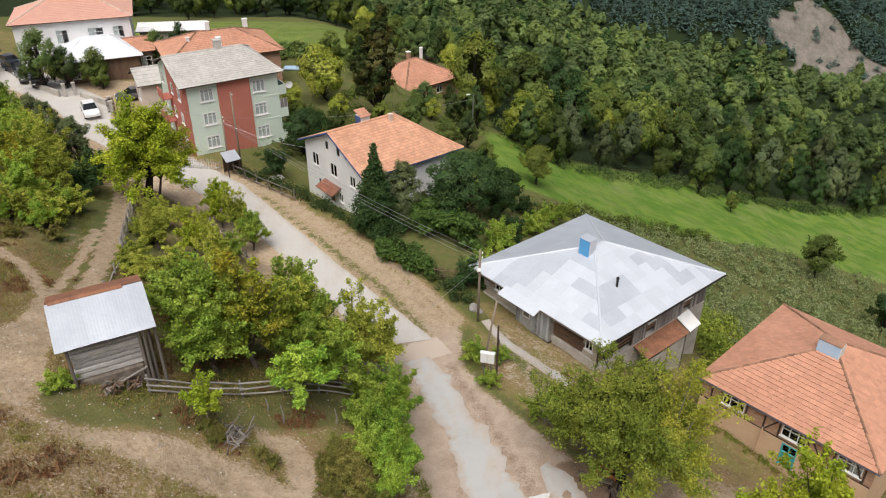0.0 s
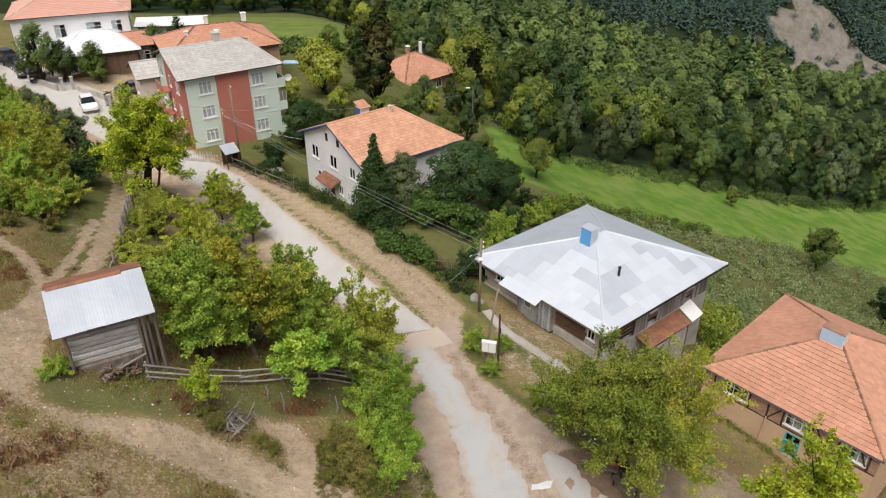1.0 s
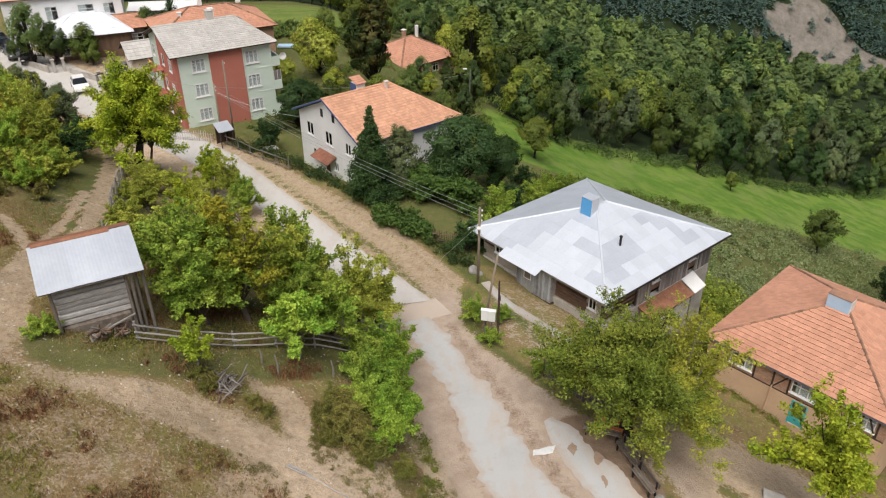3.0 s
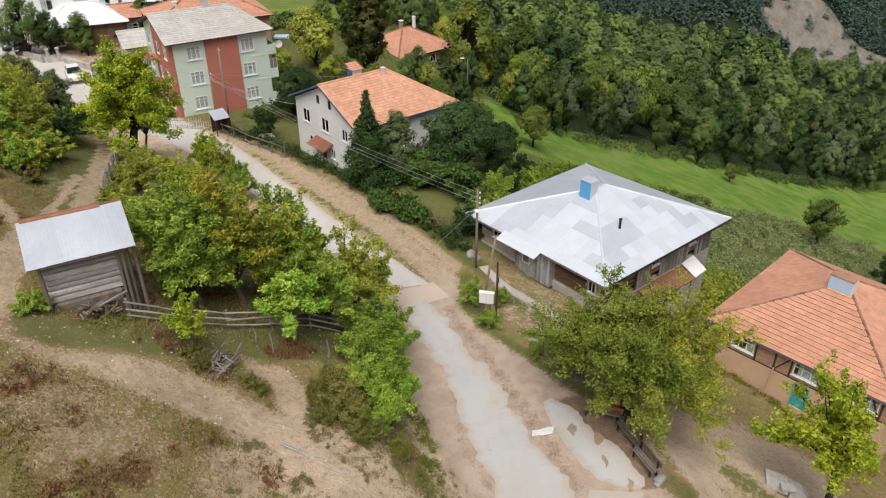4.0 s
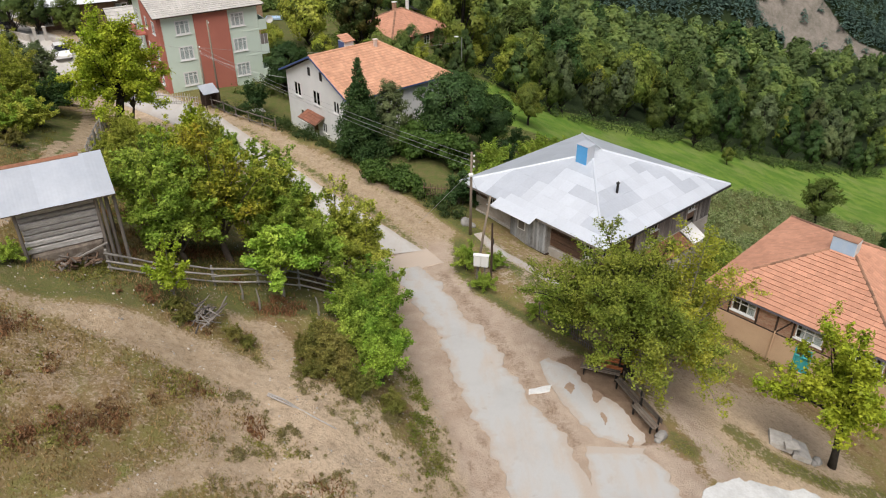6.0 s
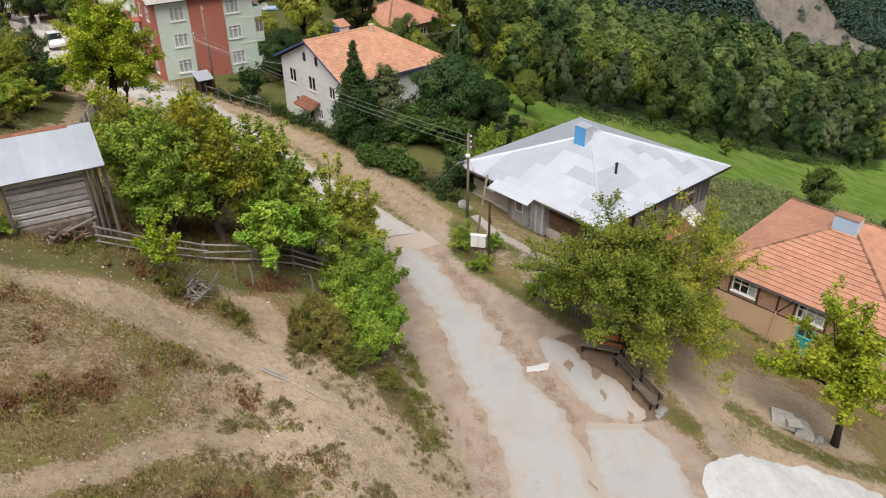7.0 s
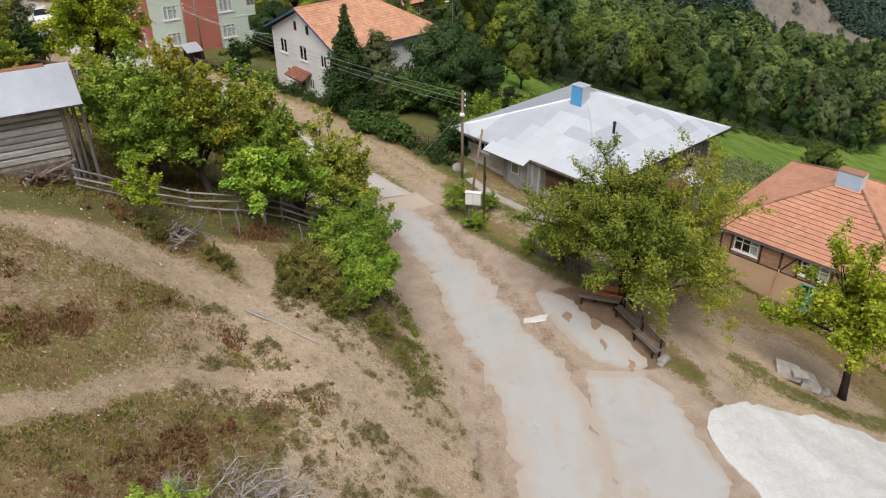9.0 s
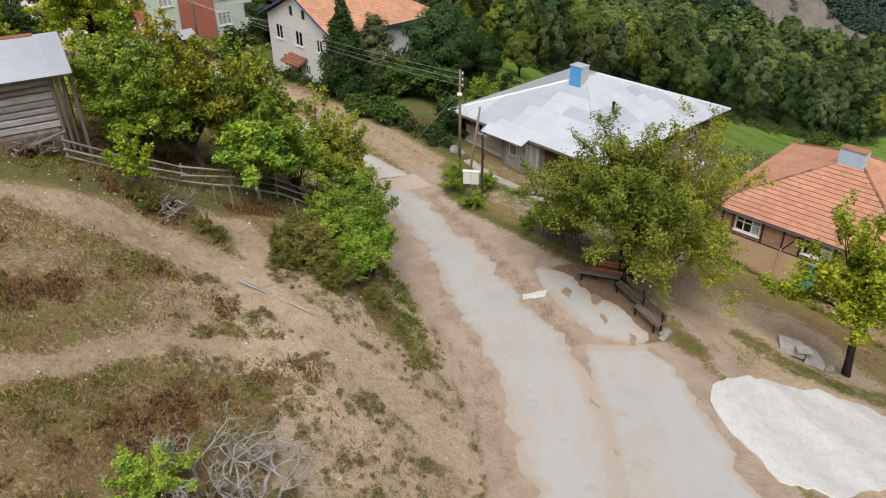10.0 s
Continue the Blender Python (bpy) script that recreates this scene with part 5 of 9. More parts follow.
tile_peach = stuff_mat("pale_terracotta_tiles", (0.60, 0.335, 0.215), (0.53, 0.285, 0.18), 0.8, coarse=0.5, fine=9, vary=0.10, bump=0.2, islands=0.12, stain=0.15, stain_color=(0.38, 0.19, 0.12))


def white_house():
    L, W, ez, base = 12.78, 12.93, 3.03, -2.6
    h = thing("white_house", "white plastered two-storey house with a terracotta tile roof and blue eaves", "house", pose(-7.3, 62.65, 1.52, 0, 0, 38.5) @ Matrix.Scale(0.94, 4))
    o = 0.55
    x0, x1, y0, y1 = o, L - o, o, W - o
    top = ez - 0.05
    at = lambda s: W - s  # noqa: E731
    front = [(at(3.4), at(2.0), 0.8, 2.3), (at(7.1), at(5.7), 0.8, 2.3), (at(4.2), at(2.9), -1.85, -0.5), (at(6.2), at(5.3), -2.4, -0.5), (at(8.0), at(7.1), -1.8, -0.7), (at(10.6), at(9.5), 0.9, 2.2)]
    rise = 2.81
    gable = [(W / 2, ez + rise * 0.93)]
    wall(h, "front_wall", white_plaster, "x", x0, y0, y1, base - 1, top, 0.25, front, top=gable)
    side = [(x0 + 4.8, x0 + 6.2, 1.0, 2.3), (x0 + 2.2, x0 + 2.8, 1.4, 2.0), (x0 + 1.2, x0 + 1.7, -1.4, -0.8)]
    wall(h, "side_wall", white_plaster, "y", y0, x0 + 0.26, x1, base - 4, top, 0.25, side)
    wall(h, "side_wall", white_plaster, "y", y1 - 0.25, x0 + 0.26, x1, base - 4, top, 0.25)
    wall(h, "back_wall", white_plaster, "x", x1 - 0.25, y0 + 0.26, y1 - 0.26, base - 4, top, 0.25)
    room(h, x0 + 0.3, x1 - 0.3, y0 + 0.3, y1 - 0.3, base, top)
    for c0, c1, z0, z1 in front[:3] + front[4:]:
        window(h, "x", x0, c0, c1, z0, z1, 2, curtain=0.9, t=0.11)
    for c0, c1, z0, z1 in side:
        window(h, "y", y0, c0, c1, z0, z1, 2 if c1 - c0 > 1 else 1)
    part("door", bar(Shape(), "x", x0, front[3][0], front[3][1], -2.4, -0.5, 0.05, 0.1), brown_wood, h, "brown front door")
    for c in (W / 2 + 1.1, W / 2 - 1.1):
        w = part("attic_window", bar(Shape(), "x", x0, c - 0.32, c + 0.32, 3.5, 4.5, -0.03, -0.003), white_paint, h)
        part("pane", bar(Shape(), "x", x0, c - 0.25, c + 0.25, 3.57, 4.43, -0.036, -0.031), dark_metal, w)
    # tiled porch roof over the door
    s = Shape().slab([(x0 - 1.2, at(7.6), -0.72), (x0 - 1.2, at(4.4), -0.72), (x0 - 0.003, at(4.4), -0.2), (x0 - 0.003, at(7.6), -0.2)], 0.1)
    p = part("porch_roof", s, tile_dark, h, "small tiled porch roof")
    e0, e1 = Vector((x0 - 1.25, at(4.4), -0.70)), Vector((x0 - 1.25, at(7.6), -0.70))
    part("tile_slope", tile_courses(slope_frame(e0, e1, e0 + Vector((1.25, 0, 0.54)), e1 + Vector((1.25, 0, 0.54))), 0.3, 0.26), tile_worn, p)
    roof = tiled_roof(h, L, W, ez, rise, 0.0, 4.62, 0.0, tile_peach, tile_peach, fascia=blue_paint)
    r0 = Vector((5.0, W / 2 + 0.9, ez + rise - 0.25))
    box = part("chimney", Shape().soft_box(r0.x - 0.6, r0.x + 0.5, r0.y - 0.55, r0.y + 0.55, r0.z - 0.9, r0.z + 0.75, 0.02), white_plaster, h, "roof stack with a blue front and tiled top")
    part("stack_front", Shape().box(r0.x - 0.64, r0.x - 0.603, r0.y - 0.5, r0.y + 0.5, r0.z - 0.7, r0.z + 0.72), blue_paint, box, "blue stack front")
    e0, e1 = Vector((r0.x - 0.7, r0.y - 0.7, r0.z + 0.76)), Vector((r0.x + 0.6, r0.y - 0.7, r0.z + 0.76))
    part("stack_roof", tile_courses(slope_frame(e0, e1, e0 + Vector((0, 1.4, 0.45)), e1 + Vector((0, 1.4, 0.45))), 0.3, 0.25), tile_red, box)
    chimney(h, L - 5.3, W / 2 - 0.6, ez + rise - 0.5, ez + rise + 0.4, 0.32, 0.32, pink_plaster, pink_plaster)
    return h


white_house()


# ---------------------------------------------------------------- block of flats
def flats():
    L, W, ez, base = 11.1, 10.88, 8.36, -0.6
    h = thing("apartment_block", "three-storey block of flats, pale green with brick-red bands, grey gabled roof", "apartment block", pose(-27.43, 76.12, 0, 0, 0, 32.1))
    o = 0.35
    x0, x1, y0, y1 = o, L - o, o, W - o
    top = ez - 0.05
    rise = 1.9
    rows = [0.95, 3.65, 6.3]
    # the long side over the road: green, red, green
    cuts = [(x0 + 0.26, 3.9, green_plaster), (3.9, 7.5, red_plaster), (7.5, x1, green_plaster)]
    for a0, a1, mat in cuts:
        holes = [(c, c + 1.5, z, z + 1.45) for z in rows for c in ((1.95,) if mat is green_plaster and a0 < 2 else (7.75,) if mat is green_plaster else ())]
        deep = y0 - (0.0 if mat is green_plaster else 0.12)
        wall(h, "green_wall" if mat is green_plaster else "red_wall", mat, "y", deep, a0, a1, base - 2, top, 0.3, holes, "pale green plaster wall" if mat is green_plaster else "brick-red plaster wall")
        for c0, c1, z0, z1 in holes:
            window(h, "y", y0, c0, c1, z0, z1, 3, 0.3, curtain=1.0, t=0.13)
    # open balconies at the far corner
    for z in rows:
        b = part("balcony", Shape().soft_box(x1 - 1.9, x1 + 0.9, y0 - 0.02, y0 + 2.2, z - 0.75, z - 0.55, 0.02), green_plaster, h)
        part("parapet", Shape().box(x1 + 0.78, x1 + 0.9, y0 - 0.02, y0 + 2.2, z - 0.548, z + 0.35), green_plaster, b)
        part("parapet", Shape().box(x1 + 0.004, x1 + 0.776, y0 - 0.02, y0 + 0.08, z - 0.548, z + 0.35), green_plaster, b)
        part("balcony_door", Shape().box(x1 + 0.003, x1 + 0.03, y0 + 0.4, y0 + 1.9, z - 0.548, z + 1.4), dark_metal, b, "dark balcony door")
    # opaque front, the unlit space behind put into its colour
    g = part("balcony_glazing", Shape().box(x1 + 0.02, x1 + 0.88, y0 - 0.01, y0 + 0.03, rows[1] + 0.352, rows[1] + 1.45), room_dark, h, "dark glazed balcony front")
    for c in (x1 + 0.02, x1 + 0.43, x1 + 0.84):
        part("glazing_bar", Shape().box(c, c + 0.04, y0 - 0.03, y0 - 0.012, rows[1] + 0.352, rows[1] + 1.45), white_paint, g)
    # the gable side
    at_z = lambda c: ez + rise * (1 - abs(c - W / 2) / (W / 2)) - 0.12  # noqa: E731
    wall(h, "gable_wall", red_plaster, "x", x0 - 0.12, y0, y0 + 6.4, base - 2, top, 0.42, [(y0 + 4.2, y0 + 5.0, z, z + 1.25) for z in rows] + [(y0 + 1.2, y0 + 2.3, z, z + 1.3) for z in rows], "brick-red stair wall",
         top=[(y0 + 6.4, at_z(y0 + 6.4)), (W / 2, at_z(W / 2))])
    wall(h, "gable_wall", green_plaster, "x", x0, y0 + 6.4, y1, base - 2, top, 0.3, [(y0 + 8.3, y0 + 9.4, z, z + 1.3) for z in rows], top=[(y0 + 6.4, at_z(y0 + 6.4))])
    for z in rows:
        for c, deep in ((y0 + 1.2, 0.12), (y0 + 8.3, 0.0)):
            window(h, "x", x0 - deep, c, c + 1.1, z, z + 1.3, 2, 0.3, curtain=0.6)
        window(h, "x", x0 - 0.12, y0 + 4.2, y0 + 5.0, z, z + 1.25, 1)
        b = part("balcony", Shape().soft_box(x0 - 1.2, x0 - 0.124, y0 + 5.1, y0 + 7.1, z - 0.8, z - 0.62, 0.02), red_plaster, h)
        part("parapet", Shape().box(x0 - 1.2, x0 - 1.1, y0 + 5.1, y0 + 7.1, z - 0.618, z + 0.25), red_plaster, b)
    wall(h, "back_wall", green_plaster, "y", y1 - 0.3, x0 + 0.31, x1, base - 2, top, 0.3)
    wall(h, "back_wall", green_plaster, "x", x1 - 0.3, y0 + 0.31, y1 - 0.31, base - 2, top, 0.3)
    for z in (base, 2.3, 5.0):
        room(h, x0 + 0.4, x1 - 0.4, y0 + 0.4, y1 - 0.4, z, z + 2.6)
    tiled_roof(h, L, W, ez, rise, 0.0, 2.4, 0.25, tile_grey, tile_grey, 0.36, label="grey tiled gable roof", tile=0.3)
    chimney(h, L * 0.55, W / 2 + 0.2, ez + rise - 0.4, ez + rise + 0.9, 0.75, 0.75, tile_grey, tile_grey, "grey chimney stack")
    chimney(h, L * 0.62, W / 2 + 2.2, ez + rise - 1.0, ez + rise + 0.6, 0.5, 0.5, white_plaster, white_plaster)
    # satellite dish on a bracket at the corner
    dish = Shape()
    n = 14
    pts = [(0, 0.10, 0)] + [(0.42 * math.cos(2 * math.pi * k / n), -0.02, 0.42 * math.sin(2 * math.pi * k / n)) for k in range(n)]
    dish.add([(x1 + 1.2 + p[0], y0 - 0.25 + p[1], 6.6 + p[2]) for p in pts], [(0, k + 1, (k + 1) % n + 1) for k in range(n)])
    d = part("satellite_dish", dish, white_paint, h)
    part("bracket", Shape().tube([(x1 + 1.2, y0 - 0.14, 6.6), (x1 + 0.9, y0 + 0.1, 6.4)], 0.025, 6), dark_metal, d)
    return h


flats()


# ---------------------------------------------------------------- plain far houses
def plain_house(name, label, at, L, W, ez, rise, base, inset, wall_mat, roof_mat, cap_mat, wins, fascia=None, chimneys=(), course=0.36, tile=0.26, over=0.5, roof_label="terracotta tile roof"):
    """A far house: four walls with window openings on the two sides that face the valley road, and a roof."""
    h = thing(name, label, "house", at)
    holes_x = [w[1:] for w in wins if w[0] == "x"]
    holes_y = [w[1:] for w in wins if w[0] == "y"]
    top = ez - 0.05
    wall(h, "front_wall", wall_mat, "x", 0.0, 0, W, base, top, 0.25, holes_x, top=None if inset[0] else [(W / 2, ez + rise * 0.95)])
    wall(h, "side_wall", wall_mat, "y", 0.0, 0.26, L, base, top, 0.25, holes_y)
    wall(h, "back_wall", wall_mat, "x", L - 0.25, 0.26, W - 0.26, base, top, 0.25)
    wall(h, "side_wall", wall_mat, "y", W - 0.25, 0.26, L - 0.26, base, top, 0.25)
    room(h, 0.3, L - 0.3, 0.3, W - 0.3, base + 0.1, top)
    for w in wins:
        window(h, w[0], 0.0, *w[1:], 2, 0.3, curtain=0.5)
    tiled_roof(h, L, W, ez, rise, inset[0], inset[1], over, roof_mat, cap_mat, course, fascia, tile=tile, label=roof_label)
    for x, y, z, sx, mat in chimneys:
        chimney(h, x, y, z - 1.0, z, sx, sx, mat, white_plaster)
    return h


far_house = plain_house("brick_cottage", "brick cottage with a terracotta hip roof among trees", pose(-5.4, 106.4, 0, 0, 0, 42), 10.6, 9.4, -2.5, 2.7, -8.0, (4.7, 4.7),
                        mud_brick, tile_red, tile_dark, [("x", 1.5, 2.6, -4.2, -3.0), ("x", 5.0, 6.1, -4.2, -3.0), ("y", 1.5, 2.6, -4.2, -3.0), ("y", 6.0, 7.1, -4.2, -3.0)],
                        chimneys=[(5.2, 5.6, 1.0, 0.5, mud_brick)])
s = Shape().tube([(7.4, 5.2, -0.9), (7.4, 5.2, 1.4)], 0.28, 12)
tank = part("water_tank", s, white_paint, far_house, "white solar water tank")
part("solar_panel", Shape().slab([(7.7, 4.2, -0.2), (9.6, 4.2, -0.7), (9.6, 5.2, -0.6), (7.7, 5.2, 0.3)], 0.06), dark_metal, tank)

plain_house("villa", "large white villa with a pale pink hip roof", pose(-56.8, 100.2, 0, 0, 0, 20), 14.6, 9.0, 8.6, 2.0, 1.0, (4.5, 4.5), white_plaster,
            stuff_mat("salmon_tiles", (0.62, 0.36, 0.28), (0.58, 0.33, 0.26), 0.8, vary=0.06), stuff_mat("pale_ridge_tiles", (0.66, 0.5, 0.42), None, 0.8), 
            [("y", 1.5, 3.0, 5.6, 7.4), ("y", 5.0, 6.5, 5.6, 7.4), ("y", 9.0, 11.0, 5.4, 7.4), ("y", 12.2, 13.6, 5.6, 7.4), ("x", 3.0, 5.0, 5.6, 7.4)], chimneys=[(11.0, 4.5, 11.0, 0.8, white_plaster)])
plain_house("sheet_roof_house", "old house with a grey sheet-metal hip roof", pose(-49.2, 95.6, 0, 0, 0, 24), 9.5, 7.0, 4.9, 2.1, 1.0, (3.2, 3.2), brown_wood, zinc_white, zinc_white,
            [("y", 1.0, 2.0, 2.6, 3.9), ("y", 4.2, 5.2, 2.6, 3.9)], course=1.1, tile=0.8, roof_label="bright sheet-metal hip roof")
plain_house("tiled_annex", "low annex with a weathered tile roof and open gallery", pose(-43.6, 99.6, 0, 0, 0, 24), 4.6, 6.0, 5.0, 1.1, 1.2, (0.0, 0.0), old_wood, tile_red, tile_dark,
            [("y", 1.0, 2.4, 2.6, 4.2), ("y", 3.0, 4.4, 2.6, 4.2)])
plain_house("pink_house", "narrow pale pink house beside the flats", pose(-36.0, 87.2, 0, 0, 0, 30), 5.5, 5.0, 4.9, 1.3, 0.6, (0.0, 0.0), pink_plaster, tile_grey, tile_grey,
            [("x", 1.8, 3.0, 2.4, 3.7), ("y", 1.8, 3.0, 2.4, 3.7)], course=0.6, tile=0.5, roof_label="brown sheet gable roof")
plain_house("tiled_house", "house with a broad terracotta hip roof behind the flats", pose(-34.2, 93.4, 0, 0, 0, 27), 14.0, 10.0, 5.6, 2.2, -1.5, (4.5, 4.5), mud_brick, tile_red, tile_dark,
            [("y", 11.0, 12.2, 3.2, 4.5), ("y", 8.0, 9.2, 3.2, 4.5)], chimneys=[(6.0, 5.0, 8.9, 0.5, white_plaster), (11.0, 5.2, 8.7, 0.6, white_plaster), (3.0, 3.4, 7.6, 0.4, white_plaster)])
plain_house("white_shed", "long low shed with a white sheet roof", pose(-46.6, 116.5, 0, 0, 0, 8), 9.5, 4.0, 3.4, 0.7, 0.0, (0.0, 0.0), grey_render, white_paint, white_paint, [], course=1.2, tile=1.0, roof_label="white sheet roof")


# ---------------------------------------------------------------- plants
bark = stuff_mat("grey_brown_bark", (0.12, 0.095, 0.075), (0.08, 0.062, 0.05), 0.95, coarse=3, fine=20, vary=0.3, bump=0.7)
dark_bark = stuff_mat("dark_bark", (0.04, 0.033, 0.028), None, 0.95, coarse=3, fine=20, vary=0.3, bump=0.7)
pale_bark = stuff_mat("pale_bark", (0.27, 0.25, 0.22), (0.2, 0.18, 0.16), 0.95, coarse=3, fine=20, vary=0.25, bump=0.6)
leaf_mid = leaf_mat("orchard_leaves", (0.195, 0.298, 0.040), (0.310, 0.385, 0.058), 0.18, 0.42)
leaf_dark = leaf_mat("dark_leaves", (0.040, 0.080, 0.026), (0.062, 0.108, 0.032), 0.2)
leaf_bright = leaf_mat("bright_green_leaves", (0.175, 0.305, 0.036), (0.295, 0.385, 0.052), 0.18, 0.42)
leaf_yellow = leaf_mat("yellowing_leaves", (0.255, 0.335, 0.026), (0.390, 0.420, 0.036), 0.2, 0.42)
leaf_turn = leaf_mat("turning_leaves", (0.235, 0.290, 0.032), (0.400, 0.345, 0.036), 0.22, 0.42)
leaf_olive = leaf_mat("olive_green_leaves", (0.270, 0.315, 0.042), (0.395, 0.405, 0.070), 0.18, 0.42)
leaf_wood = leaf_mat("wood_leaves", (0.056, 0.096, 0.031), (0.094, 0.136, 0.038), 0.09, 0.30, 0.85)
# far leaves paled and greyed: the haze of distance is put into their colour
leaf_far_hazy = leaf_mat("hazy_far_wood_leaves", (0.160, 0.230, 0.068), (0.228, 0.284, 0.086), 0.28, 0.2, 0.4)
leaf_far_dark_hazy = leaf_mat("hazy_far_dark_leaves", (0.125, 0.192, 0.070), (0.185, 0.245, 0.086), 0.22, 0.2, 0.4)
leaf_wood_light = leaf_mat("light_wood_leaves", (0.098, 0.145, 0.032), (0.148, 0.185, 0.040), 0.13, 0.30, 0.85)
leaf_sapling = leaf_mat("sapling_leaves", (0.30, 0.40, 0.035), (0.40, 0.46, 0.05), 0.4)
leaf_olive_brown = leaf_mat("olive_brown_leaves", (0.150, 0.160, 0.036), (0.235, 0.200, 0.058), 0.26)
leaf_elm = leaf_mat("elm_leaves", (0.145, 0.196, 0.028), (0.250, 0.278, 0.042), 0.15, 0.42)
leaf_grey = leaf_mat("grey_green_leaves", (0.095, 0.132, 0.062), (0.134, 0.168, 0.078), 0.12, 0.30, 0.85)
leaf_bronze = leaf_mat("bronze_tipped_leaves", (0.062, 0.094, 0.030), (0.150, 0.125, 0.036), 0.18, 0.2, 0.3)
leaf_feather = leaf_mat("feathery_yellow_leaves", (0.300, 0.325, 0.038), (0.430, 0.415, 0.064), 0.3)
# needles lifted towards blue: the valley's haze is put into the colour
leaf_fir_hazy = leaf_mat("hazy_fir_needles", (0.062, 0.108, 0.092), (0.098, 0.148, 0.118), 0.1)


def leaves_on(centres, radii, count, size, rng, flat=0.0, shell=0.55, squash=0.8, order=0.6, heart=None):
    """Leaves round clump centres: a list of points and faces, each leaf a folded blade. heart: the middle of the crown, from which all leaves turn outward."""
    centres, radii = np.array(centres, float), np.array(radii, float)
    weight = radii ** 2.0
    which = rng.choice(len(centres), count, p=weight / weight.sum())
    way = rng.normal(size=(count, 3))
    way /= np.linalg.norm(way, axis=1, keepdims=True)
    far = shell + (1 - shell) * rng.random(count) ** 0.6
    far *= 1 + 0.18 * rng.normal(size=count).clip(-1, 2)
    at = centres[which] + way * (radii[which] * far)[:, None] * np.array([1, 1, squash])
    nrm = 0.75 * way + order * rng.normal(size=(count, 3)) + np.array([0, 0, 0.45 + flat])
    if heart is not None:
        out = at - np.array(heart)
        nrm = 0.6 * nrm + 1.1 * out / np.linalg.norm(out, axis=1, keepdims=True)
    nrm /= np.linalg.norm(nrm, axis=1, keepdims=True)
    t = np.cross(nrm, rng.normal(size=(count, 3)))
    t /= np.linalg.norm(t, axis=1, keepdims=True)
    b = np.cross(nrm, t)
    s = (size * (0.65 + 0.7 * rng.random(count)))[:, None]
    fold = nrm * s * 0.18
    v = np.stack([at - t * s, at + b * s * 0.55 + fold, at + t * s, at - b * s * 0.55 + fold], 1).reshape(-1, 3)
    k = 4 * np.arange(count)[:, None]
    f = np.concatenate([k + np.array([0, 1, 2]), k + np.array([0, 2, 3])])
    return v, f


def tri_leaves(v):
    """The same leaves as single three-cornered blades."""
    q = v.reshape(-1, 4, 3)
    wide = (q[:, 1] - q[:, 3]) * 0.8
    v = np.stack([q[:, 2], q[:, 0] + wide, q[:, 0] - wide], 1).reshape(-1, 3)
    return v, np.arange(len(v)).reshape(-1, 3)


def leaf_mesh(name, v, f, mat):
    me = bpy.data.meshes.new(name)
    me.vertices.add(len(v))
    me.vertices.foreach_set("co", np.ascontiguousarray(v, dtype=np.float32).ravel())
    me.loops.add(3 * len(f))
    me.loops.foreach_set("vertex_index", np.ascontiguousarray(f, dtype=np.int32).ravel())
    me.polygons.add(len(f))
    me.polygons.foreach_set("loop_start", np.arange(0, 3 * len(f), 3, dtype=np.int32))
    me.update(calc_edges=True)
    me.validate()
    me.materials.append(mat)
    return me


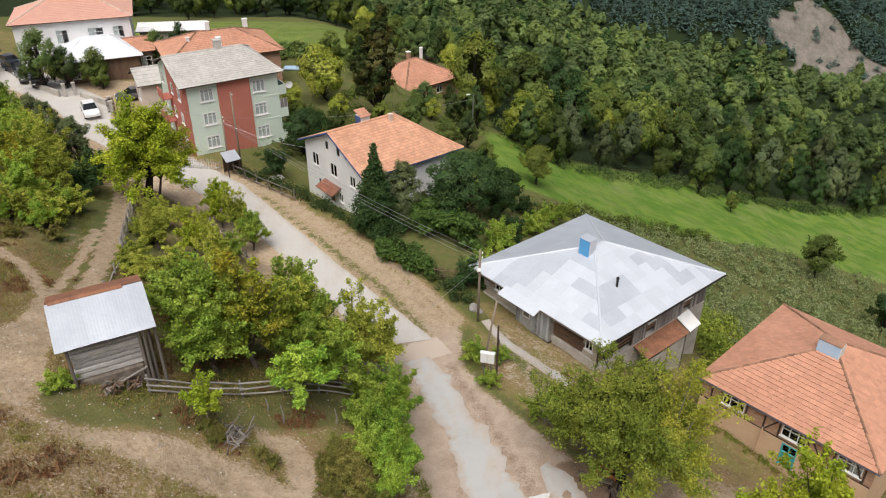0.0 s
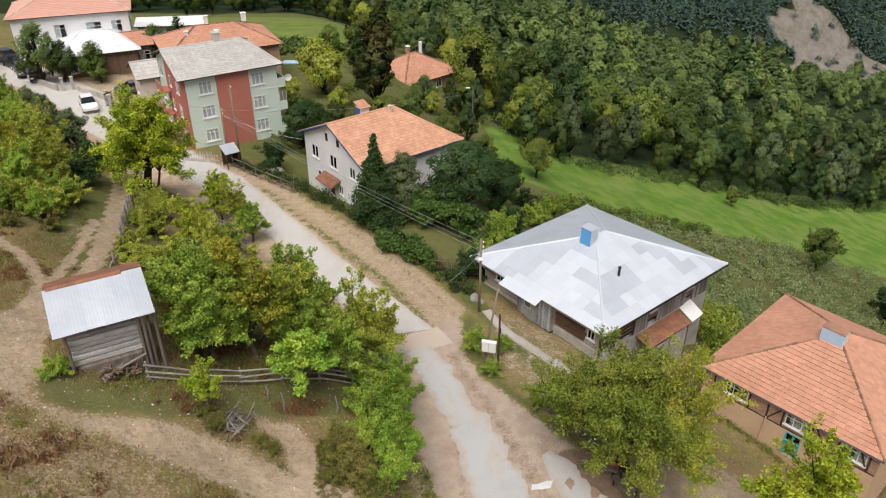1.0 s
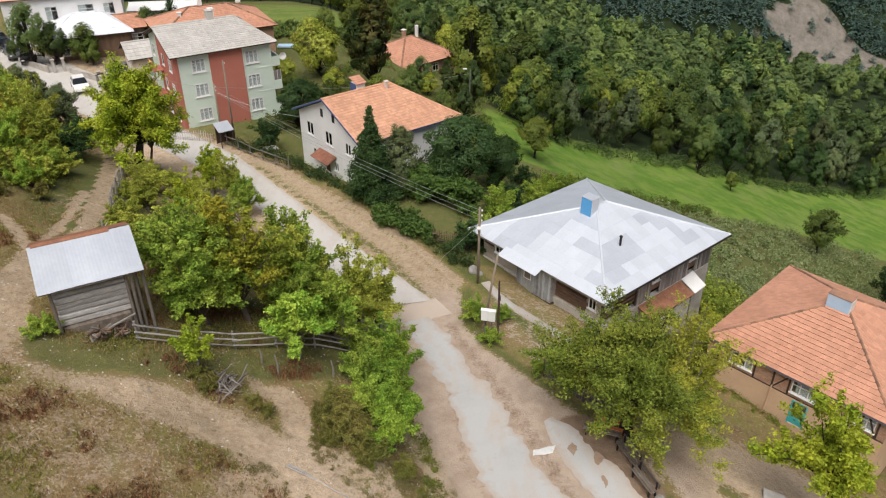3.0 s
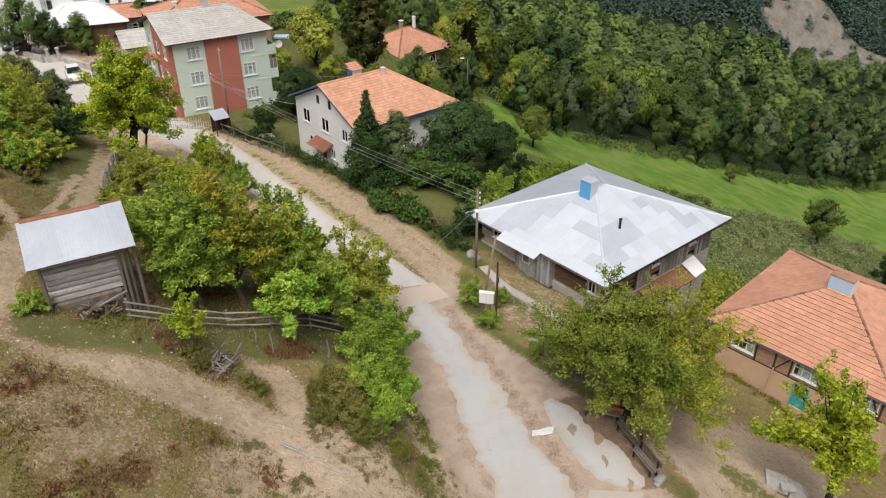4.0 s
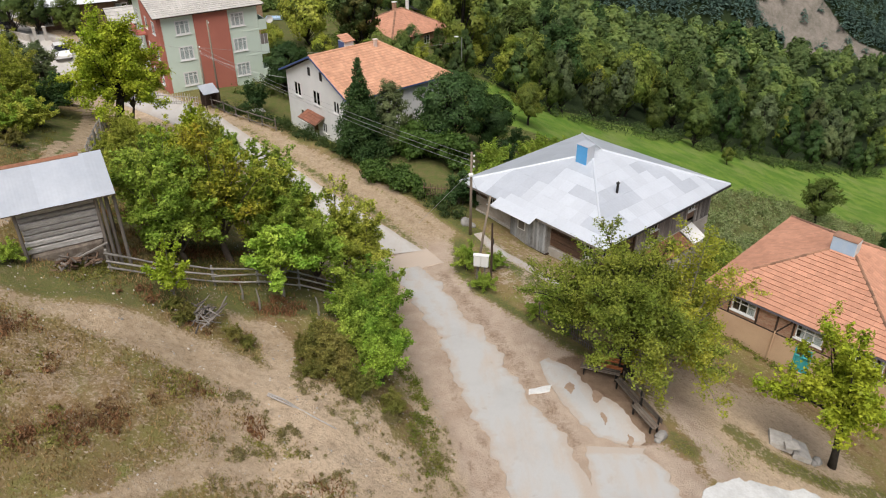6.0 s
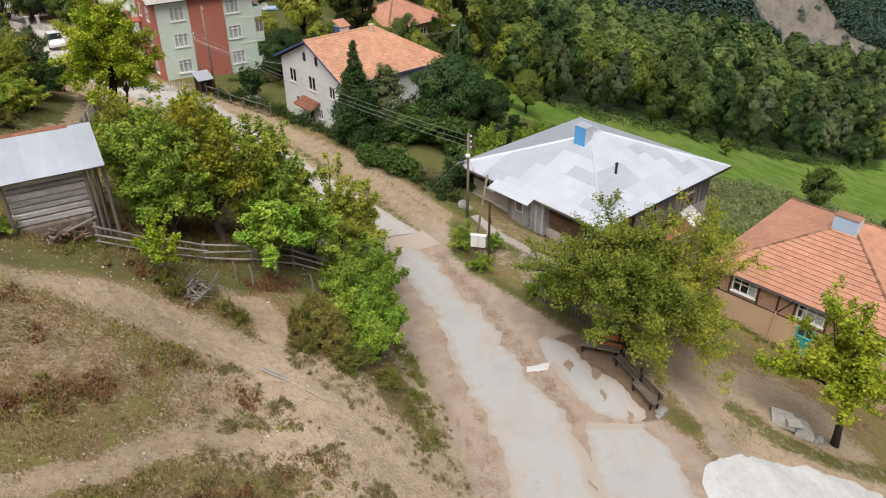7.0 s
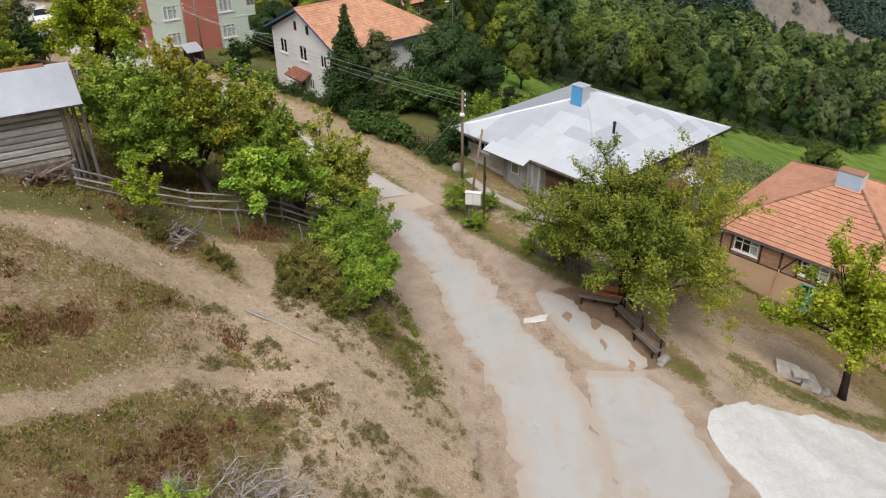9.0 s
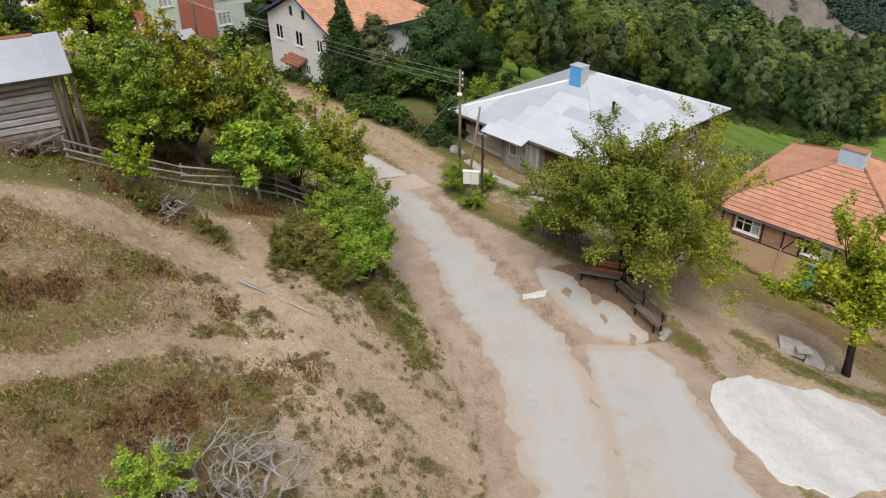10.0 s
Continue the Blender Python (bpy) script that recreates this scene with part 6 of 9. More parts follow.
def tree_meshes(seed, high, wide, stem, lobes, count, size, leaf, wood=None, stem_r=0.14, lobe=0.42, peak=0.0, stems=1, squash=0.8, flat=0.0, shoots=1.6, order=0.6):
    """Trunk and crown of one kind of tree. wide: the crown's breadth; stem: bare height; peak: how far it tapers upward."""
    rnd, rng = random.Random(seed), np.random.default_rng(seed)
    s = Shape()
    centres, radii = [], []
    r = wide / 2
    crown_h = high - stem
    for j in range(stems):
        lean = Vector((rnd.uniform(-0.12, 0.12) * high * (1 if stems == 1 else 2), rnd.uniform(-0.12, 0.12) * high * (1 if stems == 1 else 2), 0))
        foot = Vector((rnd.uniform(-0.2, 0.2), rnd.uniform(-0.2, 0.2), -0.5)) * (1 if stems > 1 else 0.5)
        fork = Vector((0, 0, stem)) + lean * 0.4 + foot * 0.3
        tip = Vector((0, 0, stem + crown_h * 0.7)) + lean
        s.tube([foot, foot * 0.3 + Vector((0, 0, stem * 0.35)), fork, (fork + tip) / 2 + Vector((rnd.uniform(-0.2, 0.2), rnd.uniform(-0.2, 0.2), 0)), tip],
               [stem_r * 1.35, stem_r, stem_r * 0.85, stem_r * 0.5, stem_r * 0.15], 7)
        for k in range(max(1, lobes // stems)):
            t = (k + 0.5) / max(1, lobes // stems)
            a = 2.4 * k + rnd.uniform(-0.5, 0.5) + j
            z = stem + crown_h * (0.16 + 0.72 * t)
            reach = r * (1 - lobe) * math.sqrt(max(0.05, 1 - (2 * t - 0.75) ** 2 * 0.8)) * (1 - peak * t) * (1.12 * math.sqrt(rnd.uniform(0.12, 1.0)) if lobes > 20 else rnd.uniform(0.75, 1.1))
            c = Vector((math.cos(a) * reach, math.sin(a) * reach, z)) + lean * t
            size_k = r * lobe * rnd.uniform(0.75, 1.2) * (1 - 0.65 * peak * t)
            centres.append(c)
            radii.append(size_k)
            root = fork + (tip - fork) * max(0.0, t - 0.35)
            s.tube([root, (root + c) / 2 + Vector((0, 0, -0.1)), c], [stem_r * 0.42, stem_r * 0.26, stem_r * 0.08], 5)
            for m in range(3):
                q = c + Vector((rnd.uniform(-1, 1), rnd.uniform(-1, 1), rnd.uniform(-0.6, 0.9))) * size_k * 0.75
                s.tube([(root + c) / 2 * 0.35 + c * 0.65, q], [stem_r * 0.14, stem_r * 0.05], 4)
                if rnd.random() < 0.6:
                    centres.append(q)
                    radii.append(size_k * rnd.uniform(0.35, 0.6))
    # young shoots that stand out of the crown and break its outline
    for k in range(int(lobes * shoots)):
        c, rad = centres[k % len(centres)], radii[k % len(centres)]
        way = Vector((rnd.uniform(-1, 1), rnd.uniform(-1, 1), rnd.uniform(0.1, 1.3))).normalized()
        tip = Vector(c) + way * rad * rnd.uniform(1.25, 1.8)
        s.tube([c, tip], [stem_r * 0.08, stem_r * 0.03], 3, False)
        for m in range(3):
            centres.append(Vector(c) + (tip - Vector(c)) * (0.66 + 0.17 * m))
            radii.append(rad * (0.30 - 0.06 * m))
    v, f = tri_leaves(leaves_on(centres, radii, count, size, rng, flat, squash=squash, order=order, heart=(0, 0, stem + 0.42 * crown_h))[0])
    return s.mesh("trunk", wood or bark, True), leaf_mesh("crown", v, f, leaf)


def spray_tree(seed, high, wide, stem, limbs, count, size, leaf, wood=None, stem_r=0.14, stems=1, twigs=8, up=0.35, uneven=0.3, fluff=0.13, droop=0.0, low=8, order=0.55, off=(0.0, 0.0), sway=0.1):
    """A tree of limbs, twigs and leaf sprays. low: the angle of the lowest limbs; uneven: how much the limbs differ in reach; off: how far the crown sits beside the stem."""
    rnd, rng = random.Random(seed), np.random.default_rng(seed)
    s = Shape()
    r, crown_h = wide / 2, high - stem
    tops = []
    for j in range(stems):
        foot = Vector((rnd.uniform(-1, 1), rnd.uniform(-1, 1), 0)) * (0.18 * r if stems > 1 else 0.0) + Vector((0, 0, -0.5))
        fork = Vector((foot.x + rnd.uniform(-sway, sway) * high + 0.4 * off[0], foot.y + rnd.uniform(-sway, sway) * high + 0.4 * off[1], stem))
        s.tube([foot, (foot + fork) / 2 + Vector((rnd.uniform(-0.1, 0.1), rnd.uniform(-0.1, 0.1), 0)) * stem, fork], [stem_r * 1.4, stem_r, stem_r * 0.85], 8)
        tops.append(fork)
    a0, a1 = [], []
    for k in range(limbs):
        fork = tops[k % stems]
        t = (k + 0.5) / limbs
        az = 2.399 * k + rnd.uniform(-0.4, 0.4)
        el = radians(low + (86 - low) * t ** 1.15)
        reach = rnd.uniform(1 - uneven, 1.0 + 0.35 * uneven)
        tip = fork + Vector((math.cos(az) * math.cos(el) * r + off[0], math.sin(az) * math.cos(el) * r + off[1], math.sin(el) * crown_h)) * reach
        tip.z -= droop * r * math.cos(el) * reach
        mid = fork + (tip - fork) * 0.5 + Vector((rnd.uniform(-0.08, 0.08) * r, rnd.uniform(-0.08, 0.08) * r, up * 0.35 * crown_h * math.cos(el)))
        pts = [fork, fork + (mid - fork) * 0.55 + Vector((0, 0, 0.04 * crown_h)), mid, mid + (tip - mid) * 0.55 + Vector((0, 0, 0.03 * crown_h)), tip]
        s.tube(pts, [stem_r * 0.42, stem_r * 0.28, stem_r * 0.17, stem_r * 0.09, stem_r * 0.03], 5, False)
        for m in range(twigs):
            q = 0.30 + 0.70 * (m + rnd.random()) / twigs
            i = min(3, int(q * 4))
            p = pts[i] + (pts[i + 1] - pts[i]) * (q * 4 - i)
            way = ((tip - fork).normalized() * 0.8 + Vector((rnd.uniform(-1, 1), rnd.uniform(-1, 1), rnd.uniform(-0.5, 1.0)))).normalized()
            long = r * rnd.uniform(0.16, 0.34) * (1.25 - 0.6 * q)
            e = p + way * long
            s.tube([p, e], [stem_r * 0.06, stem_r * 0.02], 3, False)
            a0.append(p), a1.append(e)
            for n in range(3):
                w2 = (way + Vector((rnd.uniform(-1, 1), rnd.uniform(-1, 1), rnd.uniform(-0.4, 1.0))) * 0.9).normalized()
                b = p + way * long * rnd.uniform(0.25, 0.9)
                e2 = b + w2 * long * rnd.uniform(0.4, 0.75)
                s.tube([b, e2], [stem_r * 0.03, stem_r * 0.012], 3, False)
                a0.append(b), a1.append(e2)
    a0, a1 = np.array(a0), np.array(a1)
    length = np.linalg.norm(a1 - a0, axis=1)
    wgt = length * rng.uniform(0.3, 1.7, len(length))
    which = rng.choice(len(a0), count, p=wgt / wgt.sum())
    t = rng.random(count)[:, None] * 1.06
    axis = (a1 - a0)[which] / length[which][:, None]
    at = a0[which] + (a1 - a0)[which] * t + rng.normal(size=(count, 3)) * fluff * (1.15 - 0.6 * t) * np.array([1, 1, 0.7])
    nrm = np.array([0, 0, 0.8]) + order * rng.normal(size=(count, 3))
    nrm /= np.linalg.norm(nrm, axis=1, keepdims=True)
    d = np.cross(nrm, axis + 0.8 * rng.normal(size=(count, 3)))
    d /= np.linalg.norm(d, axis=1, keepdims=True)
    b = np.cross(nrm, d)
    sz = (size * (0.6 + 0.8 * rng.random(count)))[:, None]
    fold = nrm * sz * 0.2
    v = np.stack([at + d * sz, at - d * sz * 0.8 + b * sz * 0.72 + fold, at - d * sz * 0.8 - b * sz * 0.72 - fold], 1).reshape(-1, 3)
    return s.mesh("trunk", wood or bark, True), leaf_mesh("crown", v, np.arange(len(v)).reshape(-1, 3), leaf)


def fir_meshes(seed, high, wide, count, size, leaf):
    """An evergreen that tapers to a point, with drooping sprays."""
    rng = np.random.default_rng(seed)
    s = Shape().tube([(0, 0, -0.5), (0, 0, high * 0.5), (0, 0, high * 0.97)], [0.18, 0.1, 0.02], 7)
    centres, radii = [], []
    n = int(high * 9)
    for k in range(n):
        t = k / n
        a = 2.4 * k
        reach = wide / 2 * (1 - t) ** 0.75 * (0.4 + 0.6 * rng.random())
        c = (math.cos(a) * reach * 0.72, math.sin(a) * reach * 0.72, high * (0.10 + 0.88 * t))
        centres.append(c)
        radii.append(max(0.22, reach * 0.46))
        s.tube([(0, 0, c[2] + 0.2), c], [0.05, 0.015], 4)
    v, f = tri_leaves(leaves_on(centres, radii, count, size, rng, -0.2, squash=0.85)[0])
    return s.mesh("trunk", dark_bark, True), leaf_mesh("crown", v, f, leaf)


KINDS = {}


def plant(kind, x, y, turn=0.0, scale=1.0, name="tree", label="", group="", sink=0.1, category="tree", tall=1.0):
    """Sets a plant of one kind on the ground."""
    trunk, crown = KINDS[kind]
    t = thing(name, label, category, pose(x, y, gz(x, y) - sink, 0, 0, turn) @ Matrix.Diagonal((scale, scale, scale * tall, 1)), group)
    part("trunk", trunk, None, t)
    part("crown", crown, None, t)
    return t


KINDS["walnut"] = spray_tree(11, 9.5, 8.8, 2.4, 44, 50000, 0.100, leaf_yellow, dark_bark, 0.40, twigs=11, fluff=0.26, low=-6, uneven=0.2)
KINDS["fruit"] = spray_tree(12, 5.6, 5.4, 0.9, 26, 17000, 0.070, leaf_mid, bark, 0.14, twigs=9, fluff=0.12, uneven=0.42, up=0.5)
KINDS["fruit_b"] = spray_tree(13, 5.2, 4.4, 0.8, 22, 14000, 0.070, leaf_mid, bark, 0.13, twigs=9, fluff=0.12, up=0.6, uneven=0.45)
KINDS["fruit_olive"] = spray_tree(43, 5.4, 4.4, 0.8, 22, 13000, 0.068, leaf_olive, bark, 0.13, twigs=9, fluff=0.12, up=0.6, uneven=0.5)
KINDS["turning"] = spray_tree(14, 6.0, 5.2, 1.0, 26, 16000, 0.068, leaf_turn, bark, 0.15, twigs=9, fluff=0.12, uneven=0.4)
KINDS["bright"] = spray_tree(15, 4.4, 4.0, 1.4, 18, 9500, 0.090, leaf_bright, pale_bark, 0.09, twigs=8, fluff=0.14, droop=0.1, sway=0.03)
KINDS["elm"] = spray_tree(16, 7.4, 9.6, 2.4, 52, 74000, 0.062, leaf_elm, dark_bark, 0.34, twigs=12, fluff=0.18, uneven=0.46, low=2, up=0.5, off=(-0.5, 0.4))
KINDS["feathery"] = spray_tree(41, 7.8, 6.8, 1.2, 40, 36000, 0.056, leaf_feather, pale_bark, 0.18, twigs=10, fluff=0.15, uneven=0.5, low=-6, up=0.6, off=(0.6, -0.2))
KINDS["airy"] = spray_tree(17, 5.4, 5.0, 1.5, 16, 5600, 0.090, leaf_yellow, bark, 0.12, twigs=7, fluff=0.13, uneven=0.4)
KINDS["yard"] = spray_tree(44, 8.6, 6.4, 3.1, 26, 15000, 0.092, leaf_yellow, dark_bark, 0.19, twigs=9, fluff=0.17, uneven=0.45, low=6, sway=0.012, off=(-1.0, 0.1))
KINDS["bush"] = spray_tree(18, 3.2, 2.8, 0.15, 24, 12500, 0.052, leaf_bright, bark, 0.05, 3, 7, fluff=0.10, uneven=0.5, up=0.3, low=26)
KINDS["bush_mid"] = spray_tree(19, 2.4, 3.2, 0.15, 24, 8500, 0.062, leaf_mid, bark, 0.05, 3, 7, fluff=0.10, uneven=0.45, up=0.6)
KINDS["bush_brown"] = spray_tree(42, 2.2, 3.2, 0.15, 22, 8000, 0.056, leaf_olive_brown, bark, 0.05, 3, 7, fluff=0.10, uneven=0.5, up=0.5)
KINDS["bush_olive"] = spray_tree(45, 2.6, 3.4, 0.15, 24, 8000, 0.070, leaf_olive, bark, 0.05, 3, 7, fluff=0.11, uneven=0.45, up=0.5)
KINDS["bush_dark"] = spray_tree(20, 2.6, 3.2, 0.15, 22, 6000, 0.080, leaf_dark, bark, 0.05, 3, 7, fluff=0.12, uneven=0.4, up=0.6)
KINDS["sapling"] = spray_tree(21, 3.2, 2.3, 0.8, 12, 2800, 0.070, leaf_sapling, pale_bark, 0.05, 2, 6, fluff=0.10, uneven=0.5)
KINDS["dark_tree"] = tree_meshes(22, 7.5, 7.5, 0.8, 44, 22000, 0.085, leaf_dark, dark_bark, 0.2, 0.22, shoots=2.0)
KINDS["meadow_tree"] = tree_meshes(46, 5.6, 4.6, 1.2, 26, 7000, 0.085, leaf_wood_light, dark_bark, 0.14, 0.26, shoots=2.0)
KINDS["tall_tree"] = tree_meshes(23, 14.5, 5.8, 1.0, 70, 15000, 0.13, leaf_bronze, dark_bark, 0.28, 0.22, peak=0.5, shoots=1.2)
KINDS["grey_tree"] = tree_meshes(24, 7.0, 4.6, 0.6, 34, 12500, 0.075, leaf_grey, bark, 0.14, 0.28, peak=0.2)
for k, (name, high, wide, leaf, peak, lobes) in enumerate((("wood_a", 10.0, 7.2, leaf_wood, 0.1, 30), ("wood_b", 10.5, 5.6, leaf_wood, 0.4, 30), ("wood_c", 9.0, 7.0, leaf_wood_light, 0.1, 30), ("wood_d", 7.5, 6.6, leaf_olive, 0.0, 26),
                                                           ("wood_e", 11.0, 6.4, leaf_dark, 0.35, 30), ("wood_f", 9.0, 6.6, leaf_elm, 0.15, 28), ("wood_g", 8.0, 5.6, leaf_turn, 0.1, 24))):
    KINDS[name] = tree_meshes(25 + k, high, wide, 0.8, lobes, 6200, 0.135, leaf, dark_bark, 0.18, 0.25, peak=peak, shoots=1.1, order=0.26, squash=1.0)
KINDS["willow"] = tree_meshes(40, 9.5, 5.6, 0.8, 30, 6600, 0.125, leaf_grey, dark_bark, 0.18, 0.24, peak=0.3, shoots=1.2, order=0.26, squash=1.25)
KINDS["fir"] = fir_meshes(31, 10.0, 5.4, 24000, 0.085, leaf_dark)

# walnut by the village road
plant("walnut", -26.4, 60.0, 0, 0.9, tall=1.05, label="spreading walnut tree with yellow-green leaves beside the road")
plant("airy", -27.4, 65.0, 60, 1.0, label="slender young tree under the walnut")
# fenced orchard between the track and the road
orchard = "trees of the fenced orchard"
for kind, x, y, turn, sc in (("fruit", -14.0, 35.0, 10, 1.0), ("turning", -10.9, 35.0, 80, 1.1), ("fruit_b", -12.9, 33.6, 200, 0.95), ("fruit", -9.4, 37.6, 140, 1.05), ("fruit_olive", -7.9, 37.4, 20, 1.05),
                             ("fruit_olive", -5.6, 40.2, 260, 0.95), ("fruit_olive", -4.3, 40.4, 100, 0.85), ("fruit_b", -8.6, 35.4, 300, 0.8), ("fruit", -16.2, 38.4, 45, 0.8), ("fruit_b", -6.4, 36.5, 170, 0.9), ("fruit", -14.0, 40.0, 220, 0.75)):
    plant(kind, x, y, turn, sc * 1.18, "fruit_tree", "turning fruit tree with yellow-brown leaves in the orchard" if kind == "turning" else "leafy green fruit tree in the fenced orchard", orchard)
plant("bright", -8.0, 32.6, 0, 1.0, "fruit_tree", "young bright green fruit tree at the fence", orchard)
for kind, x, y, turn, sc in (("fruit_olive", -18.1, 59.6, 0, 0.85), ("airy", -21.4, 62.4, 60, 0.8), ("airy", -20.0, 60.6, 170, 0.75), ("fruit", -16.8, 57.0, 120, 0.7), ("bush_mid", -17.3, 43.0, 200, 0.9), ("bush_olive", -20.6, 44.0, 20, 0.8), ("bush_olive", -24.0, 55.6, 90, 0.75), ("bush_olive", -22.6, 53.4, 250, 0.8),
                             ("fruit_olive", -21.6, 49.4, 310, 0.72), ("bush_olive", -23.9, 52.0, 10, 0.6), ("bush_olive", -22.0, 46.0, 70, 0.8), ("airy", -18.6, 49.4, 190, 0.7), ("bush_olive", -19.4, 46.6, 190, 0.8), ("fruit_olive", -16.4, 47.6, 30, 0.8), ("bush_olive", -20.6, 56.2, 140, 0.6), ("bush_mid", -17.4, 52.8, 75, 0.8), ("bush_olive", -22.6, 57.6, 20, 0.6), ("bush_olive", -24.6, 57.4, 220, 0.5), ("bush_olive", -20.2, 53.2, 100, 0.6), ("bush_olive", -19.0, 54.6, 320, 0.55), ("bush_olive", -22.4, 50.6, 60, 0.6), ("bush_olive", -18.0, 46.0, 10, 0.6), ("bush_olive", -21.6, 59.4, 200, 0.5), ("bush_brown", -18.4, 56.4, 250, 0.5)):
    plant(kind, x, y, turn, sc, "fruit_tree" if "bush" not in kind else "bush", {"bush_mid": "green bush in the upper garden", "bush_olive": "yellow-green overgrown bush in the upper garden"}.get(kind, "light green fruit tree in the upper garden"), "upper garden plants", category="tree" if "bush" not in kind else "bush")
# bushes on the bank of the road
for kind, x, y, turn, sc in (("bush", -3.0, 36.2, 40, 1.15), ("bush", -3.0, 33.9, 0, 1.15), ("bush", -2.6, 31.4, 70, 1.05), ("bush", -2.5, 29.2, 150, 1.1), ("bush", -2.6, 27.2, 210, 0.9), ("bush_brown", -3.4, 25.4, 290, 0.7), ("bush_brown", -4.9, 26.6, 90, 0.75), ("bush_brown", -5.6, 28.0, 160, 0.7), ("bush_brown", -1.9, 25.6, 10, 0.55), ("bush_mid", -4.6, 36.0, 30, 1.1), ("bush_mid", -4.3, 32.0, 260, 0.95),
                             ("bush_mid", -4.2, 29.6, 110, 0.95), ("bush_brown", -4.6, 27.4, 20, 0.85), ("bush_brown", -5.3, 25.9, 330, 0.55), ("bush_brown", -6.0, 27.2, 190, 0.5)):
    plant(kind, x, y, turn, sc, "bush", "bright green bush on the road bank" if kind == "bush" else "olive-brown scrub on the road bank" if kind == "bush_brown" else "green bush on the road bank", "bushes on the bank", category="bush")
plant("sapling", -12.0, 28.5, 0, 1.02, "sapling", "thin yellow-green sapling by the fence", category="sapling")
for x, y, turn, sc in ((-11.2, 27.6, 0, 0.42), (-9.2, 27.2, 80, 0.36), (-12.0, 28.0, 150, 0.35), (-8.5, 26.9, 200, 0.3)):
    plant("bush_brown", x, y, turn, sc, "bush", "low olive-brown scrub round the branch pile", "scrub by the path", category="bush")
# the elm over the benches, the yard tree
plant("elm", 10.3, 30.4, 0, 1.0, label="broad green elm over the benches")
plant("feathery", 12.3, 30.0, 0, 1.12, label="feathery yellow-green tree grown into the elm")
plant("yard", 20.9, 27.3, 0, 1.0, label="young tree with yellow-green leaves in the yard")
for x, y, turn, sc in ((4.2, 41.6, 0, 0.5), (6.0, 35.6, 60, 0.45), (7.2, 36.6, 100, 0.6), (7.9, 34.0, 200, 0.5)):
    plant("bush_mid", x, y, turn, sc, "bush", "scruffy green bush at the roadside fence", "roadside bushes", category="bush")
# round the white house
plant("fir", -6.0, 60.3, 0, 0.92, label="dark evergreen before the white house")
plant("grey_tree", -3.9, 61.8, 0, 1.0, label="grey-green tree before the white house")
plant("dark_tree", 1.2, 64.8, 0, 1.05, label="dense dark tree beside the white house")
plant("dark_tree", 5.6, 67.4, 90, 0.75, label="dense dark tree beside the white house")
plant("dark_tree", -16.0, 79.0, 40, 0.82, label="dark tree between the white house and the flats")
plant("tall_tree", -8.7, 89.5, 0, 1.05, label="tall slender tree with bronze tips")
plant("wood_d", -15.2, 95.0, 0, 1.05, label="light green tree standing in the field")
plant("bush_mid", 2.3, 41.6, 30, 0.62, "bush", "thin green bush round the meter post", "roadside bushes", category="bush", tall=1.3)
plant("bush_mid", 3.1, 38.9, 130, 0.5, "bush", "thin green bush round the meter post", "roadside bushes", category="bush")
plant("bush", 7.4, 34.2, 10, 0.95, "bush", "bright green bush hanging over the paling fence", "roadside bushes", category="bush")


# ---------------------------------------------------------------- woods, hedges, crops
rnd = random.Random(77)
# single trees on and round the meadow
for kind, x, y, sc, label in (("meadow_tree", 11.3, 82.8, 1.0, "small round tree standing alone in the meadow"), ("meadow_tree", 46.0, 106.5, 0.55, "young tree standing in the meadow"),
                              ("meadow_tree", 50.5, 86.0, 1.25, "round leafy tree at the foot of the meadow"), ("wood_e", 54.0, 74.5, 0.72, "dark tree at the edge of the bean field"),
                              ("wood_f", 10.8, 100.5, 0.9, "broad light green tree above the meadow"), ("wood_d", -1.6, 95.0, 0.42, "low bush before the brick cottage"),
                              ("wood_b", 1.4, 96.6, 0.6, "leafy tree before the brick cottage"), ("wood_a", -2.8, 96.8, 0.5, "leafy tree before the brick cottage"), ("wood_c", 3.4, 99.8, 0.6, "leafy tree beside the brick cottage"),
                              ("wood_e", 4.5, 123.0, 0.85, "dark slender tree behind the brick cottage"), ("wood_d", -13.0, 88.5, 0.45, "olive bush in the garden"), ("wood_c", -17.6, 86.0, 0.42, "light green tree in the garden"), ("wood_a", -12.4, 83.6, 0.4, "leafy bush in the garden"), ("wood_d", -19.0, 92.0, 0.5, "olive tree in the garden"), ("wood_c", -7.0, 84.6, 0.5, "light green tree behind the white house"), ("wood_a", -3.6, 87.0, 0.55, "leafy tree behind the white house"), ("wood_c", 0.4, 85.2, 0.5, "light green tree behind the white house"), ("wood_b", 3.2, 88.6, 0.55, "leafy tree behind the white house"), ("wood_c", 5.2, 82.6, 0.42, "light green tree behind the white house"), ("wood_a", -3.0, 118.0, 0.8, "leafy tree behind the brick cottage")):
    plant(kind, x, y, rnd.uniform(0, 360), sc, "tree", label)
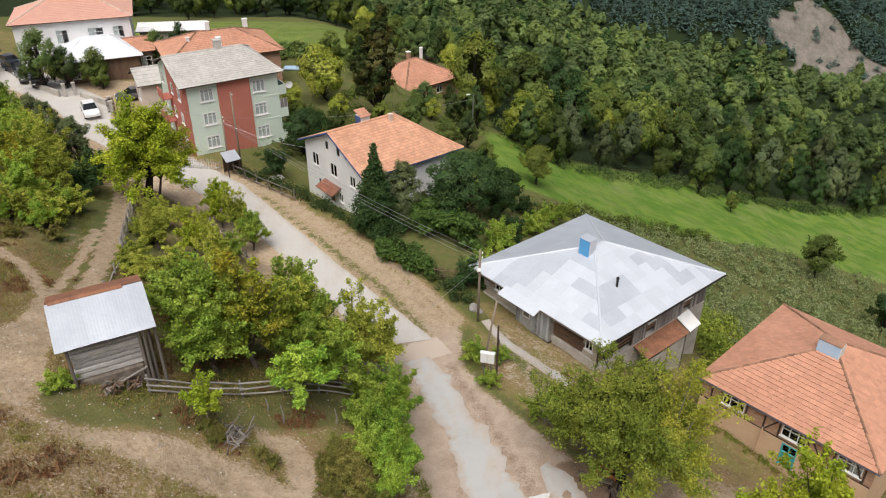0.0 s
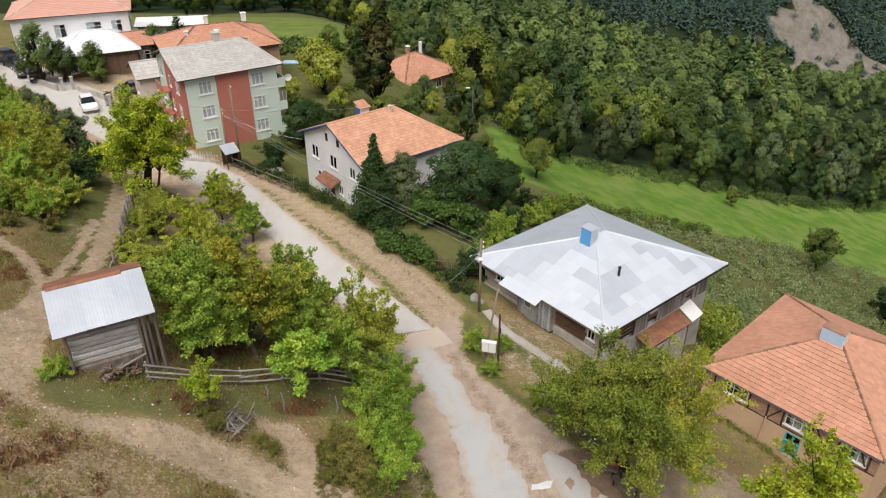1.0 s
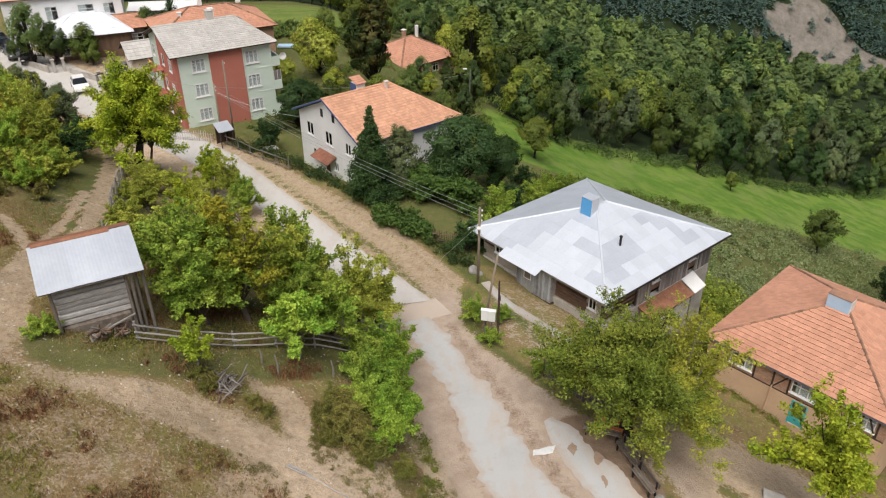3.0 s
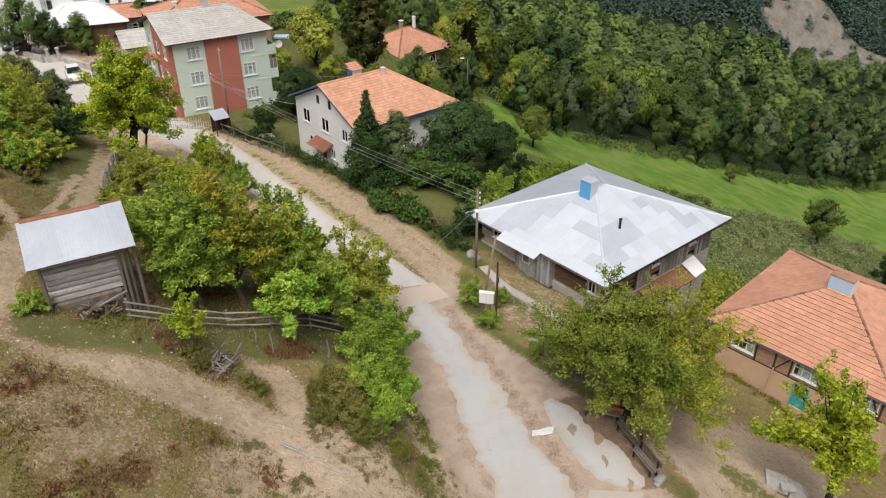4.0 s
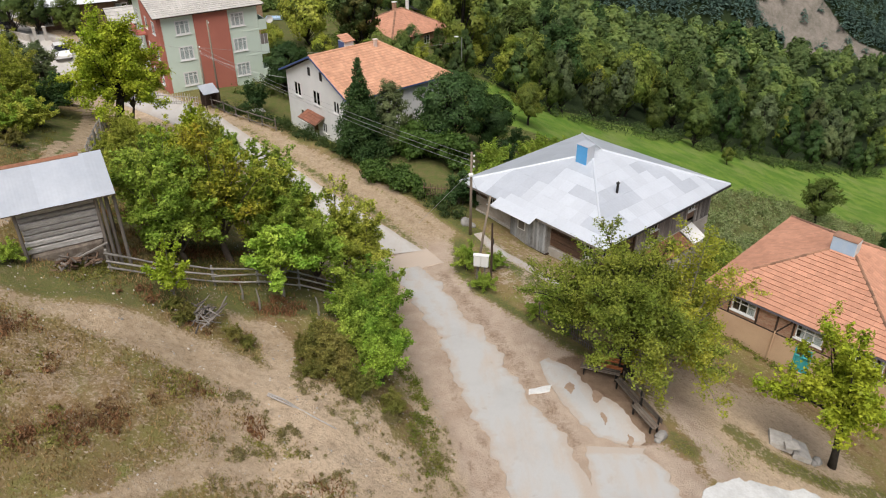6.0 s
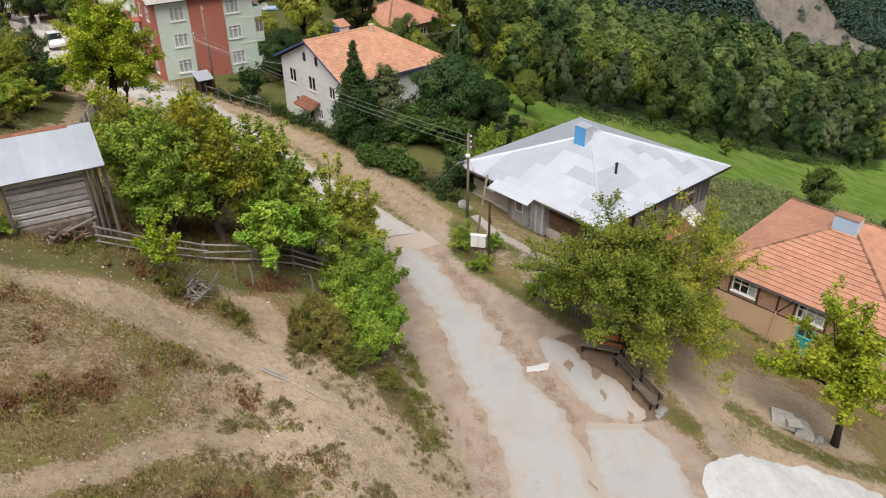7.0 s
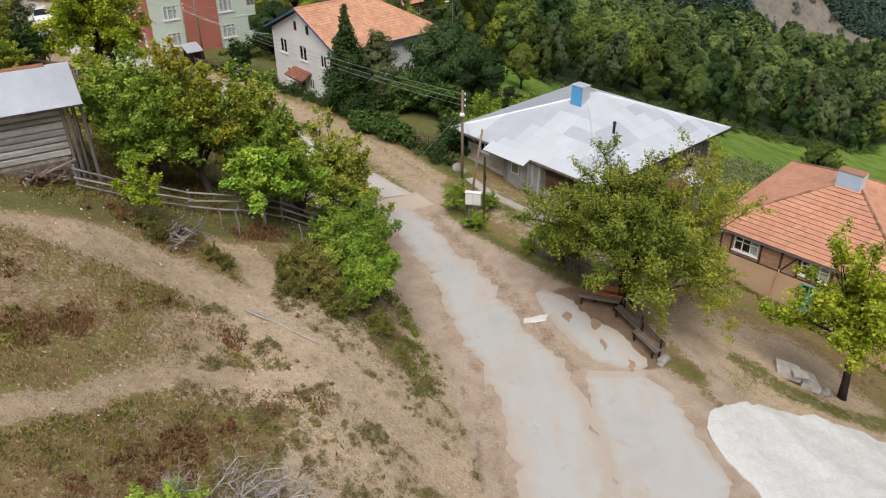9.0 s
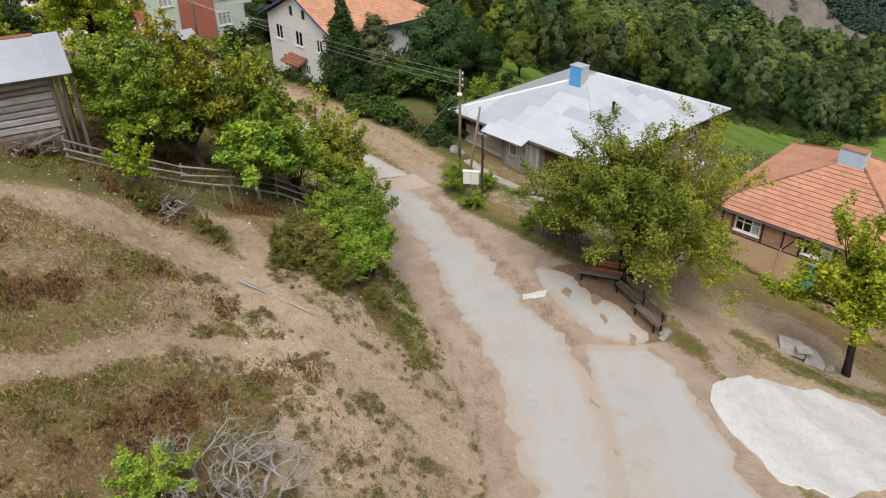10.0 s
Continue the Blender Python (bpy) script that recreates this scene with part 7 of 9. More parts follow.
# the wood beyond the meadow: trees one by one along its edge
kinds = ["wood_a", "wood_b", "wood_c", "wood_d", "wood_e", "willow", "wood_a", "wood_c", "wood_e", "wood_a", "wood_b", "wood_c", "wood_c", "wood_f", "wood_b", "wood_e", "wood_c", "willow", "wood_a"]
spots = []
tries = 0
while len(spots) < 150 and tries < 9000:
    tries += 1
    x = rnd.uniform(4, 108)
    y = float(meadow_edge(x)) + rnd.uniform(1.5, 40) ** 1.0
    if y > 160 or abs(x) > 0.62 * y + 6:
        continue
    row = y - float(meadow_edge(x)) < 8
    if all((x - a) ** 2 + (y - b) ** 2 > (5.0 if row else 6.4) ** 2 for a, b in spots):
        spots.append((x, y))
for x, y in spots:
    row = y - float(meadow_edge(x)) < 7
    kind = rnd.choice(["willow", "wood_b", "wood_a", "willow", "wood_e", "wood_c"]) if row else rnd.choice(kinds)
    plant(kind, x, y, rnd.uniform(0, 360), rnd.uniform(0.7, 1.25) * (0.85 if row else 1.05), "wood_tree", {"willow": "grey-green willow at the edge of the wood", "wood_d": "olive-green tree in the wood", "wood_e": "dark tapering tree in the wood"}.get(kind, "leafy green tree in the wood"),
          "trees of the wood beyond the meadow", tall=rnd.uniform(0.9, 1.2))
# undergrowth along the foot of the wood
places = []
for k in range(150):
    x = rnd.uniform(10, 100)
    y = float(meadow_edge(x)) + rnd.uniform(0.5, 4.5)
    if abs(x) < 0.62 * y + 6:
        places.append((x, y, rnd.uniform(0.2, 1.2), rnd.uniform(0.7, 1.5), 95))
UNDERGROWTH = places
# trees behind the village field and beside the upper houses
for k in range(46):
    x, y = rnd.uniform(-75, 2), rnd.uniform(152, 178)
    plant(rnd.choice(kinds), x, y, rnd.uniform(0, 360), rnd.uniform(0.55, 0.9), "wood_tree", "leafy tree behind the village field", "trees behind the village field", tall=rnd.uniform(0.9, 1.2))
for kind, x, y, sc in (("wood_a", -51.2, 93.6, 0.85), ("wood_c", -45.2, 95.6, 0.62), ("wood_c", -44.0, 94.6, 0.42), ("wood_a", -48.6, 94.4, 0.6), ("wood_e", -37.5, 107.0, 0.62), ("wood_e", -61.0, 99.0, 0.7), ("wood_a", -40.2, 104.0, 0.6), ("wood_c", -60.5, 95.5, 0.6), ("wood_b", -50, 150, 0.7), ("wood_c", -17.0, 112.0, 0.6),
                     ("wood_b", -11.5, 104.0, 0.7), ("wood_c", -13.0, 118.0, 0.75), ("wood_a", -6.0, 128.0, 0.8), ("wood_d", 2.0, 132.0, 0.8), ("wood_c", -9.0, 140.0, 0.8), ("wood_b", 5.0, 142.0, 0.9), ("wood_a", 8.0, 112.0, 0.8), ("wood_d", 6.4, 106.0, 0.6)):
    plant(kind, x, y, rnd.uniform(0, 360), sc, "tree", "leafy tree between the upper houses" if x < -30 else "leafy tree behind the cottage")
# thicket on the slope above the track
for kind, x, y, sc in (("fruit_olive", -38.0, 66.0, 1.0), ("grey_tree", -35.4, 67.5, 0.85), ("fruit_b", -31.0, 50.0, 0.9), ("fruit_olive", -30.6, 54.4, 0.95), ("bush", -28.8, 47.6, 0.85), ("fruit_olive", -34.4, 61.0, 1.0), ("turning", -33.2, 54.2, 0.8), ("bush_mid", -29.6, 51.0, 1.0),
                     ("fruit_b", -36.4, 58.6, 1.0), ("fruit", -42.0, 71.0, 0.9), ("fruit_b", -34.0, 49.0, 0.9), ("bush", -31.2, 46.6, 0.7), ("bush_mid", -31.6, 60.0, 1.0), ("bush_dark", -32.0, 64.2, 1.1), ("bush_dark", -30.4, 57.4, 1.0), ("fruit", -38.6, 54.0, 0.9), ("fruit", -47.0, 76.5, 0.9), ("bush_olive", -29.0, 48.6, 1.0), ("fruit_olive", -52.0, 82.0, 0.9), ("fruit", -49.0, 80.0, 0.9), ("grey_tree", -44.6, 77.0, 0.8), ("fruit_olive", -56.0, 86.0, 1.0), ("grey_tree", -40.6, 73.4, 0.85), ("bush_olive", -30.0, 50.4, 1.0), ("bush_olive", -28.8, 52.4, 0.85), ("bush_olive", -31.4, 48.0, 1.0), ("fruit_olive", -33.0, 57.0, 1.0), ("fruit_olive", -36.0, 63.4, 1.0), ("bush_brown", -27.6, 46.2, 0.6), ("bush_brown", -29.6, 45.4, 0.6), ("fruit_olive", -40.0, 68.6, 0.9), ("bush_olive", -33.6, 66.6, 0.9), ("fruit_b", -37.6, 61.4, 1.0)):
    plant(kind, x, y, rnd.uniform(0, 360), sc, "bush" if "bush" in kind else "tree", {"grey_tree": "dusty grey-green tree on the slope", "turning": "yellowing tree on the slope", "bush_olive": "yellow-green bush on the slope", "bush_brown": "olive-brown scrub on the slope", "fruit_olive": "yellow-green tree on the slope"}.get(kind, "leafy green growth on the slope"), "thicket on the slope above the track", category="bush" if "bush" in kind else "tree")


def joined(name, kind_list, places, mat, label, keep=1.0):
    """Many plants as one object: far woods that nobody could count."""
    pools = []
    for k in kind_list:
        me = KINDS[k][1]
        v = np.empty(3 * len(me.vertices), np.float32)
        me.vertices.foreach_get("co", v)
        pools.append(v.reshape(-1, 3, 3))
    out = []
    rng = np.random.default_rng(4)
    for x, y, z, sc, k in places:
        v = pools[k]
        v = v[rng.random(len(v)) < keep]
        mid = v.mean(1, keepdims=True)
        v = mid + (v - mid) * (1.0 / math.sqrt(keep)) * 1.05
        a = rng.uniform(0, 6.28)
        turn = np.array([[math.cos(a), -math.sin(a), 0], [math.sin(a), math.cos(a), 0], [0, 0, 1]])
        out.append((v @ turn.T) * sc + np.array([x, y, z]))
    v = np.concatenate(out).reshape(-1, 3)
    return tagged(new(name, leaf_mesh(name, v, np.arange(len(v)).reshape(-1, 3), mat)), label, "woods", kind="stuff")


# the far trees wear the paled leaves that carry the haze
for name, mat, kind_list, seed, label, count in (("far_wood", leaf_far_dark_hazy, ["wood_a", "wood_b"], 1, "far green wood down the valley side", 290), ("far_light_wood", leaf_far_hazy, ["wood_c", "wood_d"], 2, "light green trees in the far wood, haze mixed into their colour", 240), ("far_dark_wood", leaf_dark, ["wood_e", "wood_a"], 3, "dark trees in the far wood", 60)):
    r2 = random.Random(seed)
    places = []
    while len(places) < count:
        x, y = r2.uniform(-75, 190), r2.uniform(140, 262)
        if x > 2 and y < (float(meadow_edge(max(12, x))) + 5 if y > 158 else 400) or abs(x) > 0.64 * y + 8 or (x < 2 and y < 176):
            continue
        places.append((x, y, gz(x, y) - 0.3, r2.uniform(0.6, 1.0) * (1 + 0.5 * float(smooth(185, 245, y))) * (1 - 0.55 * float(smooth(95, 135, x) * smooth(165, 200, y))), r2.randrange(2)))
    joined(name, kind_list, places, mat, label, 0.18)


def mountain_firs():
    """The dark fir wood on the mountain across the valley, as one sheet of small ragged trees."""
    fir_line = 399
    rng = np.random.default_rng(8)
    n = 26000
    x, y = rng.uniform(-300, 420, n), rng.uniform(352, 500, n)
    z = ground_z(x, y)
    d = y - 362 - 0.12 * x + 14 * np.sin(x / 53.0)
    keep = (y > fir_line + 7 * np.sin(x / 23.0) + 12 * rng.random(n)) & (np.abs(x) < 0.66 * y + 10) & (bare_slope(x, y) < 0.45 + 0.9 * (rng.random(n) < 0.05)) & (z < 20)
    x, y, z = x[keep][:7200], y[keep][:7200], z[keep][:7200]
    n, m = len(x), 46
    h, r = rng.uniform(6, 17, n), rng.uniform(1.7, 3.2, n)
    # only low growth stands before the landslip
    h = np.where(np.maximum(bare_slope(x, y + 8), bare_slope(x, y + 18)) > 0.3, 0.4 * h, h)
    t = rng.random((n, m)) ** 1.3
    ang = rng.uniform(0, 6.283, (n, m))
    far = r[:, None] * (1 - t) ** 0.85 * (0.55 + 0.6 * rng.random((n, m)))
    at = np.stack([x[:, None] + far * np.cos(ang), y[:, None] + far * np.sin(ang), z[:, None] + h[:, None] * (0.08 + 0.92 * t)], -1).reshape(-1, 3)
    out = np.stack([np.cos(ang), np.sin(ang), np.full((n, m), -0.35)], -1).reshape(-1, 3)
    side_v = np.stack([-np.sin(ang), np.cos(ang), np.zeros((n, m))], -1).reshape(-1, 3)
    s = (0.56 + 0.62 * rng.random((n * m, 1))) * (1.1 - 0.55 * t.reshape(-1, 1))
    jit = rng.normal(size=(n * m, 3)) * 0.12
    v = np.stack([at - out * s * 0.7 - side_v * s * 0.55 + jit, at - out * s * 0.7 + side_v * s * 0.55, at + out * s * 1.0 + jit], 1).reshape(-1, 3)
    me = leaf_mesh("mountain_firs", v, np.arange(len(v)).reshape(-1, 3), leaf_fir_hazy)
    return tagged(new("mountain_firs", me), "dark fir wood on the mountain across the valley", "woods", kind="stuff")


mountain_firs()
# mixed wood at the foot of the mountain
for name, mat, kind_list, seed, label, count in (("foothill_wood", leaf_far_dark_hazy, ["wood_a", "wood_b"], 11, "green mixed wood at the foot of the mountain", 470), ("foothill_light_wood", leaf_far_hazy, ["wood_c", "wood_d"], 12, "light green trees at the foot of the mountain, haze mixed into their colour", 400)):
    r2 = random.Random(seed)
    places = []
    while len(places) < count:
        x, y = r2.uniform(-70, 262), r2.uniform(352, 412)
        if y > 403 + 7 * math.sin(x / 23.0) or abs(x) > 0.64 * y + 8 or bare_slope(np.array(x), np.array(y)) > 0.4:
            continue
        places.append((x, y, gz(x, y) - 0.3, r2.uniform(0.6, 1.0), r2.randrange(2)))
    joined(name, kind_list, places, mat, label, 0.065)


def leafy_patch(name, label, mat, places, size, category="plants"):
    """Low growth as one object. places: rows of x, y, height over the ground, radius, leaves."""
    rng = np.random.default_rng(len(name))
    vs = []
    for x, y, h, r, count in places:
        v, f = leaves_on([(x, y, gz(x, y) + h)], [r], count, size, rng, 0.2, shell=0.35)
        vs.append(v)
    v = np.concatenate(vs)
    k = 4 * np.arange(len(v) // 4)[:, None]
    f = np.concatenate([k + np.array([0, 1, 2]), k + np.array([0, 2, 3])])
    return tagged(new(name, leaf_mesh(name, v, f, mat)), label, category, kind="stuff")


leafy_patch("wood_undergrowth", "dark green bushes along the foot of the wood", leaf_wood, UNDERGROWTH, 0.14, "bushes")
rng2 = random.Random(21)
leaf_bean = leaf_mat("bean_leaves", (0.235, 0.305, 0.120), (0.350, 0.385, 0.190), 0.3)
places = []
while len(places) < 900:
    x, y = rng2.uniform(14, 66), rng2.uniform(52, 100)
    d, _ = road_frame(x, y)
    lower = 79.5 + 0.42 * min(max(x - 15, 0), 35) + 0.1 * max(x - 50, 0)
    if y > lower - 1 or d < 19 or y < 50 + 0.2 * (x - 20) or (x - 12.4) * 0.64 - (y - 50.8) * 0.77 > 40 or 0.766 * (x - 10.9) + 0.643 * (y - 41.1) < 16.2 and -0.643 * (x - 10.9) + 0.766 * (y - 41.1) < 14.5:
        continue
    if 0.73 * (x - 26.5) + 0.68 * (y - 32.06) < 14 and -0.68 * (x - 26.5) + 0.73 * (y - 32.06) < 14.5:
        continue
    places.append((x, y, rng2.uniform(0.3, 0.9), rng2.uniform(0.6, 1.0), 75))
leafy_patch("bean_field", "pale green bean field behind the houses", leaf_bean, places, 0.13, "crops")
# thick growth between the timber house, the brick house and the beans
places = [(rng2.uniform(22.5, 28.5), rng2.uniform(50.5, 60), rng2.uniform(0.4, 1.6), rng2.uniform(0.7, 1.2), 160) for _ in range(46)]
places += [(rng2.uniform(19.5, 24.5), rng2.uniform(44.0, 51), rng2.uniform(0.5, 2.6), rng2.uniform(0.7, 1.2), 150) for _ in range(44)]
places = [q for q in places if 0.766 * (q[0] - 10.9) + 0.643 * (q[1] - 41.14) > 15.3 or -0.643 * (q[0] - 10.9) + 0.766 * (q[1] - 41.14) < -1.9]
leafy_patch("garden_growth", "dense green garden growth behind the timber house", leaf_elm, places, 0.13, "plants")
# hedge along the cart way, vines and shrubs of the white house's garden
hedge = wavy([(-21.2, 72.4), (-17.4, 69.5), (-12.9, 66.1), (-8.5, 61.9), (-5.1, 58.3), (-2.6, 54.5), (0.0, 51.0), (1.6, 48.6)], 0.6)
places = [(x + rng2.uniform(-0.5, 0.9), y + rng2.uniform(-0.2, 0.9), rng2.uniform(0.1, 0.7), rng2.uniform(0.35, 0.75), 110) for x, y in hedge for _ in range(2)]
leafy_patch("roadside_hedge", "scruffy green hedge along the cart way", leaf_wood, places, 0.09, "hedge")
leaf_vine = leaf_mat("vine_leaves", (0.075, 0.135, 0.030), (0.11, 0.18, 0.04), 0.3)
places = [(rng2.uniform(-4.5, 3.5), 0, rng2.uniform(0.6, 3.0), rng2.uniform(0.5, 0.9), 170) for _ in range(60)]
places = [(x, 59.6 - 0.45 * x + rng2.uniform(-0.7, 1.2), h, r, n) for x, _, h, r, n in places]
leafy_patch("vine_arbour", "large-leaved green vines over the garden", leaf_vine, places, 0.17, "vines")
places = [(rng2.uniform(-5.5, -0.8), 0, rng2.uniform(0.3, 1.2), rng2.uniform(0.5, 0.8), 120) for _ in range(34)]
places = [(x, 53.6 - 0.75 * (x + 2.5) + rng2.uniform(-0.2, 2.4), h, r, n) for x, _, h, r, n in places]
leafy_patch("squash_bed", "low broad-leaved garden plants behind the hedge", leaf_vine, places, 0.15, "plants")
for x, y, sc, kind in ((1.9, 51.8, 1.0, "bush_dark"), (3.4, 53.6, 0.95, "bush_mid"), (5.2, 59.6, 1.2, "bush_mid"), (6.8, 62.0, 1.1, "bush_dark"), (9.2, 66.4, 1.0, "bush_mid"), (10.5, 68.6, 0.9, "bush"), (-17.6, 73.6, 1.1, "bush_dark"), (8.6, 71.8, 0.8, "bush_dark"), (12.0, 71.5, 0.9, "bush_mid"), (-1.2, 63.6, 1.0, "bush_dark"), (0.4, 62.0, 1.1, "bush_dark"), (14.5, 76.0, 0.7, "bush_mid")):
    plant(kind, x, y, rng2.uniform(0, 360), sc, "bush", "dense dark green garden bush" if kind == "bush_dark" else "loose green bush in the garden", "bushes of the gardens", category="bush")
places = [(rng2.uniform(-26, -14), rng2.uniform(113, 119), rng2.uniform(0.3, 1.1), rng2.uniform(0.6, 0.9), 45) for _ in range(90)]
leafy_patch("maize_patch", "dark green maize patch in the village field", leaf_wood, places, 0.24, "crops")
shrubs = wavy([(9.5, 72.5), (13, 75.5), (17, 78.5), (22, 81.6), (29, 85.6), (36, 88.6)], 0.8)
places = [(x + rng2.uniform(-1.2, 1.0), y + rng2.uniform(-1.6, 0.6), rng2.uniform(0.2, 1.0), rng2.uniform(0.5, 1.0), 90) for x, y in shrubs for _ in range(2)]
leafy_patch("meadow_hedge", "loose shrubs along the foot of the meadow", leaf_wood_light, places, 0.12, "hedge")
places = [(rng2.uniform(-0.5, 8.5), rng2.uniform(71, 84), rng2.uniform(0.1, 0.8), rng2.uniform(0.5, 1.1), 80) for _ in range(60)]
leafy_patch("garden_shrubs", "overgrown shrubs and tall grass beside the white house", leaf_wood_light, places, 0.13, "plants")
places = [(rng2.uniform(-22, -6), rng2.uniform(78, 93), rng2.uniform(0.0, 0.4), rng2.uniform(0.4, 1.0), 60) for _ in range(240)]
leafy_patch("garden_weeds", "tall weeds and low shrubs in the garden behind the flats", leaf_wood_light, places, 0.12, "plants")
places = [(rng2.uniform(-16, 10), rng2.uniform(94, 112), rng2.uniform(0.0, 0.6), rng2.uniform(0.5, 1.1), 60) for _ in range(110)]
leafy_patch("cottage_growth", "wild growth round the brick cottage", leaf_wood_light, places, 0.14, "plants")


# ---------------------------------------------------------------- log shed
shed_log = stuff_mat("silvered_shed_logs", (0.56, 0.54, 0.53), (0.36, 0.34, 0.325), 0.95, coarse=0.9, fine=7, vary=0.35, bump=0.8, bump_size=0.04, random_tone=0.3, stretch=(0.5, 0.5, 3), stain=0.35, stain_color=(0.10, 0.085, 0.075))


def log_shed():
    z_e, z_r = 12.1, 13.15
    h = thing("log_shed", "grey log shed with a bright sheet-metal roof, rusty at the ridge", "shed", pose(-18.39, 28.04, 0, 0, 0, 28.5))
    x0, x1, y0, y1 = 0.75, 3.65, 0.6, 4.4
    low = 8.3
    rnd_s = random.Random(2)
    # walls of squared logs, laid with gaps
    z = low + 1.35
    part("footing", Shape().soft_box(x0 - 0.1, x1 + 0.1, y0 - 0.08, y1 + 0.05, low - 0.8, z - 0.02, 0.12), stuff_mat("rough_stone_footing", (0.27, 0.23, 0.19), (0.16, 0.125, 0.10), 0.95, coarse=2.5, fine=9, vary=0.3, bump=0.9, bump_size=0.06), h, "rough stone footing under the logs")
    while z < 11.95:
        t = rnd_s.uniform(0.24, 0.36)
        for a, b, c, d in ((x0 - 0.12, x1 + 0.15, y0, y0 + 0.2), (x0 - 0.1, x1 + 0.1, y1 - 0.2, y1)):
            s = Shape().soft_box(a - rnd_s.uniform(0, 0.15), b + rnd_s.uniform(0, 0.15), c - rnd_s.uniform(0, 0.07), d, z, z + t - rnd_s.uniform(0.02, 0.05), 0.05)
            part("log", s, shed_log, h)
        for a, b in ((x0, x0 + 0.2), (x1 - 0.2, x1)):
            part("log", Shape().soft_box(a, b, y0 + 0.21, y1 - 0.21, z, z + t - 0.03, 0.04), shed_log, h)
        z += t
    part("shed_floor", Shape().box(x0 + 0.21, x1 - 0.21, y0 + 0.21, y1 - 0.21, low + 1.36, low + 1.48), old_wood, h)
    for px, py in ((0.5, 0.3), (3.82, 0.45), (4.02, 0.3), (4.25, 0.5), (4.62, 0.35), (4.5, 4.5), (0.3, 4.5)):
        zt = z_e + (z_r - z_e) * (1 - abs(py - 2.65) / 2.65) - 0.1
        part("post", Shape().tube([(px, py, low - 0.6), (px + rnd_s.uniform(-0.06, 0.06), py, zt)], [0.09, 0.075], 7), old_wood, h)
    deck = Shape()
    deck.slab([(0.06, -0.05, z_e - 0.06), (4.6, -0.05, z_e - 0.06), (4.6, 2.65, z_r - 0.06), (0.06, 2.65, z_r - 0.06)], 0.06)
    deck.slab([(4.6, 5.2, z_e - 0.06), (0.06, 5.2, z_e - 0.06), (0.06, 2.65, z_r - 0.06), (4.6, 2.65, z_r - 0.06)], 0.06)
    roof = part("roof", deck, old_wood, h, "sheet-metal gable roof")
    n = 6
    for k in range(n):
        a, b = 0.04 + 4.6 * k / n, 0.04 + 4.6 * (k + 1) / n + 0.04
        for side_k, (ya, za, yb, zb) in enumerate(((-0.1 - rnd_s.uniform(0, 0.05), z_e - 0.04, 2.62, z_r), (5.25, z_e - 0.04, 2.68, z_r))):
            s = Shape()
            m = 10
            pts = [(a + (b - a) * j / m, y, zz + 0.003 * (j % 2) + 0.012 + 0.004 * (k % 2)) for y, zz in ((ya, za), (yb, zb)) for j in range(m + 1)]
            s.add(pts, [(j, j + 1, m + 2 + j, m + 1 + j) for j in range(m)])
            part("metal_sheet", s, zinc_blue if side_k == 0 else rust, roof)
    s = Shape().slab([(0.2, 2.52, z_r + 0.0), (3.7, 2.5, z_r + 0.0), (3.7, 2.66, z_r + 0.09), (0.2, 2.66, z_r + 0.09)], 0.02)
    s.slab([(0.2, 3.1, z_r - 0.06), (3.7, 3.1, z_r - 0.06), (3.7, 2.66, z_r + 0.09), (0.2, 2.66, z_r + 0.09)], 0.02)
    part("ridge_sheet", s, rust, roof, "rusty ridge sheet")
    # plank that leans on the wall, firewood at its foot
    return h


log_shed()
fence_plank = stuff_mat("weathered_plank", (0.33, 0.31, 0.29), (0.22, 0.20, 0.18), 0.9, coarse=1.2, fine=9, vary=0.25, bump=0.5)
foot, head = Vector((-17.0, 28.7, gz(-17.0, 28.7) + 0.03)), Vector((-15.15, 30.1, gz(-15.15, 30.1) + 1.25))
wide = (head - foot).cross(Vector((0, 0, 1))).normalized() * 0.10
slant = Shape().slab([foot, foot + wide, head + wide, head], 0.06)
alone("leaning_plank", slant, fence_plank, "grey plank leaning against the corner of the log shed", "plank")
plant("bush_mid", -18.7, 28.2, 0, 0.5, "bush", "weedy green bush at the corner of the log shed", category="bush")
rw = random.Random(9)
fire = thing("firewood_pile", "heap of split firewood before the log shed", "firewood", pose(-16.6, 28.9, gz(-16.6, 28.9), 0, 0, 33))
for k in range(70):
    x, y = rw.uniform(-1.7, 1.4), rw.uniform(-0.4, 0.4)
    s = Shape().tube([(-0.2, 0, 0), (0.2, 0, 0)], [0.05, 0.06], 5)
    part("firewood", s, brown_wood if k % 3 else old_wood, fire, at=Matrix.Translation((x, y, 0.08 + 0.55 * rw.random() * (1 - abs(x) / 2.0))) @ pose(0, 0, 0, rw.uniform(-20, 20), rw.uniform(-20, 20), rw.uniform(0, 180)))


# ---------------------------------------------------------------- fences
fence_grey = stuff_mat("weathered_fence_poles", (0.37, 0.35, 0.325), (0.25, 0.23, 0.21), 0.9, coarse=1.2, fine=9, vary=0.25, bump=0.6, random_tone=0.3, stretch=(0.5, 0.5, 2))


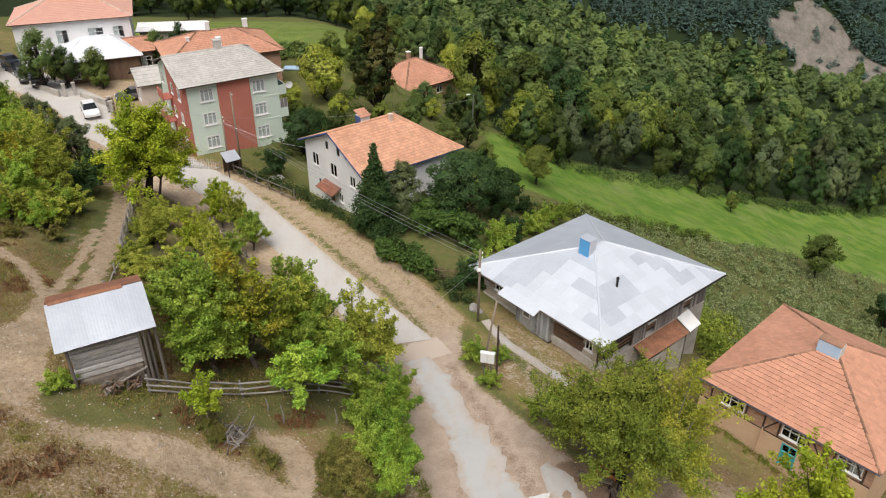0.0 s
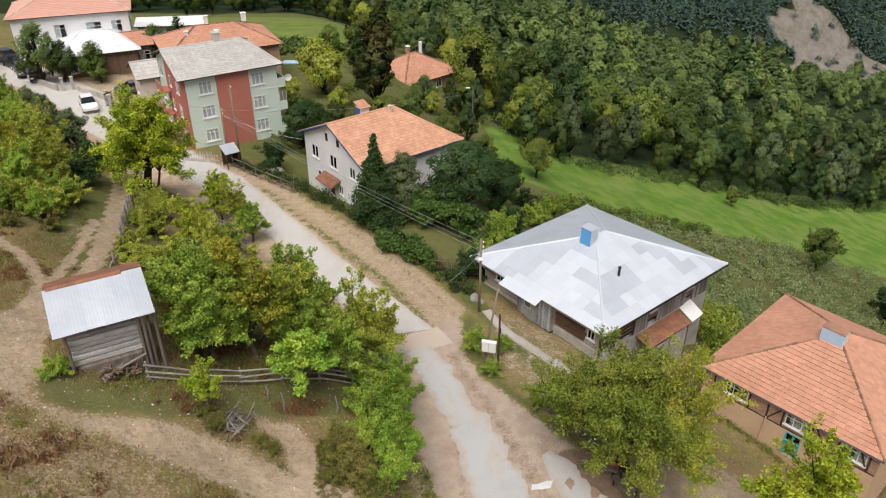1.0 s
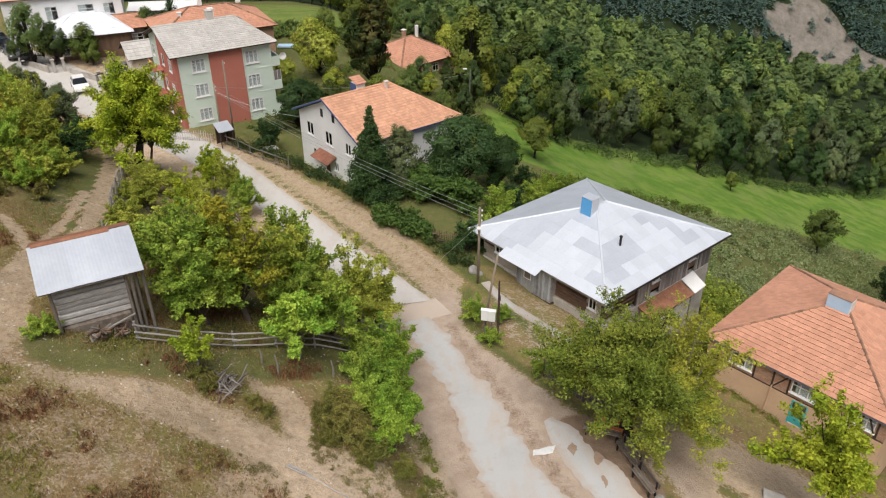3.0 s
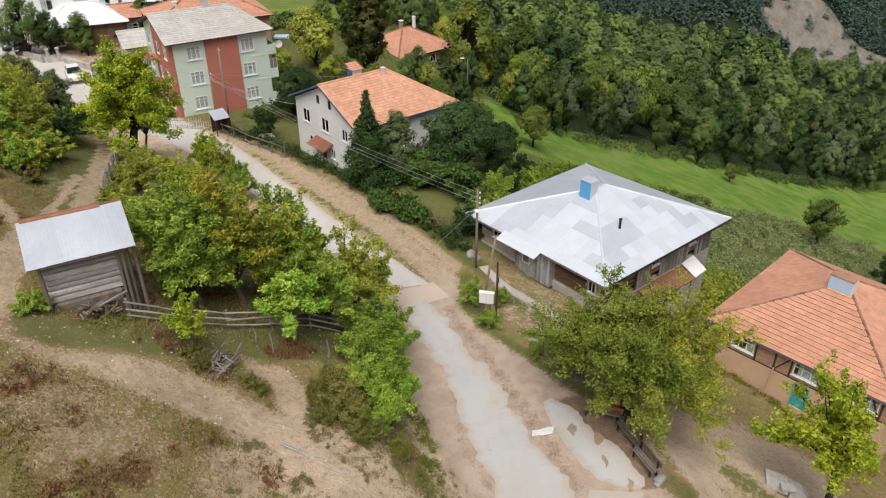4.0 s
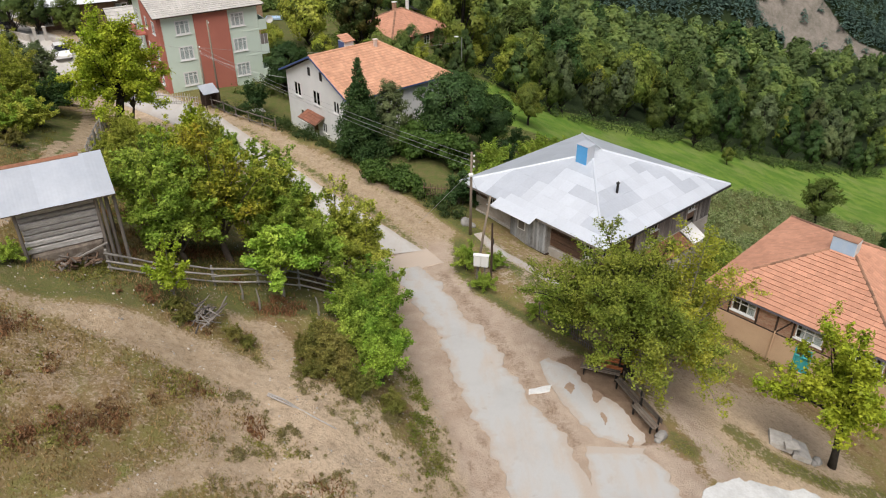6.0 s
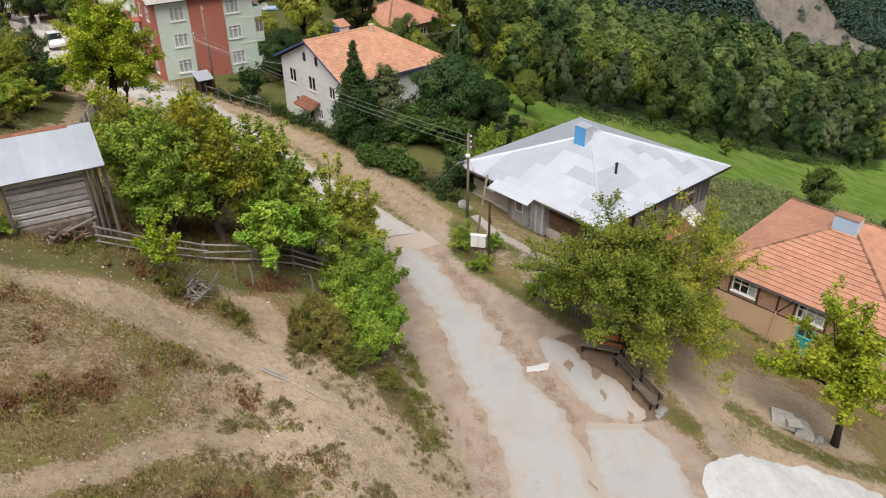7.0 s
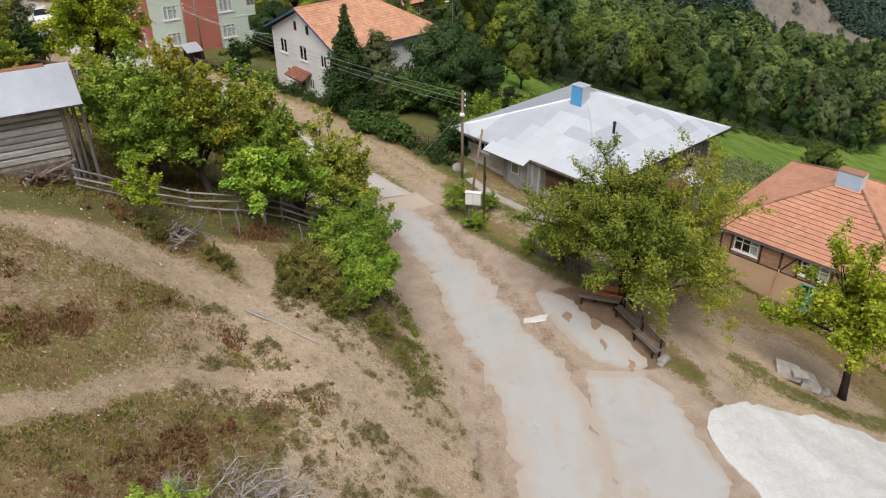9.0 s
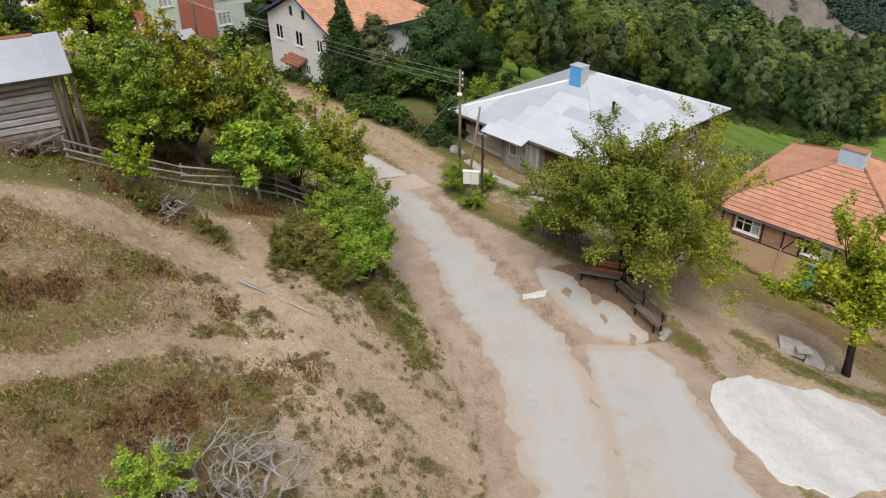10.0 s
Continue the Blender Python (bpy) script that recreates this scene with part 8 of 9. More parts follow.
def rail_fence(name, label, line, rails=3, high=1.15, post_step=2.0, mat=None, seed=1):
    """A rough fence of posts and poles that follows the ground."""
    mat = mat or fence_grey
    r = random.Random(seed)
    pts = wavy(line, 0.2)
    run = np.r_[0, np.cumsum(np.hypot(*np.diff(pts, axis=0).T))]
    n = max(1, int(run[-1] / post_step))
    h = thing(name, label, "fence")
    feet = [Vector((np.interp(run[-1] * k / n, run, pts[:, 0]), np.interp(run[-1] * k / n, run, pts[:, 1]), 0)) for k in range(n + 1)]
    for p in feet:
        p.z = gz(p.x, p.y)
        part("post", Shape().tube([p + Vector((0, 0, -0.4)), p + Vector((r.uniform(-0.06, 0.06), r.uniform(-0.06, 0.06), high * r.uniform(1.0, 1.2)))], [0.07, 0.055], 6), mat, h)
    for a, b in zip(feet[:-1], feet[1:]):
        for k in range(rails):
            z = high * (0.25 + 0.68 * k / max(1, rails - 1))
            over = (b - a).normalized() * 0.15
            u, v = a + Vector((0, 0, z + r.uniform(-0.07, 0.07))) - over, b + Vector((0, 0, z + r.uniform(-0.07, 0.07))) + over
            off = (b - a).cross(Vector((0, 0, 1))).normalized() * 0.09
            part("rail", Shape().tube([u + off, (u + v) / 2 + off + Vector((0, 0, r.uniform(-0.04, 0.04))), v + off], [0.055, 0.05, 0.04], 6), mat, h)
    return h


rail_fence("pole_fence", "weathered grey pole fence along the orchard", [(-14.9, 29.3), (-11.6, 31.4), (-8.6, 33.5), (-5.6, 35.8)], seed=3)
rail_fence("pole_fence", "weathered pole fence beside the track", [(-26.3, 57.5), (-25.0, 52.5), (-23.6, 48.0), (-23.0, 46.4)], 3, 1.2, 1.2, seed=4)
rail_fence("pole_fence", "single leaning rail beside the track", [(-22.9, 46.0), (-21.6, 40.5), (-20.6, 37.0)], 1, 0.8, 3.0, seed=5)
rail_fence("pole_fence", "old wooden fence between the upper garden and the road", [(-20.6, 58.6), (-17.8, 55.0), (-15.2, 51.8)], 3, 1.1, 1.4, old_wood, 6)
rail_fence("wire_fence", "wooden fence along the cart way below the flats", [(-22.0, 72.6), (-18.2, 69.4), (-14.6, 66.6)], 2, 1.1, 1.8, old_wood, 7)


def paling(name, label, a, b, high, mat, seed=0, gap=0.14):
    """A fence of upright pales on two rails."""
    r = random.Random(seed)
    a, b = Vector((*a, 0)), Vector((*b, 0))
    n = int((b - a).length / gap)
    h = thing(name, label, "fence")
    for k in range(n + 1):
        p = a + (b - a) * (k / n)
        z = gz(p.x, p.y)
        part("pale", Shape().tube([(p.x, p.y, z - 0.2), (p.x + r.uniform(-0.05, 0.05), p.y + r.uniform(-0.05, 0.05), z + high * r.uniform(0.8, 1.1))], [0.035, 0.028], 5), mat, h)
    for t in (0.3, 0.75):
        part("rail", Shape().tube([(a.x, a.y - 0.06, gz(a.x, a.y) + high * t), (b.x, b.y - 0.06, gz(b.x, b.y) + high * t)], 0.035, 5), mat, h)
    return h


paling("paling_fence", "grey paling fence under the elm at the roadside", (6.2, 35.2), (9.0, 31.8), 1.25, old_wood, 1)
paling("paling_fence", "short brown paling fence at the garden gap", (-0.7, 52.6), (1.2, 52.4), 1.3, brown_wood, 2)
paling("paling_fence", "bleached twig fence below the flats", (-29.4, 74.0), (-23.6, 73.2), 1.2, grey_log, 3, 0.25)

# ---------------------------------------------------------------- poles and wires
pole_wood = stuff_mat("pole_wood", (0.27, 0.22, 0.17), (0.2, 0.16, 0.12), 0.9, coarse=2, fine=15, vary=0.15, bump=0.4, stretch=(1, 1, 0.2))
porcelain = stuff_mat("white_porcelain", (0.75, 0.75, 0.73), None, 0.3, vary=0.03, bump=0.0)


def line_pole(label, x, y, high, lean=(0, 0), r=0.11, arms=2, mat=None):
    z = gz(x, y)
    h = thing("utility_pole", label, "pole", pose(x, y, z))
    part("pole", Shape().tube([(0, 0, -0.6), (lean[0] / 2, lean[1] / 2, high / 2), (lean[0], lean[1], high)], [r, r * 0.85, r * 0.7], 10), mat or pole_wood, h, smooth_faces=True)
    for k in range(arms):
        zz = high - 0.25 - 0.4 * k
        t = zz / high
        b = part("bracket", Shape().tube([(lean[0] * t, lean[1] * t, zz), (lean[0] * t + 0.16, lean[1] * t - 0.1, zz)], 0.018, 6), dark_metal, h)
        part("insulator", Shape().tube([(lean[0] * t + 0.16, lean[1] * t - 0.1, zz - 0.03), (lean[0] * t + 0.16, lean[1] * t - 0.1, zz + 0.05), (lean[0] * t + 0.16, lean[1] * t - 0.1, zz + 0.12)], [0.05, 0.06, 0.03], 8), porcelain, b)
    return h


main_pole = line_pole("wooden power pole at the corner of the timber house", 2.72, 46.6, 6.4, arms=3)
lz = gz(2.72, 46.6)
lamp_head = part("lamp", Shape().soft_box(-0.2, 0.12, -0.45, -0.1, 4.75, 4.92, 0.04), porcelain, main_pole, "white lamp head")
leaning = line_pole("bare leaning wooden pole", 2.75, 40.4, 5.6, (0.85, 0.55), 0.09, 0)
post3 = thing("meter_post", "dark thin post with a coil of cable", "post", pose(3.67, 39.7, gz(3.67, 39.7)))
part("pole", Shape().tube([(0, 0, -0.4), (0.02, 0, 2.2), (0, 0.02, 4.3)], [0.08, 0.075, 0.06], 8), dark_timber, post3)
ring = [(0.16 + 0.0 * k, 0.17 * math.cos(k * 0.52), 3.0 + 0.17 * math.sin(k * 0.52)) for k in range(13)]
part("cable_coil", Shape().tube([(0.09, y, z) for _, y, z in ring], 0.03, 5, False), dark_metal, post3)
for k, (x, y) in enumerate(((2.82, 39.95), (3.28, 39.8))):
    b = thing("meter_box", "white plastic meter box on its post", "meter box", pose(x, y, gz(x, y), 0, 0, -12), "meter boxes")
    part("box_body", Shape().soft_box(-0.24, 0.24, -0.13, 0.13, 1.15, 1.95, 0.05), porcelain, b)
    part("box_lid", Shape().soft_box(-0.22, 0.22, -0.155, -0.133, 1.18, 1.92, 0.01), white_paint, b)
    part("box_hood", Shape().soft_box(-0.27, 0.27, -0.17, 0.15, 1.953, 2.0, 0.015), white_paint, b)
    part("post", Shape().box(-0.05, 0.05, -0.05, 0.05, -0.4, 1.147), old_wood, b)
line_pole("wooden power pole before the flats", -22.7, 73.4, 6.2, arms=2)
line_pole("tall wooden pole against the flats", -21.6, 74.0, 8.4, arms=1)
street = thing("street_lamp", "grey street lamp post beside the meadow path", "street lamp", pose(3.97, 94.7, gz(3.97, 94.7)))
part("pole", Shape().tube([(0, 0, -0.5), (0, 0, 5.6)], [0.09, 0.06], 8), stuff_mat("grey_steel", (0.35, 0.36, 0.37), None, 0.5, metal=0.6), street)
arm = part("arm", Shape().tube([(0, 0, 5.5), (-0.5, -0.1, 5.75)], 0.035, 6), dark_metal, street)
part("lamp", Shape().soft_box(-0.95, -0.4, -0.18, 0.02, 5.68, 5.82, 0.04), porcelain, arm)
part("insulator", Shape().tube([(0, 0.02, 5.0), (0, 0.02, 5.2)], 0.05, 6), porcelain, street)


def wire(label, a, b, sag, r=0.012, pieces=14):
    a, b = Vector(a), Vector(b)
    pts = [a + (b - a) * (k / pieces) + Vector((0, 0, -4 * sag * (k / pieces) * (1 - k / pieces))) for k in range(pieces + 1)]
    return alone("overhead_wire", Shape().tube(pts, r, 4, False), wire_mat, label, "wire", group="overhead wires")


wire_mat = stuff_mat("aluminium_wire", (0.42, 0.42, 0.42), None, 0.5, metal=0.5, vary=0.05)
fz = gz(-22.7, 73.4)
for k in range(3):
    wire("bare overhead power wire between two wooden poles", (2.88, 46.5, lz + 6.15 - 0.4 * k), (-22.54, 73.3, fz + 5.95 - 0.4 * min(k, 1) - 0.2 * (k == 2)), 0.5)
wire("overhead wire from the lamp post to the pole before the flats", (3.95, 94.7, gz(3.97, 94.7) + 5.1), (-22.6, 73.4, fz + 5.9), 0.9)
wire("service wire to the timber house", (2.75, 46.6, lz + 4.9), (2.9, 50.4, 1.6), 0.25)
wire("service wire to the timber house", (2.7, 46.6, lz + 4.7), (4.2, 49.2, 1.5), 0.5)
wire("guy wire of the power pole, anchored in the ground", (2.72, 46.6, lz + 5.0), (-1.0, 48.4, gz(-1.0, 48.4)), 0.0)
wire("overhead wire to the flats", (-22.6, 73.3, fz + 5.8), (-34, 80, 6.5), 0.5)
wire("overhead wire to the white house", (-22.6, 73.3, fz + 5.4), (-14.0, 71.6, 3.7), 0.4)


# ---------------------------------------------------------------- benches, logs, slabs
def bench(label, x, y, turn, long, mat, back=True):
    h = thing("bench", label, "bench", pose(x, y, gz(x, y), 0, 0, turn), "benches under the elm")
    for k in range(3):
        part("seat_plank", Shape().soft_box(-long / 2, long / 2, 0.02 + 0.15 * k, 0.14 + 0.15 * k, 0.42, 0.46, 0.008), mat, h)
    if back:
        for k in range(2):
            part("back_plank", Shape().soft_box(-long / 2, long / 2, 0.50, 0.54, 0.58 + 0.17 * k, 0.71 + 0.17 * k, 0.008), mat, h)
    for sx in (-long / 2 + 0.2, long / 2 - 0.2):
        part("leg", Shape().box(sx - 0.04, sx + 0.04, 0.04, 0.1, -0.15, 0.418), dark_metal, h)
        part("leg", Shape().box(sx - 0.04, sx + 0.04, 0.44, 0.498, -0.15, 0.9 if back else 0.418), dark_metal, h)
    return h


orange_wood = stuff_mat("orange_stained_wood", (0.36, 0.13, 0.05), (0.28, 0.1, 0.045), 0.7, coarse=2, vary=0.15)
bench_wood = stuff_mat("dark_bench_wood", (0.11, 0.085, 0.068), (0.17, 0.145, 0.12), 0.7, coarse=2, fine=14, vary=0.2, random_tone=0.3)
bench("dark wooden bench under the elm", 8.62, 29.75, -21, 2.05, bench_wood, False)
bench("orange-stained wooden bench with a backrest", 9.05, 29.95, -23, 1.5, orange_wood)
bench("dark weathered bench with a backrest", 9.55, 28.2, -70, 1.9, bench_wood)
bench("dark weathered bench with a backrest", 9.95, 26.35, -69, 1.8, bench_wood)
stone = stuff_mat("grey_stone", (0.34, 0.325, 0.305), (0.22, 0.21, 0.19), 0.9, coarse=3, fine=16, vary=0.15, bump=0.6, random_tone=0.15)


def boulder(seed, rx, ry, rz):
    r = random.Random(seed)
    bm = bmesh.new()
    bmesh.ops.create_icosphere(bm, subdivisions=2, radius=1)
    for v in bm.verts:
        k = 1 + 0.28 * noise.noise(v.co * 1.3 + Vector((seed * 3.1, 0, 0)))
        v.co = Vector((v.co.x * rx * k, v.co.y * ry * k, v.co.z * rz * k))
    me_b = bpy.data.meshes.new("stone")
    bm.to_mesh(me_b)
    bm.free()
    me_b.materials.append(stone)
    return me_b


for seed, x, y, rx, ry, rz, label in ((1, 10.75, 25.5, 0.4, 0.25, 0.25, "pale stone block at the end of the bench"), (2, 2.4, 48.3, 0.5, 0.35, 0.35, "pale boulder at the foot of the power pole"), (3, 10.5, 25.2, 0.18, 0.15, 0.12, "small pale stone at the bench"),
                                      (4, 2.9, 47.9, 0.3, 0.25, 0.22, "pale stone beside the power pole"), (5, -17.3, 71.2, 0.8, 0.5, 0.35, "flat pale boulder in the grass"), (6, 19.9, 27.2, 0.35, 0.25, 0.2, "rubble stone beside the slab"), (7, 19.6, 27.0, 0.25, 0.2, 0.15, "rubble stone beside the slab")):
    alone("stone", boulder(seed, rx, ry, rz), stone, label, "stone", pose(x, y, gz(x, y) + rz * 0.45, 0, 0, 40 * seed))
slab_grey = stuff_mat("pale_broken_concrete", (0.50, 0.475, 0.445), (0.36, 0.34, 0.31), 0.9, coarse=2, fine=14, vary=0.18, bump=0.6)
slab_t = thing("broken_slab", "broken grey concrete slab lying in the yard", "concrete slab", pose(18.3, 27.6, gz(18.3, 27.6) + 0.3, -6, 9, -14) @ Matrix.Diagonal((0.8, 1.1, 1.6, 1)))
part("slab_piece", Shape().slab([(-1.3, -0.5, 0.12), (0.1, -0.7, 0.12), (0.3, 0.45, 0.12), (-1.1, 0.6, 0.12)], 0.16), slab_grey, slab_t)
part("slab_piece", Shape().slab([(0.2, -0.75, 0.02), (1.5, -0.6, -0.12), (1.4, 0.55, -0.1), (0.4, 0.42, 0.05)], 0.18), slab_grey, slab_t)
part("slab_piece", Shape().slab([(-0.5, -0.9, 0.26), (0.4, -0.8, 0.3), (0.3, -0.3, 0.3), (-0.5, -0.4, 0.26)], 0.08), slab_grey, slab_t)
for k, (x, y, turn, long) in enumerate(((-5.5, 22.95, -22, 3.3), (-6.3, 23.35, -26, 1.5))):
    z0_, z1_ = gz(x - 0.45 * long * math.cos(radians(turn)), y - 0.45 * long * math.sin(radians(turn))), gz(x + 0.45 * long * math.cos(radians(turn)), y + 0.45 * long * math.sin(radians(turn)))
    s = Shape().tube([(-long / 2, 0, 0), (0, 0.05, 0.02), (long / 2, 0, 0)], [0.045, 0.04, 0.025], 7)
    alone("fallen_pole", s, fence_grey, "bleached fallen pole lying on the path", "log", pose(x, y, (z0_ + z1_) / 2 + 0.08, 0, math.degrees(math.atan2(z0_ - z1_, 0.9 * long)), turn))
brush = thing("branch_pile", "pile of dry grey branches beside the path", "branch pile", pose(-10.4, 27.9, gz(-10.4, 27.9)))
rb = random.Random(12)
for k in range(30):
    a, long = rb.uniform(0, 360), rb.uniform(0.6, 1.7)
    s = Shape().tube([(-long / 2, 0, 0), (0, rb.uniform(-0.1, 0.1), 0.05), (long / 2, 0, 0)], [0.045, 0.035, 0.015], 5)
    part("branch", s, pale_bark if k % 4 == 0 else old_wood, brush, at=Matrix.Translation((rb.uniform(-0.6, 0.6), rb.uniform(-0.5, 0.5), 0.1 + rb.random() * 0.5)) @ pose(0, 0, 0, 0, rb.uniform(-22, 22), a))
for x, y, hh, label in ((-8.6, 30.2, 1.3, "bleached stump of a young tree"), (-9.6, 31.0, 0.9, "thin dead stick in the grass"), (-6.0, 31.6, 1.1, "thin dead stick in the grass")):
    s = Shape().tube([(0, 0, -0.2), (0.05, 0.02, hh * 0.5), (-0.04, 0.05, hh)], [0.07, 0.05, 0.03], 6)
    alone("tree_stump", s, pale_bark, label, "stump", pose(x, y, gz(x, y)))


# ---------------------------------------------------------------- dead shrub
dead_wood = stuff_mat("silver_dead_twigs", (0.40, 0.375, 0.355), (0.24, 0.22, 0.20), 0.9, coarse=3, vary=0.25)


def dead_shrub(x, y, seed, high, label):
    r = random.Random(seed)
    s = Shape()

    def grow(p, way, long, rad, depth):
        pts, rr = [p], [rad]
        for k in range(3):
            way = (way + Vector((r.uniform(-1, 1), r.uniform(-1, 1), r.uniform(-0.7, 0.8))) * 0.38).normalized()
            pts.append(pts[-1] + way * long / 3)
            rr.append(rad * (0.88 - 0.14 * k))
        s.tube(pts, rr, 5 if depth > 2 else 3, False)
        if depth:
            for k in range(r.choice((2, 3, 3))):
                w = (way + Vector((r.uniform(-1, 1), r.uniform(-1, 1), r.uniform(-0.7, 0.7))) * 1.1).normalized()
                grow(pts[r.choice((2, 3, 3))], w, long * r.uniform(0.5, 0.9), rad * 0.64, depth - 1)

    for k in range(5):
        a = 1.26 * k + r.uniform(-0.4, 0.4)
        grow(Vector((0.2 * math.cos(a), 0.2 * math.sin(a), -0.2)), Vector((math.cos(a), math.sin(a), r.uniform(0.7, 1.3))).normalized(), high * r.uniform(0.26, 0.40), 0.062, 5)
    return alone("dead_shrub", s, dead_wood, label, "shrub", pose(x, y, gz(x, y)))


dead_shrub(-5.6, 13.3, 3, 2.7, "leafless silver-grey shrub on the dry slope")
dead_shrub(-4.3, 13.1, 5, 2.5, "leafless silver-grey shrub on the dry slope")
plant("bush_mid", -6.9, 12.9, 0, 0.7, "bush", "low green bush beside the dead shrub", category="bush", tall=0.8)


# ---------------------------------------------------------------- cars
def car(label, x, y, turn, paint):
    """A parked saloon: body with wheel arches, glass house, wheels with rims, lamps."""
    h = thing("car", label, "car", pose(x, y, gz(x, y) + 0.06, 0, 0, turn), "parked cars")
    prof = [(-2.15, 0.35), (-2.2, 0.62), (-2.05, 0.88), (-1.45, 0.95), (1.05, 0.93), (1.9, 0.80), (2.15, 0.62), (2.15, 0.35)]
    s = Shape()
    pts = [(px, yy, pz) for yy in (-0.86, -0.80, 0.80, 0.86) for px, pz in [(a * (1.0 if abs(yy) < 0.83 else 0.985), b if abs(yy) > 0.83 or b < 0.7 else b + 0.03) for a, b in prof]]
    n = len(prof)
    f = [(r * n + k, r * n + (k + 1) % n, (r + 1) * n + (k + 1) % n, (r + 1) * n + k) for r in range(3) for k in range(n)]
    s.add(pts, f + [tuple(range(n)), tuple(range(3 * n, 4 * n))])
    body = part("body", s, paint, h)
    g = Shape()
    g.add([(-1.75, -0.80, 0.95), (1.1, -0.80, 0.95), (1.1, 0.80, 0.95), (-1.75, 0.80, 0.95), (-1.05, -0.62, 1.42), (0.25, -0.62, 1.42), (0.25, 0.62, 1.42), (-1.05, 0.62, 1.42)],
          [(0, 1, 5, 4), (1, 2, 6, 5), (2, 3, 7, 6), (3, 0, 4, 7)])
    part("cabin_glass", g, dark_glass, h, "dark car glass")
    part("roof", Shape().soft_box(-1.1, 0.3, -0.64, 0.64, 1.42, 1.47, 0.02), paint, h)
    for px in (-1.35, 1.35):
        for py in (-0.78, 0.78):
            t = part("wheel", Shape().tube([(px, py - 0.11, 0.31), (px, py + 0.11, 0.31)], 0.31, 16), tyre, h)
            part("rim", Shape().tube([(px, py - 0.12, 0.31), (px, py + 0.12, 0.31)], 0.19, 12), zinc_light, t)
    for py in (-0.62, 0.62):
        part("headlight", Shape().soft_box(2.08, 2.17, py - 0.18, py + 0.18, 0.60, 0.74, 0.02), porcelain, h)
        part("tail_light", Shape().soft_box(-2.22, -2.13, py - 0.17, py + 0.17, 0.66, 0.82, 0.02), red_plaster, h)
    return h


tyre = stuff_mat("tyre_rubber", (0.02, 0.02, 0.02), None, 0.8)
dark_glass = stuff_mat("dark_car_glass", (0.015, 0.018, 0.02), None, 0.08, vary=0.0, bump=0.0, spec=0.6)
car_white = stuff_mat("white_car_paint", (0.80, 0.80, 0.80), None, 0.25, vary=0.01, bump=0.0, spec=0.5)
car_black = stuff_mat("black_car_paint", (0.02, 0.02, 0.022), None, 0.2, vary=0.02, bump=0.0, spec=0.5)
car_grey = stuff_mat("dark_grey_car_paint", (0.10, 0.10, 0.11), None, 0.3, vary=0.02, bump=0.0, spec=0.5)
car("white saloon car parked on the village road", -42.5, 86.6, -60, car_white)
car("dark grey car parked beside the gate", -39.0, 91.6, -150, car_grey)
car("black car parked before the upper houses", -52.6, 95.4, -60, car_black)
car("dark grey car parked before the upper houses", -55.0, 96.8, -55, car_grey)
car("black car parked before the villa", -57.4, 99.4, -40, car_black)
car("dark grey car parked before the villa", -59.2, 101.8, -40, car_grey)

# gate posts and wall before the upper houses
for x, y in ((-46.6, 92.2), (-47.6, 91.6), (-40.7, 88.2), (-40.0, 86.9)):
    g = thing("gate_pillar", "grey concrete gate pillar", "pillar", pose(x, y, gz(x, y), 0, 0, 30), "gate pillars")
    part("shaft", Shape().soft_box(-0.18, 0.18, -0.18, 0.18, -0.3, 1.6, 0.02), grey_render, g)
    part("cap", Shape().soft_box(-0.24, 0.24, -0.24, 0.24, 1.603, 1.72, 0.02), concrete, g)
gate = thing("iron_gate", "dark iron double gate, closed", "gate", pose(-40.35, 87.55, gz(-40.35, 87.55), 0, 0, 62))
for k in range(12):
    part("gate_bar", Shape().tube([(-0.55 + 0.1 * k, 0, 0.1), (-0.55 + 0.1 * k, 0, 1.7)], 0.02, 5), dark_metal, gate)
for z in (0.2, 0.9, 1.6):
    part("gate_rail", Shape().box(-0.6, 0.6, -0.02, 0.02, z - 0.03, z + 0.03), dark_metal, gate)
for a, b in (((-53.5, 95.0), (-48.2, 91.4)), ((-45.8, 91.8), (-41.0, 88.9))):
    w = Vector((b[0] - a[0], b[1] - a[1], 0))
    z = (gz(*a) + gz(*b)) / 2
    alone("garden_wall", Shape().soft_box(0, w.length, -0.12, 0.12, -1.0, 0.75, 0.03), grey_render, "low grey cement garden wall", "wall", pose(*a, z, 0, 0, math.degrees(math.atan2(w.y, w.x))))

# ---------------------------------------------------------------- kiosk under the flats, tin-roofed hut in the garden
kiosk = thing("roadside_shelter", "small dark shelter with a white sheet roof below the flats", "shelter", pose(-22.2, 72.6, gz(-22.2, 72.6), 0, 0, 35) @ Matrix.Diagonal((0.8, 0.8, 0.9, 1)))
part("roof", Shape().slab([(-1.0, -1.1, 2.0), (1.0, -1.1, 2.0), (1.0, 0.9, 2.55), (-1.0, 0.9, 2.55)], 0.06), zinc_blue, kiosk)
for px in (-0.8, 0.8):
    for py, top in ((-0.9, 1.95), (0.75, 2.4)):
        part("post", Shape().box(px - 0.05, px + 0.05, py - 0.05, py + 0.05, -0.3, top), dark_timber, kiosk)
for k in range(8):
    part("board", Shape().box(-0.8 + 0.2 * k, -0.61 + 0.2 * k, 0.8, 0.84 - 0.008 * (k % 2), 0.1, 2.3), dark_timber, kiosk)
    part("board", Shape().box(0.8, 0.84 - 0.008 * (k % 2), -0.85 + 0.2 * k, -0.66 + 0.2 * k, 0.1, 1.9), dark_timber, kiosk)
hut = thing("garden_hut", "small hut with a pale tin roof among the orchard trees", "hut", pose(-10.6, 45.6, gz(-10.6, 45.6), 0, 0, 50))
